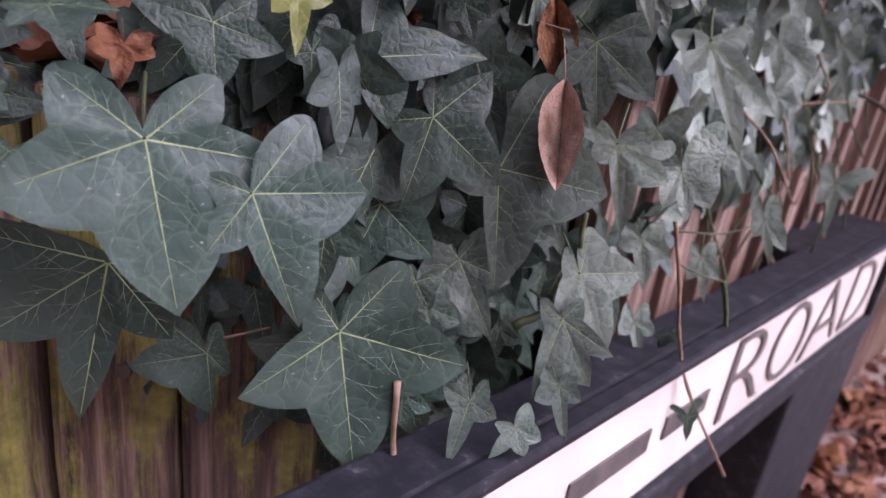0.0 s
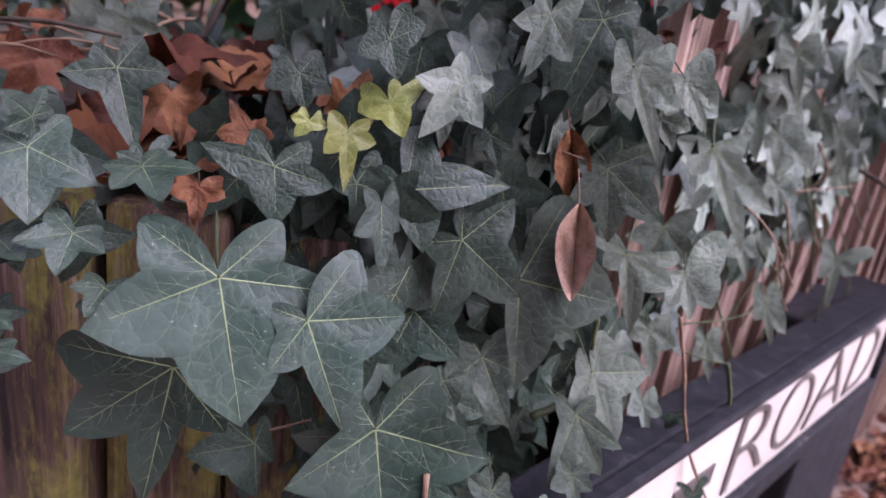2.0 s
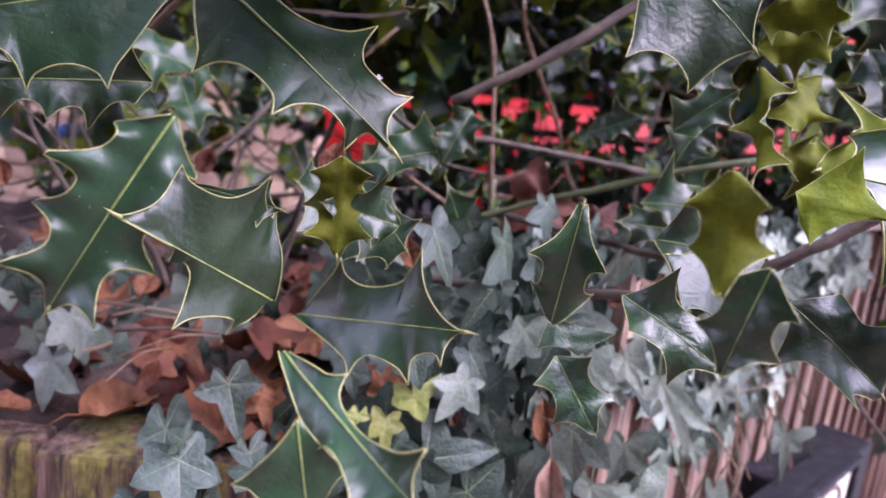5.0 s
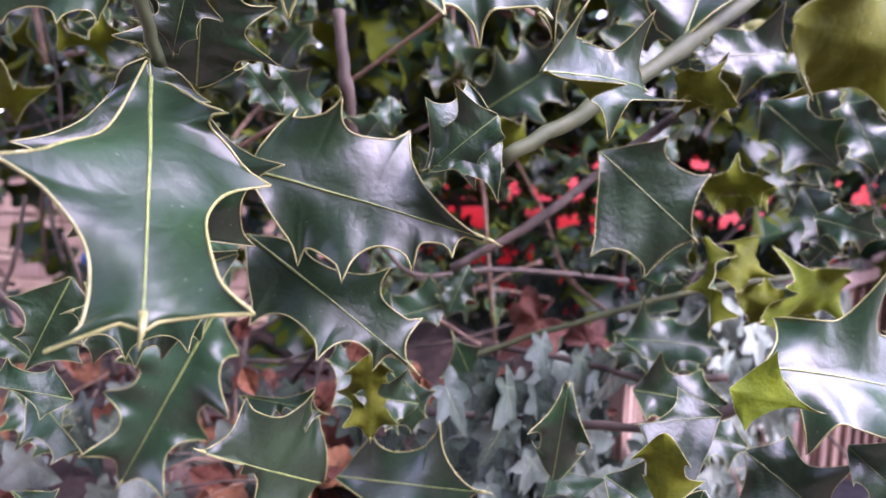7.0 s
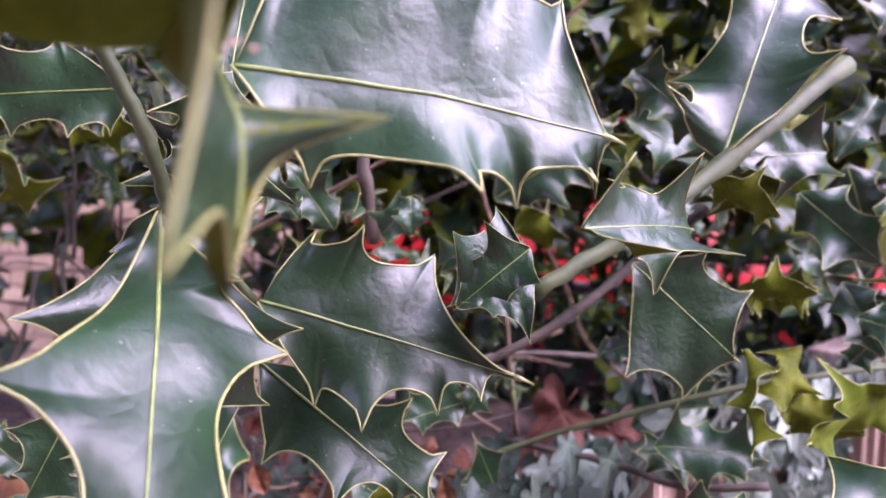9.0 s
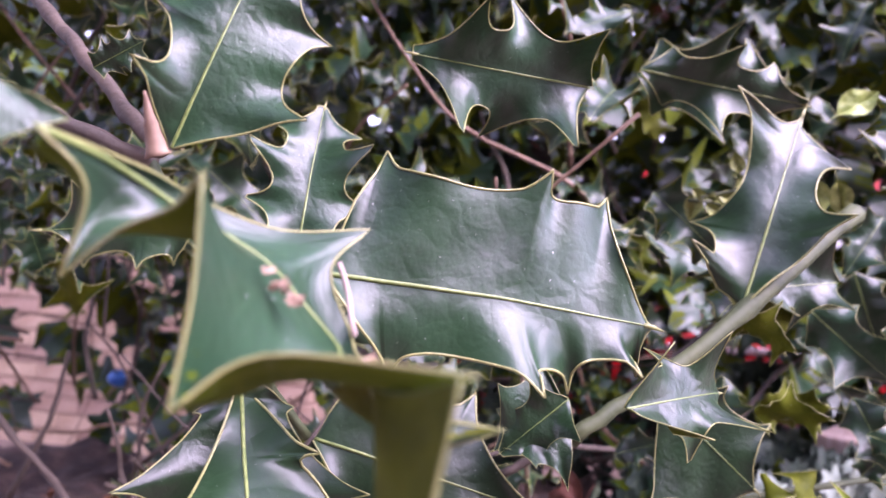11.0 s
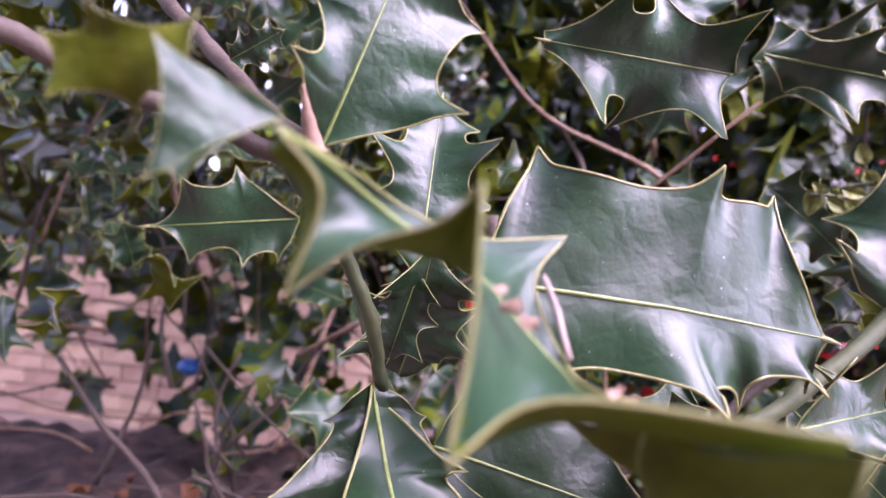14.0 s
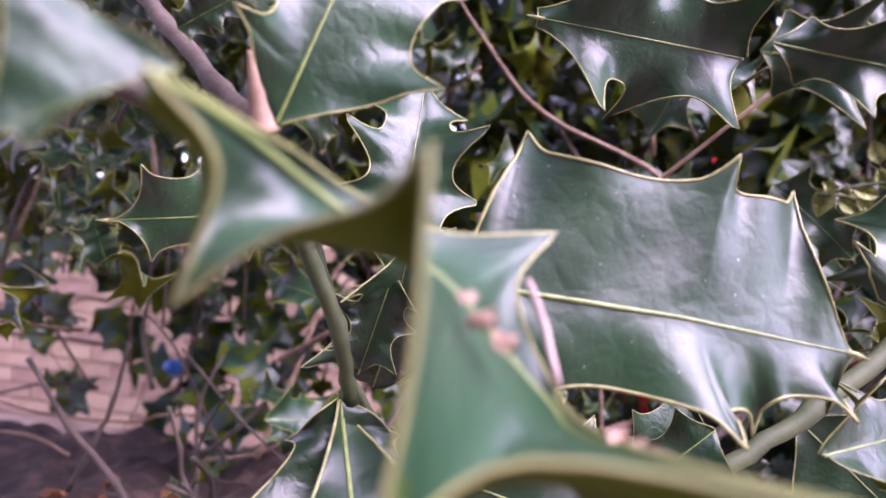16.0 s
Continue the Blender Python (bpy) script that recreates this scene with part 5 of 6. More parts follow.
branch("stem", [(-0.1188, 0.3200, 1.4726), (-0.1139, 0.3200, 1.4217), (-0.1086, 0.3360, 1.3779)], 0.0040, 0.0050, BARK, holly_bush, "dark upright stem", seed=61)
branch("stem", [(-0.3508, -0.0160, 1.5490), (-0.2870, 0.0000, 1.5273), (-0.2631, 0.0240, 1.5187), (-0.2430, 0.0480, 1.5074), (-0.2150, 0.0600, 1.4980), (-0.1791, 0.0640, 1.4841)], 0.0042, 0.0034, BARK, holly_bush, "brown woody stem", seed=62)
branch("stem", [(-0.1831, 0.0640, 1.4863), (-0.1646, 0.0720, 1.4575), (-0.1532, 0.0800, 1.4300), (-0.1501, 0.0920, 1.4011)], 0.0028, 0.0026, STEM, holly_bush, "green stem", seed=63)
branch("stem", [(-0.1694, 0.0480, 1.4870), (-0.1927, 0.0720, 1.5028), (-0.2231, 0.0960, 1.5280), (-0.2552, 0.1200, 1.5527), (-0.3013, 0.1600, 1.5899)], 0.0028, 0.0032, BARK, holly_bush, "grey brown stem", seed=64)
branch("stem", [(-0.1866, 0.1600, 1.4577), (-0.1690, 0.1360, 1.4271), (-0.1597, 0.1360, 1.3976), (-0.1398, 0.1520, 1.3622)], 0.0026, 0.0024, STEM, holly_bush, "green stem", seed=65)
holly(holly_bush, (-0.1588, -0.0490, 1.4895), (-0.1856, -0.0466, 1.4945), (0.1040, 0.9908, 0.0862), seed=74, sag=0.2, wave=0.08, fold=0.1, spines=(((0.055, 0.297), (0.649, 0.210), ), ((0.375, 0.338), (0.802, 0.357), )), rows=60)
holly(holly_bush, (0.1344, 0.2905, 1.3549), (0.1758, 0.2712, 1.3583), (0.2441, 0.9386, 0.4746), seed=80, wide=0.36, left=3, right=3, wave=0.2, fold=0.2)
holly(holly_bush, (0.1647, 0.2666, 1.3232), (0.1394, 0.2418, 1.2898), (0.3127, 0.9063, 0.4088), seed=81, wide=0.36, left=3, right=3, wave=0.2, fold=0.2)
holly(holly_bush, (0.2245, 0.2636, 1.2951), (0.1531, 0.2402, 1.2761), (0.4064, 0.8507, 0.3591), seed=82, wide=0.36, left=3, right=3, wave=0.2, fold=0.2)
holly(holly_bush, (0.1065, 0.3216, 1.2862), (0.1366, 0.3057, 1.3162), (-0.0648, -0.9494, 0.4925), seed=83, wide=0.39, left=2, right=2, wave=0.19, fold=0.18)
holly(holly_bush, (0.2353, 0.3521, 1.3549), (0.2533, 0.3259, 1.3059), (-0.5060, -0.8886, 0.2392), seed=84, wide=0.36, left=2, right=2, wave=0.12, fold=0.29)
holly(holly_bush, (0.0928, 0.3155, 1.2400), (0.1624, 0.2964, 1.2419), (-0.4907, -0.9378, 0.8273), seed=85, wide=0.40, left=3, right=3, wave=0.18, fold=0.12)
holly(holly_bush, (0.1022, 0.2587, 1.4240), (0.1353, 0.2365, 1.4054), (0.2017, 0.9454, 0.6235), seed=86, wide=0.36, left=3, right=3, wave=0.2, fold=0.2)
holly(holly_bush, (0.2032, 0.3601, 1.4193), (0.2518, 0.3342, 1.3705), (-0.6547, -0.9091, 0.0500), seed=87, wide=0.39, left=2, right=2, wave=0.19, fold=0.19)
holly(holly_bush, (0.1873, 0.2925, 1.4446), (0.1214, 0.2709, 1.4389), (-0.5079, -0.8921, 0.1232), seed=88, wide=0.40, left=3, right=2, wave=0.19, fold=0.12)
holly(holly_bush, (0.2571, 0.3404, 1.4186), (0.2714, 0.3140, 1.3690), (-0.2387, -0.8657, 0.0087), seed=89, wide=0.44, left=3, right=3, wave=0.19, fold=0.12)
holly(holly_bush, (0.2338, 0.3291, 1.3326), (0.2737, 0.3079, 1.3210), (-0.5911, -0.8797, 0.1732), seed=90, wide=0.38, left=2, right=3, wave=0.19, fold=0.15)
holly(holly_bush, (0.0800, 0.2333, 1.2291), (0.1319, 0.2134, 1.2268), (-0.0654, -0.9141, 0.4198), seed=91, wide=0.45, left=2, right=3, wave=0.24, fold=0.05)
holly(holly_bush, (-0.1038, 0.3316, 1.3820), (-0.0775, 0.3153, 1.4100), (-0.1464, -0.9907, 0.2649), seed=92, wide=0.44, left=2, right=3, wave=0.20, fold=0.12)
holly(holly_bush, (-0.1274, 0.2816, 1.3875), (-0.1533, 0.2665, 1.4290), (0.2295, -0.9794, 0.1948), seed=93, wide=0.35, left=3, right=2, wave=0.14, fold=0.18)
holly(holly_bush, (0.0717, 0.4211, 1.2787), (0.1068, 0.4037, 1.2969), (-0.2485, -0.9736, 0.4856), seed=94, wide=0.41, left=2, right=3, wave=0.17, fold=0.13)
holly(holly_bush, (-0.2221, 0.2065, 1.4642), (-0.3003, 0.1836, 1.4556), (0.2891, -0.9534, -0.0867), seed=101, sag=0.22, wave=0.04, fold=0.06, bend=0.06, spines=(((0.116, 0.254), (0.336, 0.250), (0.694, 0.226), ), ((0.344, 0.331), (0.670, 0.286), )), rows=60)
holly(holly_bush, (-0.2338, 0.1701, 1.3042), (-0.2534, 0.1546, 1.2552), (0.4010, -0.9074, 0.1257), seed=102, sag=0.22, wave=0.04, fold=0.06, bend=0.06, spines=(((0.222, 0.363), (0.656, 0.385), ), ((0.341, 0.383), (0.629, 0.151), )), rows=60)
holly(holly_bush, (-0.2102, 0.1255, 1.2545), (-0.2512, 0.1155, 1.2655), (0.3350, -0.7512, 0.5688), seed=103, sag=0.22, wave=0.04, fold=0.06, bend=0.06, spines=(((0.187, 0.222), ), ((0.271, 0.298), (0.687, 0.252), )), rows=60)
holly(holly_bush, (-0.1520, 0.1855, 1.2366), (-0.1023, 0.1762, 1.2320), (-0.0766, -0.7413, 0.6668), seed=104, sag=0.22, wave=0.04, fold=0.06, bend=0.06, spines=(((0.786, 0.176), ), ((0.428, 0.306), (0.457, 0.052), (0.829, 0.224), )), rows=60)
holly(holly_bush, (-0.1426, 0.1599, 1.3203), (-0.2109, 0.1260, 1.2961), (0.3682, -0.9019, 0.2258), seed=105, sag=0.22, wave=0.04, fold=0.06, bend=0.06, spines=(((0.433, 0.426), (0.770, 0.339), (0.939, 0.176), ), ((0.268, 0.108), (0.593, 0.105), (0.815, 0.086), )), rows=60)
holly(holly_bush, (-0.2910, 0.2171, 1.2274), (-0.2471, 0.1930, 1.1987), (0.1159, -0.6663, 0.7366), seed=106, sag=0.22, wave=0.04, fold=0.06, bend=0.06, spines=(((0.341, 0.199), ), ((0.454, 0.322), (0.897, 0.226), )), rows=60)
holly(holly_bush, (-0.2344, 0.1144, 1.2146), (-0.2030, 0.1028, 1.2027), (0.0312, -0.6699, 0.7418), seed=107, sag=0.22, wave=0.04, fold=0.06, bend=0.06, spines=(((0.483, 0.274), ), ((0.661, 0.287), )), rows=60)
holly(holly_bush, (-0.0357, 0.3550, 1.2565), (-0.0899, 0.3320, 1.2437), (0.3297, -0.9122, 0.2431), seed=108, sag=0.22, wave=0.04, fold=0.06, bend=0.06, spines=(((0.230, 0.223), (0.655, 0.206), ), ((0.176, 0.413), (0.686, 0.281), )), rows=60)
holly(holly_bush, (-0.0826, 0.2596, 1.2394), (-0.0494, 0.2326, 1.2087), (-0.1715, -0.8248, 0.5387), seed=109, sag=0.22, wave=0.04, fold=0.06, bend=0.06, spines=(((0.291, 0.248), (0.821, 0.252), ), ((0.386, 0.360), (0.788, 0.445), (0.970, 0.239), )), rows=60)
holly(holly_bush, (-0.0148, 0.3222, 1.1979), (-0.0335, 0.3210, 1.2404), (0.0558, -0.9984, -0.0040), seed=110, sag=0.22, wave=0.04, fold=0.06, bend=0.06, spines=(((0.356, 0.420), ), ((0.574, 0.318), )), rows=60)
holly(holly_bush, (0.1331, 0.3926, 1.2428), (0.1538, 0.3931, 1.2941), (-0.3420, -0.9281, 0.1470), seed=111, sag=0.22, wave=0.04, fold=0.06, bend=0.06, spines=(((0.407, 0.435), (0.867, 0.441), ), ((0.208, 0.400), (0.645, 0.357), )), rows=60)
holly(holly_bush, (0.1135, 0.1789, 1.2336), (0.0669, 0.1685, 1.2331), (0.1579, -0.7462, 0.6468), seed=112, sag=0.22, wave=0.04, fold=0.06, bend=0.06, spines=(((0.597, 0.782), (0.970, 0.570), ), ((0.327, 0.367), )), rows=60)
holly(holly_bush, (0.0276, 0.2124, 1.1869), (0.0428, 0.2002, 1.1715), (-0.0973, -0.8242, 0.5579), seed=113, sag=0.22, wave=0.04, fold=0.06, bend=0.06, spines=(((0.970, 0.865), ), ((0.378, 0.587), )), rows=60)
holly(holly_bush, (-0.0639, 0.2650, 1.2037), (-0.1155, 0.2591, 1.2353), (0.3064, -0.8910, 0.3351), seed=114, sag=0.22, wave=0.04, fold=0.06, bend=0.06, spines=(((0.213, 0.392), (0.679, 0.373), ), ((0.634, 0.355), (0.970, 0.221), )), rows=60)
# holly end

# ---- dead leaves ----
def dead_shape(rnd, lobed, curl, n=5, rings=4):
    """A dry curled leaf: lobed or oval."""
    pts = []
    m = 44
    for k in range(m):
        a = 2 * math.pi * k / m
        w = 0.30 * (1 - 0.25 * math.cos(a))
        pts.append((math.copysign(abs(math.sin(a)) ** 1.7, math.sin(a)) * w * (1.1 + rnd.uniform(-0.06, 0.06)), 0.5 + math.cos(a) * 0.5))
    if lobed:
        (v, f, _, uv), _ = ivy_shape(((rnd.uniform(50, 75), rnd.uniform(0.55, 0.8)), (rnd.uniform(50, 75), rnd.uniform(0.55, 0.8)), (120, rnd.uniform(0.45, 0.65)), (120, rnd.uniform(0.45, 0.65))), rnd, 4, 4)
        ph = rnd.uniform(0, 9)
        v = [(x, y, z + curl * (x * x + 0.4 * (y - 0.3) ** 2) + 0.5 * noise.noise(Vector((x * 2 + ph, y * 2, ph))) + 0.08 * noise.noise(Vector((x * 7, y * 7, ph)))) for x, y, z in v]
        sv, sf = tube_data([(0, 0.0, 0.02), (0.03, -0.2, 0.08), (0.08, -0.5, 0.04)], [0.016, 0.012, 0.01], 5, len(v))
        return v + sv, f + sf, uv + [(0.5, 0.1)] * len(sv)
    ph = rnd.uniform(0, 9)

    def height(x, y):
        return curl * (x * x * 1.7 + 0.5 * (y - 0.5) ** 2) + 0.16 * noise.noise(Vector((x * 2.2 + ph, y * 2.2, ph))) + 0.05 * noise.noise(Vector((x * 7, y * 7 + ph, 0))) - 0.12 * math.exp(-abs(x) * 14)
    v, f, uv = [], [], []
    for side in (0, 1):
        b = len(v)
        v.append((0, 0.5, height(0, 0.5) - 0.008 * side))
        uv.append((0.5, 0.5))
        for k in range(1, rings + 1):
            t = k / rings
            for x, y in pts:
                px, py = x * t, 0.5 + (y - 0.5) * t
                v.append((px, py, height(px, py) - 0.008 * side))
                uv.append((px + 0.5, py))
        for j in range(m):
            j2 = (j + 1) % m
            q = [(b, b + 1 + j2, b + 1 + j)]
            for k in range(rings - 1):
                a = b + 1 + k * m
                q.append((a + j, a + j2, a + m + j2, a + m + j))
            f += q if side == 0 else [tuple(reversed(e)) for e in q]
    sv, sf = tube_data([(0, 0.03, height(0, 0.03)), (0.02, -0.15, 0.05), (0.06, -0.34, 0.02)], [0.014, 0.011, 0.009], 5, len(v))
    return v + sv, f + sf, uv + [(0.5, 0.1)] * len(sv)


def dead_leaf(base, tip, normal, seed, lobed=True, curl=0.4, material=None, label="curled brown dead leaf lying among the ivy", wide=1.0, ground=False):
    v, f, uv = dead_shape(random.Random(seed), lobed, curl)
    ob = new("dead_leaf", mesh("dead_leaf", v, f, material or DEAD, None, uv))
    ob.matrix_world = frame_of(base, tip, normal) @ Matrix.Diagonal((wide, 1, 1, 1))
    return tagged(ob, label, "leaf", "fallen leaves")


# dead begin
dead_leaf((-0.1059, 0.2400, 1.0673), (-0.1056, 0.2344, 1.0520), (0.3777, -0.9114, 0.1636), 1, label="orange-brown dead leaf caught in the ivy", curl=0.3)
dead_leaf((0.0558, 0.2896, 1.0701), (0.0596, 0.2816, 1.0238), (-0.2007, -0.9703, 0.1353), 2, lobed=False, curl=0.9, material=SPOTTED, label="folded pale brown dead leaf with dark spots", wide=0.6)
dead_leaf((0.0490, 0.3120, 1.1016), (0.0592, 0.3080, 1.0614), (-0.1682, -0.9853, 0.0292), 3, lobed=False, curl=0.5, label="reddish brown folded dead leaf on a stalk", wide=0.62)
dead_leaf((-0.1328, 0.2800, 1.0950), (-0.1258, 0.2720, 1.0722), (0.3666, -0.9181, 0.1504), 4, curl=0.8, label="crumpled brown dead leaf on the ledge")
dead_leaf((-0.0960, 0.2800, 1.0801), (-0.1092, 0.2880, 1.0949), (0.2608, -0.9441, 0.2019), 5, curl=0.8)
dead_leaf((-0.0578, 0.3040, 1.0975), (-0.0522, 0.3200, 1.1156), (0.1351, -0.9807, 0.1411), 6, curl=0.5)
dead_leaf((-0.0090, 0.3040, 1.0783), (-0.0165, 0.3080, 1.0919), (-0.0130, -0.9799, 0.1991), 7, curl=0.6, lobed=False)
dead_leaf((0.0311, 0.3200, 1.0967), (0.0390, 0.3280, 1.1138), (-0.1287, -0.9822, 0.1371), 8, curl=0.6, lobed=False)
dead_leaf((-0.2170, 0.3200, 1.0955), (-0.2223, 0.3040, 1.0746), (0.5109, -0.8509, 0.1218), 10, curl=0.5)
dead_leaf((0.1378, 0.4000, 1.1464), (0.1481, 0.4000, 1.1526), (-0.3392, -0.9407, -0.0052), 11, curl=0.6, lobed=False)
dead_leaf((0.1061, 0.4000, 1.1501), (0.1156, 0.4000, 1.1530), (-0.2741, -0.9616, -0.0139), 12, curl=0.6, lobed=False)
dead_leaf((-0.2303, 0.2880, 1.0164), (-0.2121, 0.2960, 1.0239), (0.4172, -0.7706, 0.4818), 14, curl=0.3, lobed=False, material=IVY_YOUNG, label="yellow fallen leaf lying on the ledge")
dead_leaf((0.0460, 0.4400, 1.2219), (0.0097, 0.4320, 1.1855), (-0.1285, -0.9649, 0.2289), 16, curl=0.5)
dead_leaf((0.0959, 0.4480, 1.1993), (0.1143, 0.4640, 1.2234), (-0.2004, -0.9457, 0.2558), 17, curl=0.5)
dead_leaf((0.1698, 0.4000, 1.2067), (0.1837, 0.4000, 1.2197), (-0.3262, -0.9102, 0.2551), 18, curl=0.7)
# dead end

_rnd = random.Random(31)
for _i in range(60):
    _x, _y = (_rnd.uniform(-0.75, 0.05), _rnd.uniform(0.32, 0.75)) if _i < 40 else (_rnd.uniform(-0.42, 0.0), _rnd.uniform(0.30, 0.5))
    _x = min(_x, 0.10 + (_y - 0.512) * 1.0457)
    _a = _rnd.uniform(0, 6.28)
    _l = _rnd.uniform(0.025, 0.052)
    _z = 1.075 + _rnd.uniform(-0.01, 0.03)
    dead_leaf((_x, _y, _z), (_x + math.cos(_a) * _l, _y + math.sin(_a) * _l, _z + _rnd.uniform(-0.02, 0.02)), (_rnd.uniform(-0.5, 0.5), _rnd.uniform(-0.8, 0.2), 1), 100 + _i, _rnd.random() < 0.6, _rnd.uniform(0.2, 0.9), label="curled brown dead leaf on the soil bed")
for _i in range(14):
    _x, _y = _rnd.uniform(-0.40, -0.10), _rnd.uniform(0.275, 0.36)
    _a, _l = _rnd.uniform(0, 6.28), _rnd.uniform(0.03, 0.06)
    dead_leaf((_x, _y, 1.055 + _rnd.uniform(0, 0.012)), (_x + math.cos(_a) * _l, _y + math.sin(_a) * _l, 1.06 + _rnd.uniform(-0.004, 0.012)), (_rnd.uniform(-0.4, 0.4), _rnd.uniform(-0.8, 0.1), 1), 1200 + _i, _rnd.random() < 0.6, _rnd.uniform(0.2, 0.8), label="curled brown dead leaf on the timber top")
for _i in range(240):
    _u, _w = _rnd.uniform(0.25, 1.25), _rnd.uniform(-0.35, 0.07)
    _p = SIGN @ Vector((_u, _w, GROUND + 0.012 + _rnd.uniform(0, 0.012)))
    _a = _rnd.uniform(0, 6.28)
    _l = _rnd.uniform(0.03, 0.06)
    dead_leaf(_p, _p + Vector((math.cos(_a) * _l, math.sin(_a) * _l, 0.004)), (_rnd.uniform(-0.3, 0.3), _rnd.uniform(-0.3, 0.3), 1), 300 + _i, _rnd.random() < 0.5, _rnd.uniform(0.1, 0.5), label="brown fallen leaf lying on the ground")

# ---- the mass of the ivy ----
_rnd = random.Random(77)
_kinds = []
for _i in range(7):
    _r = random.Random(500 + _i)
    _lob = ((_r.uniform(48, 70), _r.uniform(0.5, 0.85)), (_r.uniform(48, 70), _r.uniform(0.5, 0.85)), (_r.uniform(112, 140), _r.uniform(0.32, 0.55)), (_r.uniform(112, 140), _r.uniform(0.32, 0.55)))
    (_v, _f, _s, _uv), (_vv, _vf, _vs) = ivy_shape(_lob, _r, 4, 3)
    _kinds.append(((_v, _f, _s, _uv), mesh("ivy_leaf", _v, _f, [IVY if _i < 2 else IVY_HALF_LIT if _i < 4 else IVY_SKYLIT, IVY_UNDER], _s, _uv), mesh("ivy_venation", _vv, _vf, [VEIN, VEIN_FINE], _vs)))


def hang_ivy(p, facing, size, k):
    """A leaf of the ivy's mass, hanging with its tip down."""
    d = Vector((_rnd.uniform(-0.55, 0.55), _rnd.uniform(-0.3, 0.15), -1))
    _, me, ve = _kinds[k]
    ob = child("leaf", me, ivy_plant)
    n = Vector(facing) + Vector((_rnd.uniform(-0.6, 0.6), _rnd.uniform(-0.4, 0.4), _rnd.uniform(-0.1, 0.6)))
    ob.matrix_basis = frame_of(p, Vector(p) + d.normalized() * size, n)
    child("venation", ve, ob)


# over the timber edging, behind the large leaves
for _i in range(38):
    _x = _rnd.uniform(-0.14, 0.06)
    _z = _rnd.uniform(0.86, 1.08)
    if _x < -0.06 and _z < 0.93:
        continue
    _y = 0.300 + max(0, _x) * 0.5 + _rnd.uniform(-0.012, 0.02)
    hang_ivy((_x, _y, _z), (0, -1, 0.1), _rnd.uniform(0.03, 0.055), _rnd.randrange(4))
# over the board fence, getting smaller along it
for _i in range(135):
    _u = _rnd.uniform(-0.30, 0.32) if _i < 74 else _rnd.uniform(-0.02, 0.36) if _i < 115 else _rnd.uniform(0.3, 0.6)
    _lo = 0.925 + max(0, _u) * 0.42
    _z = _rnd.uniform(_lo, 1.23)
    _p = SIGN @ Vector((_u, 0.092 - _rnd.uniform(0.0, 0.045) * (1 - max(0, _u)), _z))
    # lighter kinds to the right imitate skylight by base colour
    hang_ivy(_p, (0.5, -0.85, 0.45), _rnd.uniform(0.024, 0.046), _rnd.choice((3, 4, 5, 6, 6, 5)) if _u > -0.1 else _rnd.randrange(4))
# the crest of the bed
for _i in range(75):
    _x, _y = _rnd.uniform(-0.45, 0.12), _rnd.uniform(0.30, 0.62)
    _x = min(_x, 0.16 + (_y - 0.512) * 1.0457)
    hang_ivy((_x, _y, 1.075 + _rnd.uniform(-0.01, 0.06)), (0, -0.6, 0.7), _rnd.uniform(0.025, 0.05), _rnd.randrange(6))


def ivy_mass(count, pick, size, kinds, label, blade=None):
    vs, fs, ss, us = [], [], [], []
    for _ in range(count):
        v, f, s, uv = _rnd.choice(kinds)
        p, facing = pick()
        d = Vector((_rnd.uniform(-0.8, 0.8), _rnd.uniform(-0.4, 0.4), -1)).normalized()
        n = Vector(facing) + Vector((_rnd.uniform(-0.8, 0.8), _rnd.uniform(-0.5, 0.5), _rnd.uniform(-0.3, 0.7)))
        m = frame_of(p, Vector(p) + d * _rnd.uniform(*size), n)
        b = len(vs)
        vs += [m @ Vector(q) for q in v]
        fs += [tuple(b + q for q in e) for e in f]
        ss += s
        us += uv
    tagged(child("foliage", mesh("ivy_foliage", vs, fs, [blade or IVY, IVY_UNDER, VEIN], ss, us), ivy_plant, label), kind="stuff")


_small = []
for _i in range(6):
    _r = random.Random(600 + _i)
    (_v, _f, _s, _uv), (_vv, _vf, _vs) = ivy_shape(((_r.uniform(48, 68), _r.uniform(0.5, 0.8)), (_r.uniform(48, 68), _r.uniform(0.5, 0.8)), (_r.uniform(112, 140), _r.uniform(0.32, 0.5)), (_r.uniform(112, 140), _r.uniform(0.32, 0.5))), _r, 3, 2)
    _f2 = _f + [tuple(len(_v) + q for q in e) for e in _vf[:70]]
    _small.append((_v + _vv, _f2, _s + [2] * (len(_f2) - len(_f)), _uv + [(0.5, 0.5)] * len(_vv)))


def pick_back():
    u, w = _rnd.uniform(-0.34, 0.4), _rnd.uniform(0.062, 0.1)
    return SIGN @ Vector((u, w, _rnd.uniform(0.92 + max(0, u) * 0.5, 1.22))), (0.5, -0.85, 0.2)


def pick_front():
    x = _rnd.uniform(-0.12, 0.06)
    return Vector((x, 0.287 + max(0, x) * 0.6 + _rnd.uniform(0, 0.02), _rnd.uniform(0.9, 1.09))), (0, -1, 0.2)


def pick_crest():
    u = _rnd.uniform(-0.3, 0.5)
    return SIGN @ Vector((u, _rnd.uniform(0.06, 0.26), _rnd.uniform(1.08, 1.165) + 0.1 * max(0, u))), (0, -0.6, 0.8)


def pick_trellis():
    return Vector((_rnd.uniform(-0.15, 0.9), _rnd.uniform(1.0, 1.42), _rnd.uniform(0.8, 1.24))), (0, -1, 0.3)


def pick_lip():
    x = _rnd.uniform(-0.05, 0.03)
    return Vector((x, 0.277 + max(-0.02, x) * 0.85 + _rnd.uniform(-0.008, 0.012), _rnd.uniform(0.925, 0.965))), (0.2, -1, 0.2)


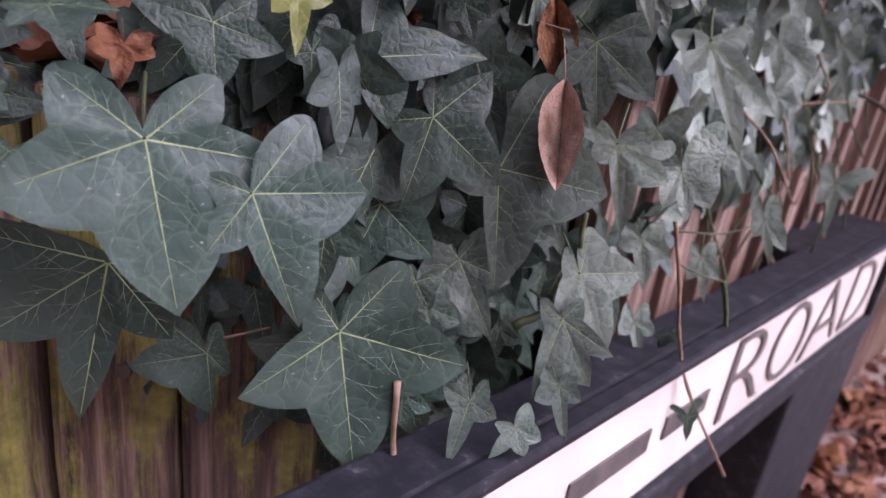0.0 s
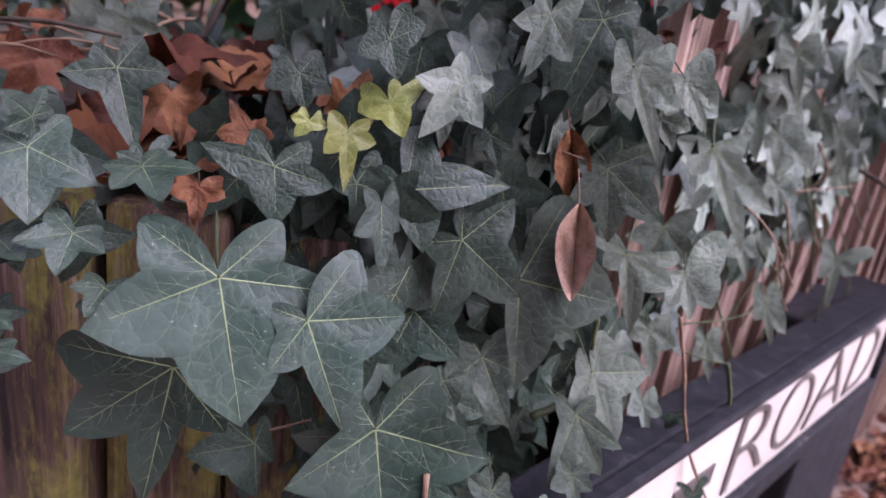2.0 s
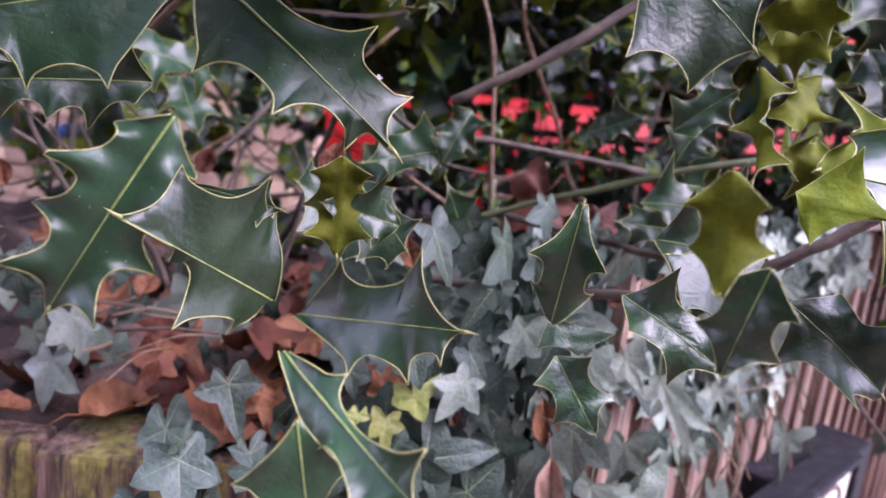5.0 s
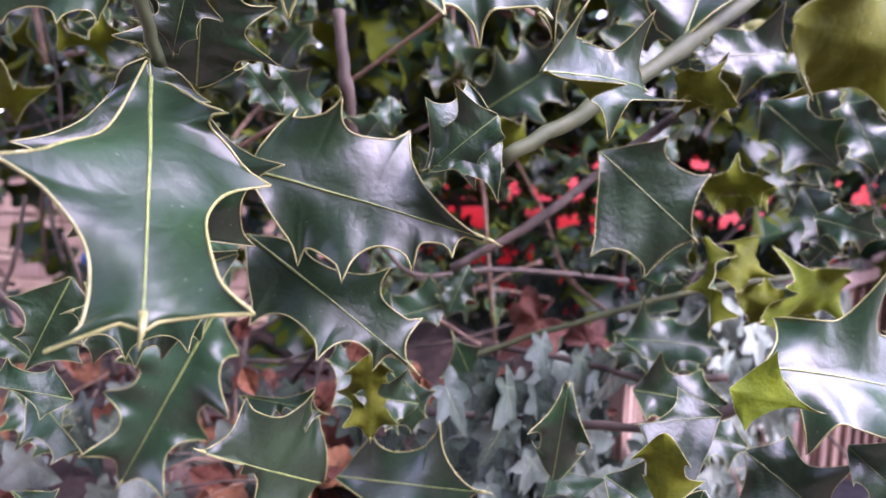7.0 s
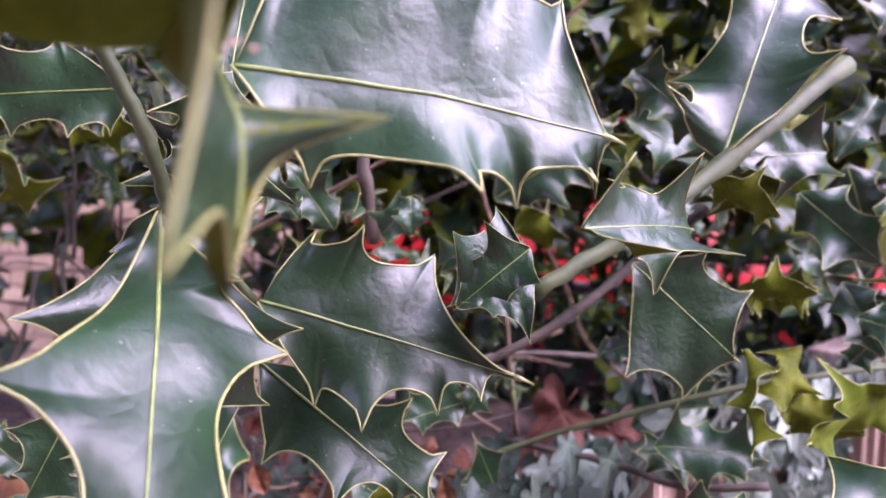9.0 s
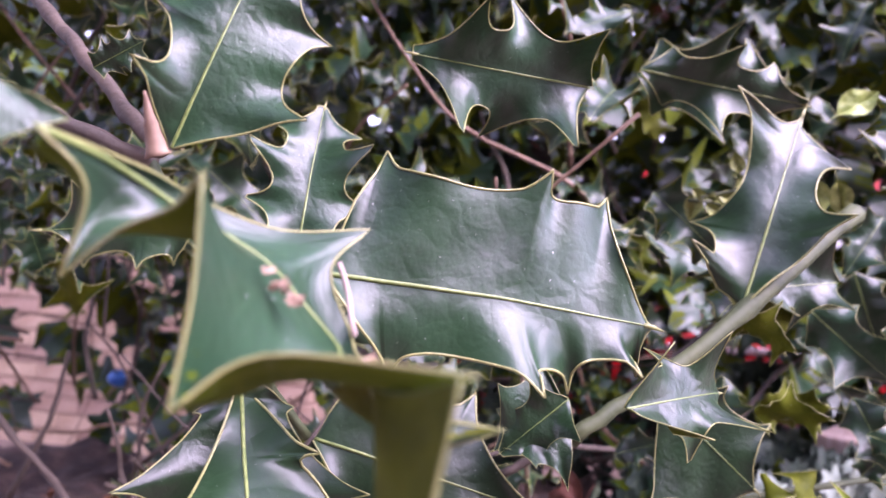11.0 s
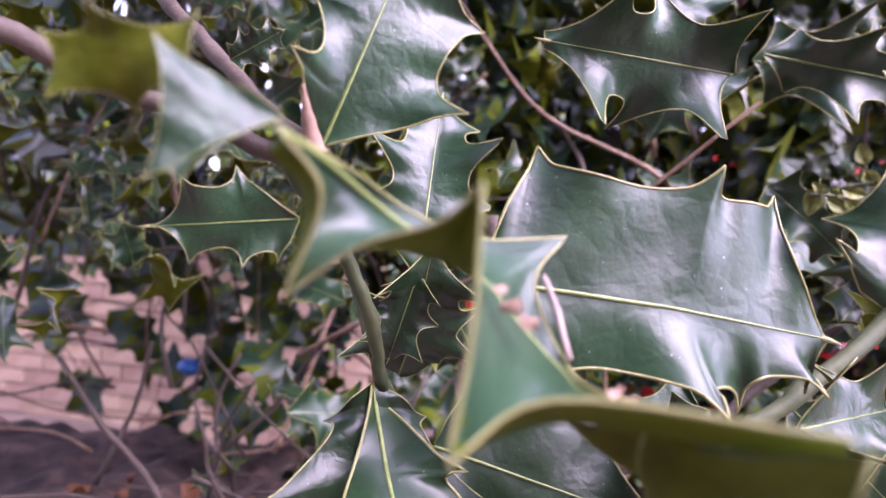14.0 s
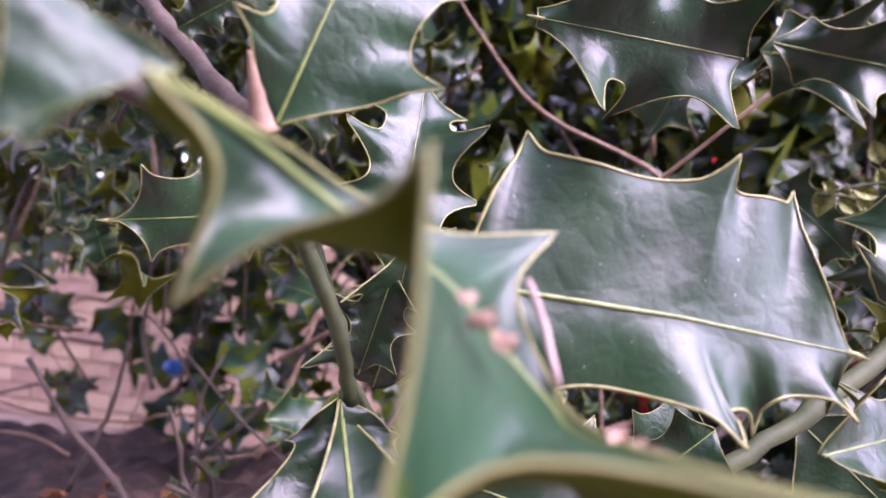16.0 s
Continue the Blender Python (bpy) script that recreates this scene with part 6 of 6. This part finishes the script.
ivy_mass(190, pick_back, (0.025, 0.045), _small, "dense dark ivy behind the outer leaves")
ivy_mass(110, pick_front, (0.03, 0.05), _small, "dense dark ivy behind the outer leaves")
# this crest layer uses the lightest copy: top light put into its colour
ivy_mass(70, pick_crest, (0.03, 0.05), _small, "dense ivy along the fence top", IVY_SKYLIT)
ivy_mass(170, pick_crest, (0.03, 0.05), _small, "dense dark ivy along the fence top")
ivy_mass(420, pick_trellis, (0.035, 0.06), _small, "dark ivy growing up the trellis")
for _i in range(11):
    _p, _n = pick_lip()
    hang_ivy(_p, _n, _rnd.uniform(0.026, 0.042), _rnd.randrange(4))


def vine(points, r, material=None):
    return branch("stem", points, r, r * 0.8, material or TWIG, ivy_plant, "thin woody climbing stem", 5, 6, len(points) * 7 + int(points[0][0] * 1000))


# vine begin
vine([(0.1372, 0.3360, 1.0001), (0.1488, 0.3360, 0.9642), (0.1579, 0.3400, 0.9342), (0.1794, 0.3520, 0.8900), (0.2298, 0.3680, 0.8170)], 0.0011, TWIG)
vine([(0.0010, 0.2400, 0.9452), (0.0029, 0.2360, 0.9116), (0.0034, 0.2400, 0.8957)], 0.0014, TWIG)
vine([(0.0764, 0.2880, 1.0133), (0.0766, 0.2856, 0.9972)], 0.0013, STEM)
vine([(0.2010, 0.4400, 1.0513), (0.2329, 0.4480, 1.0283), (0.2654, 0.4560, 0.9885)], 0.0009, TWIG)
vine([(0.1467, 0.3520, 0.9900), (0.1941, 0.4000, 0.9772), (0.2270, 0.4240, 0.9782)], 0.0006, STEM)
vine([(0.1550, 0.3600, 0.9681), (0.1834, 0.3840, 0.9531), (0.2050, 0.4000, 0.9451)], 0.0007, STEM)
vine([(0.2050, 0.4000, 0.9451), (0.2127, 0.4000, 0.9242), (0.2186, 0.4000, 0.9032)], 0.0016, STEM)
vine([(0.0537, 0.2880, 0.9522), (0.0730, 0.2960, 0.9614), (0.0748, 0.2960, 0.9742)], 0.0022, STEM)
vine([(-0.0756, 0.2560, 0.9464), (-0.0575, 0.2640, 0.9499)], 0.0007, TWIG)
vine([(0.2590, 0.4960, 1.0521), (0.3192, 0.5280, 1.0561), (0.3463, 0.5440, 1.0590)], 0.0006, TWIG)
vine([(0.0407, 0.3120, 1.0907), (0.0566, 0.3040, 1.0885)], 0.0006, TWIG)
vine([(0.0053, 0.8000, 1.1852), (0.0587, 0.8080, 1.1800), (0.1141, 0.8160, 1.1687)], 0.0030, TWIG)
vine([(0.0897, 0.7440, 1.2353), (0.0354, 0.7520, 1.2099), (-0.0295, 0.7600, 1.1698)], 0.0030, TWIG)
vine([(-0.2825, 0.2880, 0.9865), (-0.2714, 0.3040, 1.0138), (-0.2647, 0.3200, 1.0382)], 0.0015, TWIG)
vine([(-0.0668, 0.4800, 1.2240), (-0.0327, 0.4800, 1.2047), (-0.0041, 0.4800, 1.1880)], 0.0020, TWIG)
# vine end
for _i in range(30):
    _u, _z = _rnd.uniform(-0.04, 0.36), _rnd.uniform(0.98, 1.15)
    _p = SIGN @ Vector((_u, 0.08, _z))
    _q = [_p]
    for _k in range(3):
        _q.append(_q[-1] + Vector((_rnd.uniform(-0.03, 0.03), _rnd.uniform(-0.02, 0.01), _rnd.uniform(-0.06, -0.02))))
    vine(_q, 0.0011, STEM if _i % 3 else TWIG)

# ---- the mass of the holly ----
_rnd = random.Random(5)
_hk = []
for _i in range(8):
    _r = random.Random(900 + _i)
    (_v, _f, _s, _uv), (_mv, _mf), (_rv, _rf) = holly_shape(_r, wide=_r.uniform(0.3, 0.42), left=_r.choice((2, 3, 3, 4)), right=_r.choice((2, 3, 3, 4)), wave=_r.uniform(0.1, 0.24), fold=_r.uniform(0.05, 0.3), bend=_r.uniform(0, 0.25), rows=30, cols=3)
    _b = len(_v)
    _f2 = _f + [tuple(_b + q for q in e) for e in _mf] + [tuple(_b + len(_mv) + q for q in e) for e in _rf]
    _s2 = _s + [2] * len(_mf) + [3] * len(_rf)
    _v2 = _v + list(_mv) + list(_rv)
    _hk.append((_v2, _f2, _s2, _uv + [(0.5, 0.5)] * (len(_mv) + len(_rv))))
_hm = [mesh("holly_leaf", v, f, [HOLLY, HOLLY_UNDER, MARGIN, MIDRIB], s, uv) for v, f, s, uv in _hk]


def clear_of_view(p):
    """Keeps the openings in the bush: towards the trellis, the brick wall and the ivy."""
    x, y, z = p
    if y < 0.42 + 0.5 * max(0, x) and z < 1.30:
        return False
    if 0.04 < x / (y + 0.2) < 0.19 and z < 1.36 + (y - 0.4) * 0.04:
        return False
    if x / (y + 0.2) < -0.55 and 1.0 < z < 1.36 and y > 0.25:
        return False
    return True


def leaf_pose(p, size):
    d = Vector((_rnd.uniform(-1, 1), _rnd.uniform(-0.7, 0.7), _rnd.uniform(-0.9, 0.5))).normalized()
    n = Vector((_rnd.uniform(-0.5, 0.5), _rnd.uniform(-1.0, 0.1), _rnd.uniform(0.2, 1)))
    return frame_of(p, Vector(p) + d * size, n)


_made = 0
while _made < 250:
    _p = (_rnd.uniform(-0.55, 0.8), _rnd.uniform(0.3, 0.9), _rnd.uniform(1.18, 1.95))
    if not clear_of_view(_p):
        continue
    _made += 1
    _ob = child("leaf", _rnd.choice(_hm), holly_bush)
    _ob.matrix_basis = leaf_pose(_p, _rnd.uniform(0.045, 0.08))


# the lower boughs that shade the soil bed
for _i in range(58):
    _p = (_rnd.uniform(-0.6, -0.12), _rnd.uniform(0.28, 0.6), _rnd.uniform(1.38, 1.66))
    _ob = child("leaf", _rnd.choice(_hm), holly_bush)
    _ob.matrix_basis = leaf_pose(_p, _rnd.uniform(0.05, 0.08))


def foliage(name, count, pick, size, kinds, mats, parent, label):
    """Leaves too many to count, joined into one mesh."""
    vs, fs, ss, us = [], [], [], []
    for _ in range(count):
        v, f, s, uv = _rnd.choice(kinds)
        m = leaf_pose(pick(), _rnd.uniform(*size))
        b = len(vs)
        vs += [m @ Vector(q) for q in v]
        fs += [tuple(b + q for q in e) for e in f]
        ss += s
        us += uv
    ob = child(name, mesh(name, vs, fs, mats, ss, us), parent, label)
    tagged(ob, kind="stuff")


_low = []
for _i in range(5):
    _r = random.Random(950 + _i)
    (_v, _f, _s, _uv), _, _ = holly_shape(_r, wide=0.38, left=3, right=3, wave=0.2, fold=0.2, rows=14, cols=1)
    _low.append((_v, _f, _s, _uv))


def pick_deep():
    while True:
        p = (_rnd.uniform(-1.6, 1.7), _rnd.uniform(0.75, 1.45), _rnd.uniform(1.0, 2.7))
        if clear_of_view(p):
            return p


foliage("foliage", 900, pick_deep, (0.08, 0.15), _low, [HOLLY, HOLLY_UNDER], holly_bush, "dense dark holly foliage")


def pick_screen():
    return (_rnd.uniform(-0.28, 0.5), _rnd.uniform(0.9, 1.3), _rnd.uniform(1.36, 1.62))


foliage("foliage", 300, pick_screen, (0.05, 0.09), _low, [HOLLY, HOLLY_UNDER], holly_bush, "dark holly foliage before the trellis")


def pick_hole():
    return (_rnd.uniform(0.0, 0.32), _rnd.uniform(0.75, 1.2), _rnd.uniform(1.2, 1.36))


foliage("foliage", 75, pick_hole, (0.035, 0.07), _low, [HOLLY, HOLLY_UNDER], holly_bush, "sparse holly foliage before the trellis")


# leaves added above the view only to shade the ivy on the left
def pick_shade():
    return (_rnd.uniform(-0.75, -0.06), _rnd.uniform(0.12, 0.55), _rnd.uniform(1.88, 2.25))


foliage("foliage", 430, pick_shade, (0.07, 0.12), _low, [HOLLY, HOLLY_UNDER], holly_bush, "unseen dark holly foliage added overhead to block skylight")


# unseen canopy added at the left, blocking high sky from the front
def pick_left_shade():
    return (_rnd.uniform(-1.0, -0.2), _rnd.uniform(-0.3, 0.5), _rnd.uniform(1.76, 2.2))


foliage("foliage", 330, pick_left_shade, (0.08, 0.13), _low, [HOLLY, HOLLY_UNDER], holly_bush, "unseen dark holly foliage added overhead to block skylight")


def pick_right():
    return (_rnd.uniform(0.36, 1.5), _rnd.uniform(1.0, 1.42), _rnd.uniform(0.95, 1.6))


def pick_behind():
    while True:
        p = (_rnd.uniform(-0.9, 1.2), _rnd.uniform(0.7, 1.4), _rnd.uniform(1.42, 2.3))
        if clear_of_view(p):
            return p


def pick_wallside():
    return (_rnd.uniform(-2.9, -0.5), _rnd.uniform(1.3, 2.7), _rnd.uniform(1.3, 2.6))


foliage("foliage", 330, pick_right, (0.06, 0.11), _low, [HOLLY, HOLLY_UNDER], holly_bush, "dense dark holly foliage")
foliage("foliage", 800, pick_behind, (0.1, 0.16), _low, [HOLLY, HOLLY_UNDER], holly_bush, "dense dark holly foliage")
def pick_low_wall():
    return (_rnd.uniform(-2.4, -0.6), _rnd.uniform(1.2, 2.6), _rnd.uniform(1.0, 1.42))


foliage("foliage", 45, pick_low_wall, (0.12, 0.2), _low, [HOLLY, HOLLY_UNDER], holly_bush, "sparse dark holly foliage before the brick wall")
foliage("foliage", 210, pick_wallside, (0.16, 0.26), _low, [HOLLY, HOLLY_UNDER], holly_bush, "dark holly foliage before the brick wall")


# added cover above the view, breaking up the sky that the leaves reflect
def pick_top_shade():
    return (_rnd.uniform(-1.3, 1.3), _rnd.uniform(0.75, 1.5), _rnd.uniform(2.2, 3.0))


foliage("foliage", 420, pick_top_shade, (0.05, 0.09), _low, [HOLLY, HOLLY_UNDER], holly_bush, "unseen dark holly foliage added overhead to block skylight")

# bare twigs inside the bush
for _i in range(190):
    _p = Vector((_rnd.uniform(-0.9, 0.9), _rnd.uniform(0.5, 1.2), _rnd.uniform(1.05, 1.6))) if _i < 110 else Vector((_rnd.uniform(-1.5, -0.35), _rnd.uniform(0.6, 1.6), _rnd.uniform(1.0, 1.7)))
    _q = [_p]
    _d = Vector((_rnd.uniform(-1, 1), _rnd.uniform(-0.5, 0.5), _rnd.uniform(-0.2, 1.4))).normalized()
    for _k in range(4):
        _d = (_d + Vector((_rnd.uniform(-0.4, 0.4), _rnd.uniform(-0.4, 0.4), _rnd.uniform(-0.3, 0.4)))).normalized()
        _q.append(_q[-1] + _d * _rnd.uniform(0.05, 0.13))
    _t = _rnd.uniform(0.0011, 0.0042)
    branch("twig", _q, _t, _t * 0.5, BARK if _i % 3 else TWIG, holly_bush, "", 4, 6, _i)


# a tangle of bare twigs over the soil bed
for _i in range(24):
    _p = Vector((_rnd.uniform(-0.62, -0.2), _rnd.uniform(0.36, 0.8), _rnd.uniform(1.06, 1.2)))
    _q = [_p]
    _d = Vector((_rnd.uniform(-1, 1), _rnd.uniform(-0.3, 0.3), _rnd.uniform(-0.1, 1.1))).normalized()
    for _k in range(3):
        _d = (_d + Vector((_rnd.uniform(-0.5, 0.5), _rnd.uniform(-0.3, 0.3), _rnd.uniform(-0.3, 0.3)))).normalized()
        _q.append(_q[-1] + _d * _rnd.uniform(0.03, 0.09))
    _t = _rnd.uniform(0.0009, 0.0036)
    branch("twig", _q, _t, _t * 0.6, BARK, holly_bush, "", 4, 6, 300 + _i)

# fallen twigs on the soil bed
for _i in range(34):
    _p = Vector((_rnd.uniform(-0.5, -0.16), _rnd.uniform(0.33, 0.62), 1.085 + _rnd.uniform(0.0, 0.03)))
    _a = _rnd.uniform(0, 6.28)
    _d = Vector((math.cos(_a), math.sin(_a), _rnd.uniform(-0.1, 0.35))) * _rnd.uniform(0.04, 0.09)
    _r = _rnd.uniform(0.0006, 0.0016)
    _v, _f = tube_data(smooth_path([_p, _p + _d * 0.5 + Vector((0, 0, _rnd.uniform(-0.006, 0.01))), _p + _d], 3), [_r] * 7, 5)
    tagged(new("fallen_twig", mesh("fallen_twig", _v, _f, TWIG if _i % 2 else BARK)), "thin dry twig fallen on the soil bed", "twig", "fallen twigs")


# ---- small things in the bush ----
def oval_leaf(parent, base, tip, normal, material, seed):
    v, f, uv = dead_shape(random.Random(seed), False, 0.5)
    ob = child("leaf", mesh("oval_leaf", v, f, material, None, uv), parent)
    ob.matrix_basis = frame_of(base, tip, normal)


young = thing("privet_sprig", "sprig of small yellow-green oval leaves in the bush", "shrub")
# small begin
oval_leaf(young, (0.0990, 0.3200, 1.5026), (0.0931, 0.3200, 1.4835), (-0.3950, -0.9155, 0.2235), IVY_YOUNG, 701)
oval_leaf(young, (0.1048, 0.3200, 1.4954), (0.1213, 0.3200, 1.4886), (-0.4049, -0.9122, 0.2378), IVY_YOUNG, 702)
oval_leaf(young, (0.1132, 0.3200, 1.5033), (0.1295, 0.3200, 1.4984), (-0.4178, -0.9053, 0.2232), IVY_YOUNG, 703)
oval_leaf(young, (0.1266, 0.3200, 1.5151), (0.1372, 0.3200, 1.5043), (-0.4377, -0.8937, 0.2019), IVY_YOUNG, 704)
oval_leaf(young, (0.1246, 0.3200, 1.4925), (0.1340, 0.3200, 1.4836), (-0.4361, -0.8981, 0.2441), IVY_YOUNG, 705)
oval_leaf(young, (0.1047, 0.3200, 1.4972), (0.0952, 0.3200, 1.5062), (-0.4046, -0.9121, 0.2342), IVY_YOUNG, 706)
oval_leaf(young, (0.1281, 0.3200, 1.5189), (0.1236, 0.3200, 1.5336), (-0.4397, -0.8920, 0.1949), IVY_YOUNG, 707)
oval_leaf(young, (0.1042, 0.3200, 1.5014), (0.1146, 0.3200, 1.4958), (-0.3214, -0.9433, 0.2172), IVY_YOUNG, 708)
oval_leaf(young, (0.1154, 0.3200, 1.4958), (0.1270, 0.3200, 1.4902), (-0.3407, -0.9374, 0.2284), IVY_YOUNG, 709)
oval_leaf(young, (0.1818, 0.3200, 1.5170), (0.1841, 0.3200, 1.4887), (-0.4437, -0.8899, 0.1937), IVY_YOUNG, 710)
oval_leaf(young, (0.1978, 0.3200, 1.5157), (0.2024, 0.3200, 1.4915), (-0.4667, -0.8784, 0.1974), IVY_YOUNG, 711)
oval_leaf(young, (0.1613, 0.3200, 1.4510), (0.1904, 0.3200, 1.4686), (-0.4155, -0.9095, 0.3135), IVY_YOUNG, 712)
oval_leaf(young, (0.1952, 0.3200, 1.5641), (0.2221, 0.3200, 1.5813), (-0.4572, -0.8694, 0.1127), IVY_YOUNG, 713)
branch("stem", [(0.2111, 0.3600, 1.4581), (0.1478, 0.3360, 1.4711), (0.1137, 0.3200, 1.4958), (0.0957, 0.3200, 1.4987), (0.1857, 0.3200, 1.5192)], 0.0016, 0.001, STEM, young, "thin green stem")
tagged(new("twig_fragment", mesh("twig_fragment", *tube_data(smooth_path([(-0.0969, -0.0096, 1.4548), (-0.0937, -0.0136, 1.4469), (-0.0912, -0.0176, 1.4384)], 3, 0.0002, 14), [0.0007] * 7, 6), PALE_WOOD)), "pale broken twig fragment lying on a holly leaf", "twig")
_rnd = random.Random(88)


def flake(p, size):
    """A thin curled flake of dry bark or leaf."""
    bm = bmesh.new()
    bmesh.ops.create_grid(bm, x_segments=4, y_segments=3, size=0.5)
    for q in bm.verts:
        q.co.x += _rnd.uniform(-0.12, 0.12)
        q.co.y = q.co.y * 0.55 + _rnd.uniform(-0.08, 0.08)
        q.co.z = 0.5 * q.co.x ** 2 + _rnd.uniform(-0.06, 0.06)
    bmesh.ops.solidify(bm, geom=bm.faces[:], thickness=0.08)
    me = bpy.data.meshes.new("flake")
    bm.to_mesh(me)
    bm.free()
    me.materials.append(SPOTTED if _rnd.random() < 0.6 else TWIG)
    ob = new("flake", me)
    ob.matrix_world = pose(*p, _rnd.uniform(40, 90), _rnd.uniform(-30, 30), _rnd.uniform(-40, 60)) @ Matrix.Diagonal((size, size, size, 1))
    tagged(ob, "dry reddish brown flake lying in the fold of a holly leaf", "leaf litter", "dry flakes on the holly leaf")


for _i in range(13):
    _t = _rnd.random()
    _p = Vector((-0.1068, -0.0375, 1.4545)).lerp(Vector((-0.0985, -0.0365, 1.4462)), _t)
    flake(_p + Vector((_rnd.uniform(-0.001, 0.001), _rnd.uniform(-0.001, 0.0006), _rnd.uniform(-0.001, 0.001))), _rnd.uniform(0.0016, 0.0036))
for _i in range(3):
    flake((-0.0849 + 0.003 * _i, -0.0375, 1.4368 - 0.001 * _i), _rnd.uniform(0.002, 0.0035))
branch("bud", [(-0.1605, 0.0280, 1.4829), (-0.1624, 0.0264, 1.4921), (-0.1636, 0.0240, 1.5015)], 0.0034, 0.0004, TWIG, holly_bush, "pale brown pointed bud")
_cap = bmesh.new()
bmesh.ops.create_uvsphere(_cap, u_segments=16, v_segments=10, radius=0.018, matrix=Matrix.Translation((-0.6719, 1.0000, 1.1854)) @ Matrix.Diagonal((1.2, 0.7, 0.8, 1)))
_me = bpy.data.meshes.new("plastic_cap")
_cap.to_mesh(_me)
_cap.free()
_me.materials.append(BLUE)
tagged(new("plastic_cap", _me), "small blue plastic cap caught in the twigs", "litter")
dead_leaf((-0.0973, 0.2400, 1.2414), (-0.0883, 0.2400, 1.2606), (0.2033, -0.9790, 0.0173), 801, False, 0.8, label="pale curled dead leaf caught in the holly")
dead_leaf((-0.0502, 0.3600, 1.1701), (-0.0564, 0.3600, 1.1921), (0.0437, -0.9841, 0.1719), 802, False, 0.8, label="pale curled dead leaf caught in the holly")
dead_leaf((-0.3257, 0.3200, 1.2199), (-0.3222, 0.3200, 1.2022), (0.4903, -0.8350, 0.2496), 803, False, 0.8, label="pale curled dead leaf caught in the holly")
dead_leaf((-0.2046, 0.3600, 1.1971), (-0.1956, 0.3600, 1.1732), (0.2885, -0.9122, 0.2911), 804, False, 0.8, label="pale curled dead leaf caught in the holly")
dead_leaf((-0.2088, 0.3600, 1.2209), (-0.1992, 0.3600, 1.2400), (0.2983, -0.9204, 0.2528), 805, False, 0.8, label="pale curled dead leaf caught in the holly")
# small end

# ---- far hedge ----
hedge = thing("hedge", "tall dark hedge with pale gaps beyond the car", "hedge", at=(0, 0, GROUND))


def pick_far():
    a = _rnd.uniform(-1.25, 1.25)
    d = _rnd.uniform(5.2, 6.6)
    z = _rnd.uniform(0.0, 4.6)
    if -0.62 < a < -0.3 and z > 1.9 and _rnd.random() < 0.6:
        return pick_far()
    return (math.sin(a) * d, math.cos(a) * d, z)


foliage("foliage", 3500, pick_far, (0.34, 0.62), _low, [HOLLY, HOLLY_UNDER], hedge, "dark evergreen foliage")
for _i in range(14):
    _a = -1.2 + 2.4 * _i / 13
    _p = Vector((math.sin(_a) * 6, math.cos(_a) * 6, 0))
    branch("trunk", [_p, _p + Vector((0.1, 0, 1.5)), _p + Vector((-0.1, 0.1, 3.2))], 0.07, 0.02, BARK, hedge, "", 4, 7, _i)
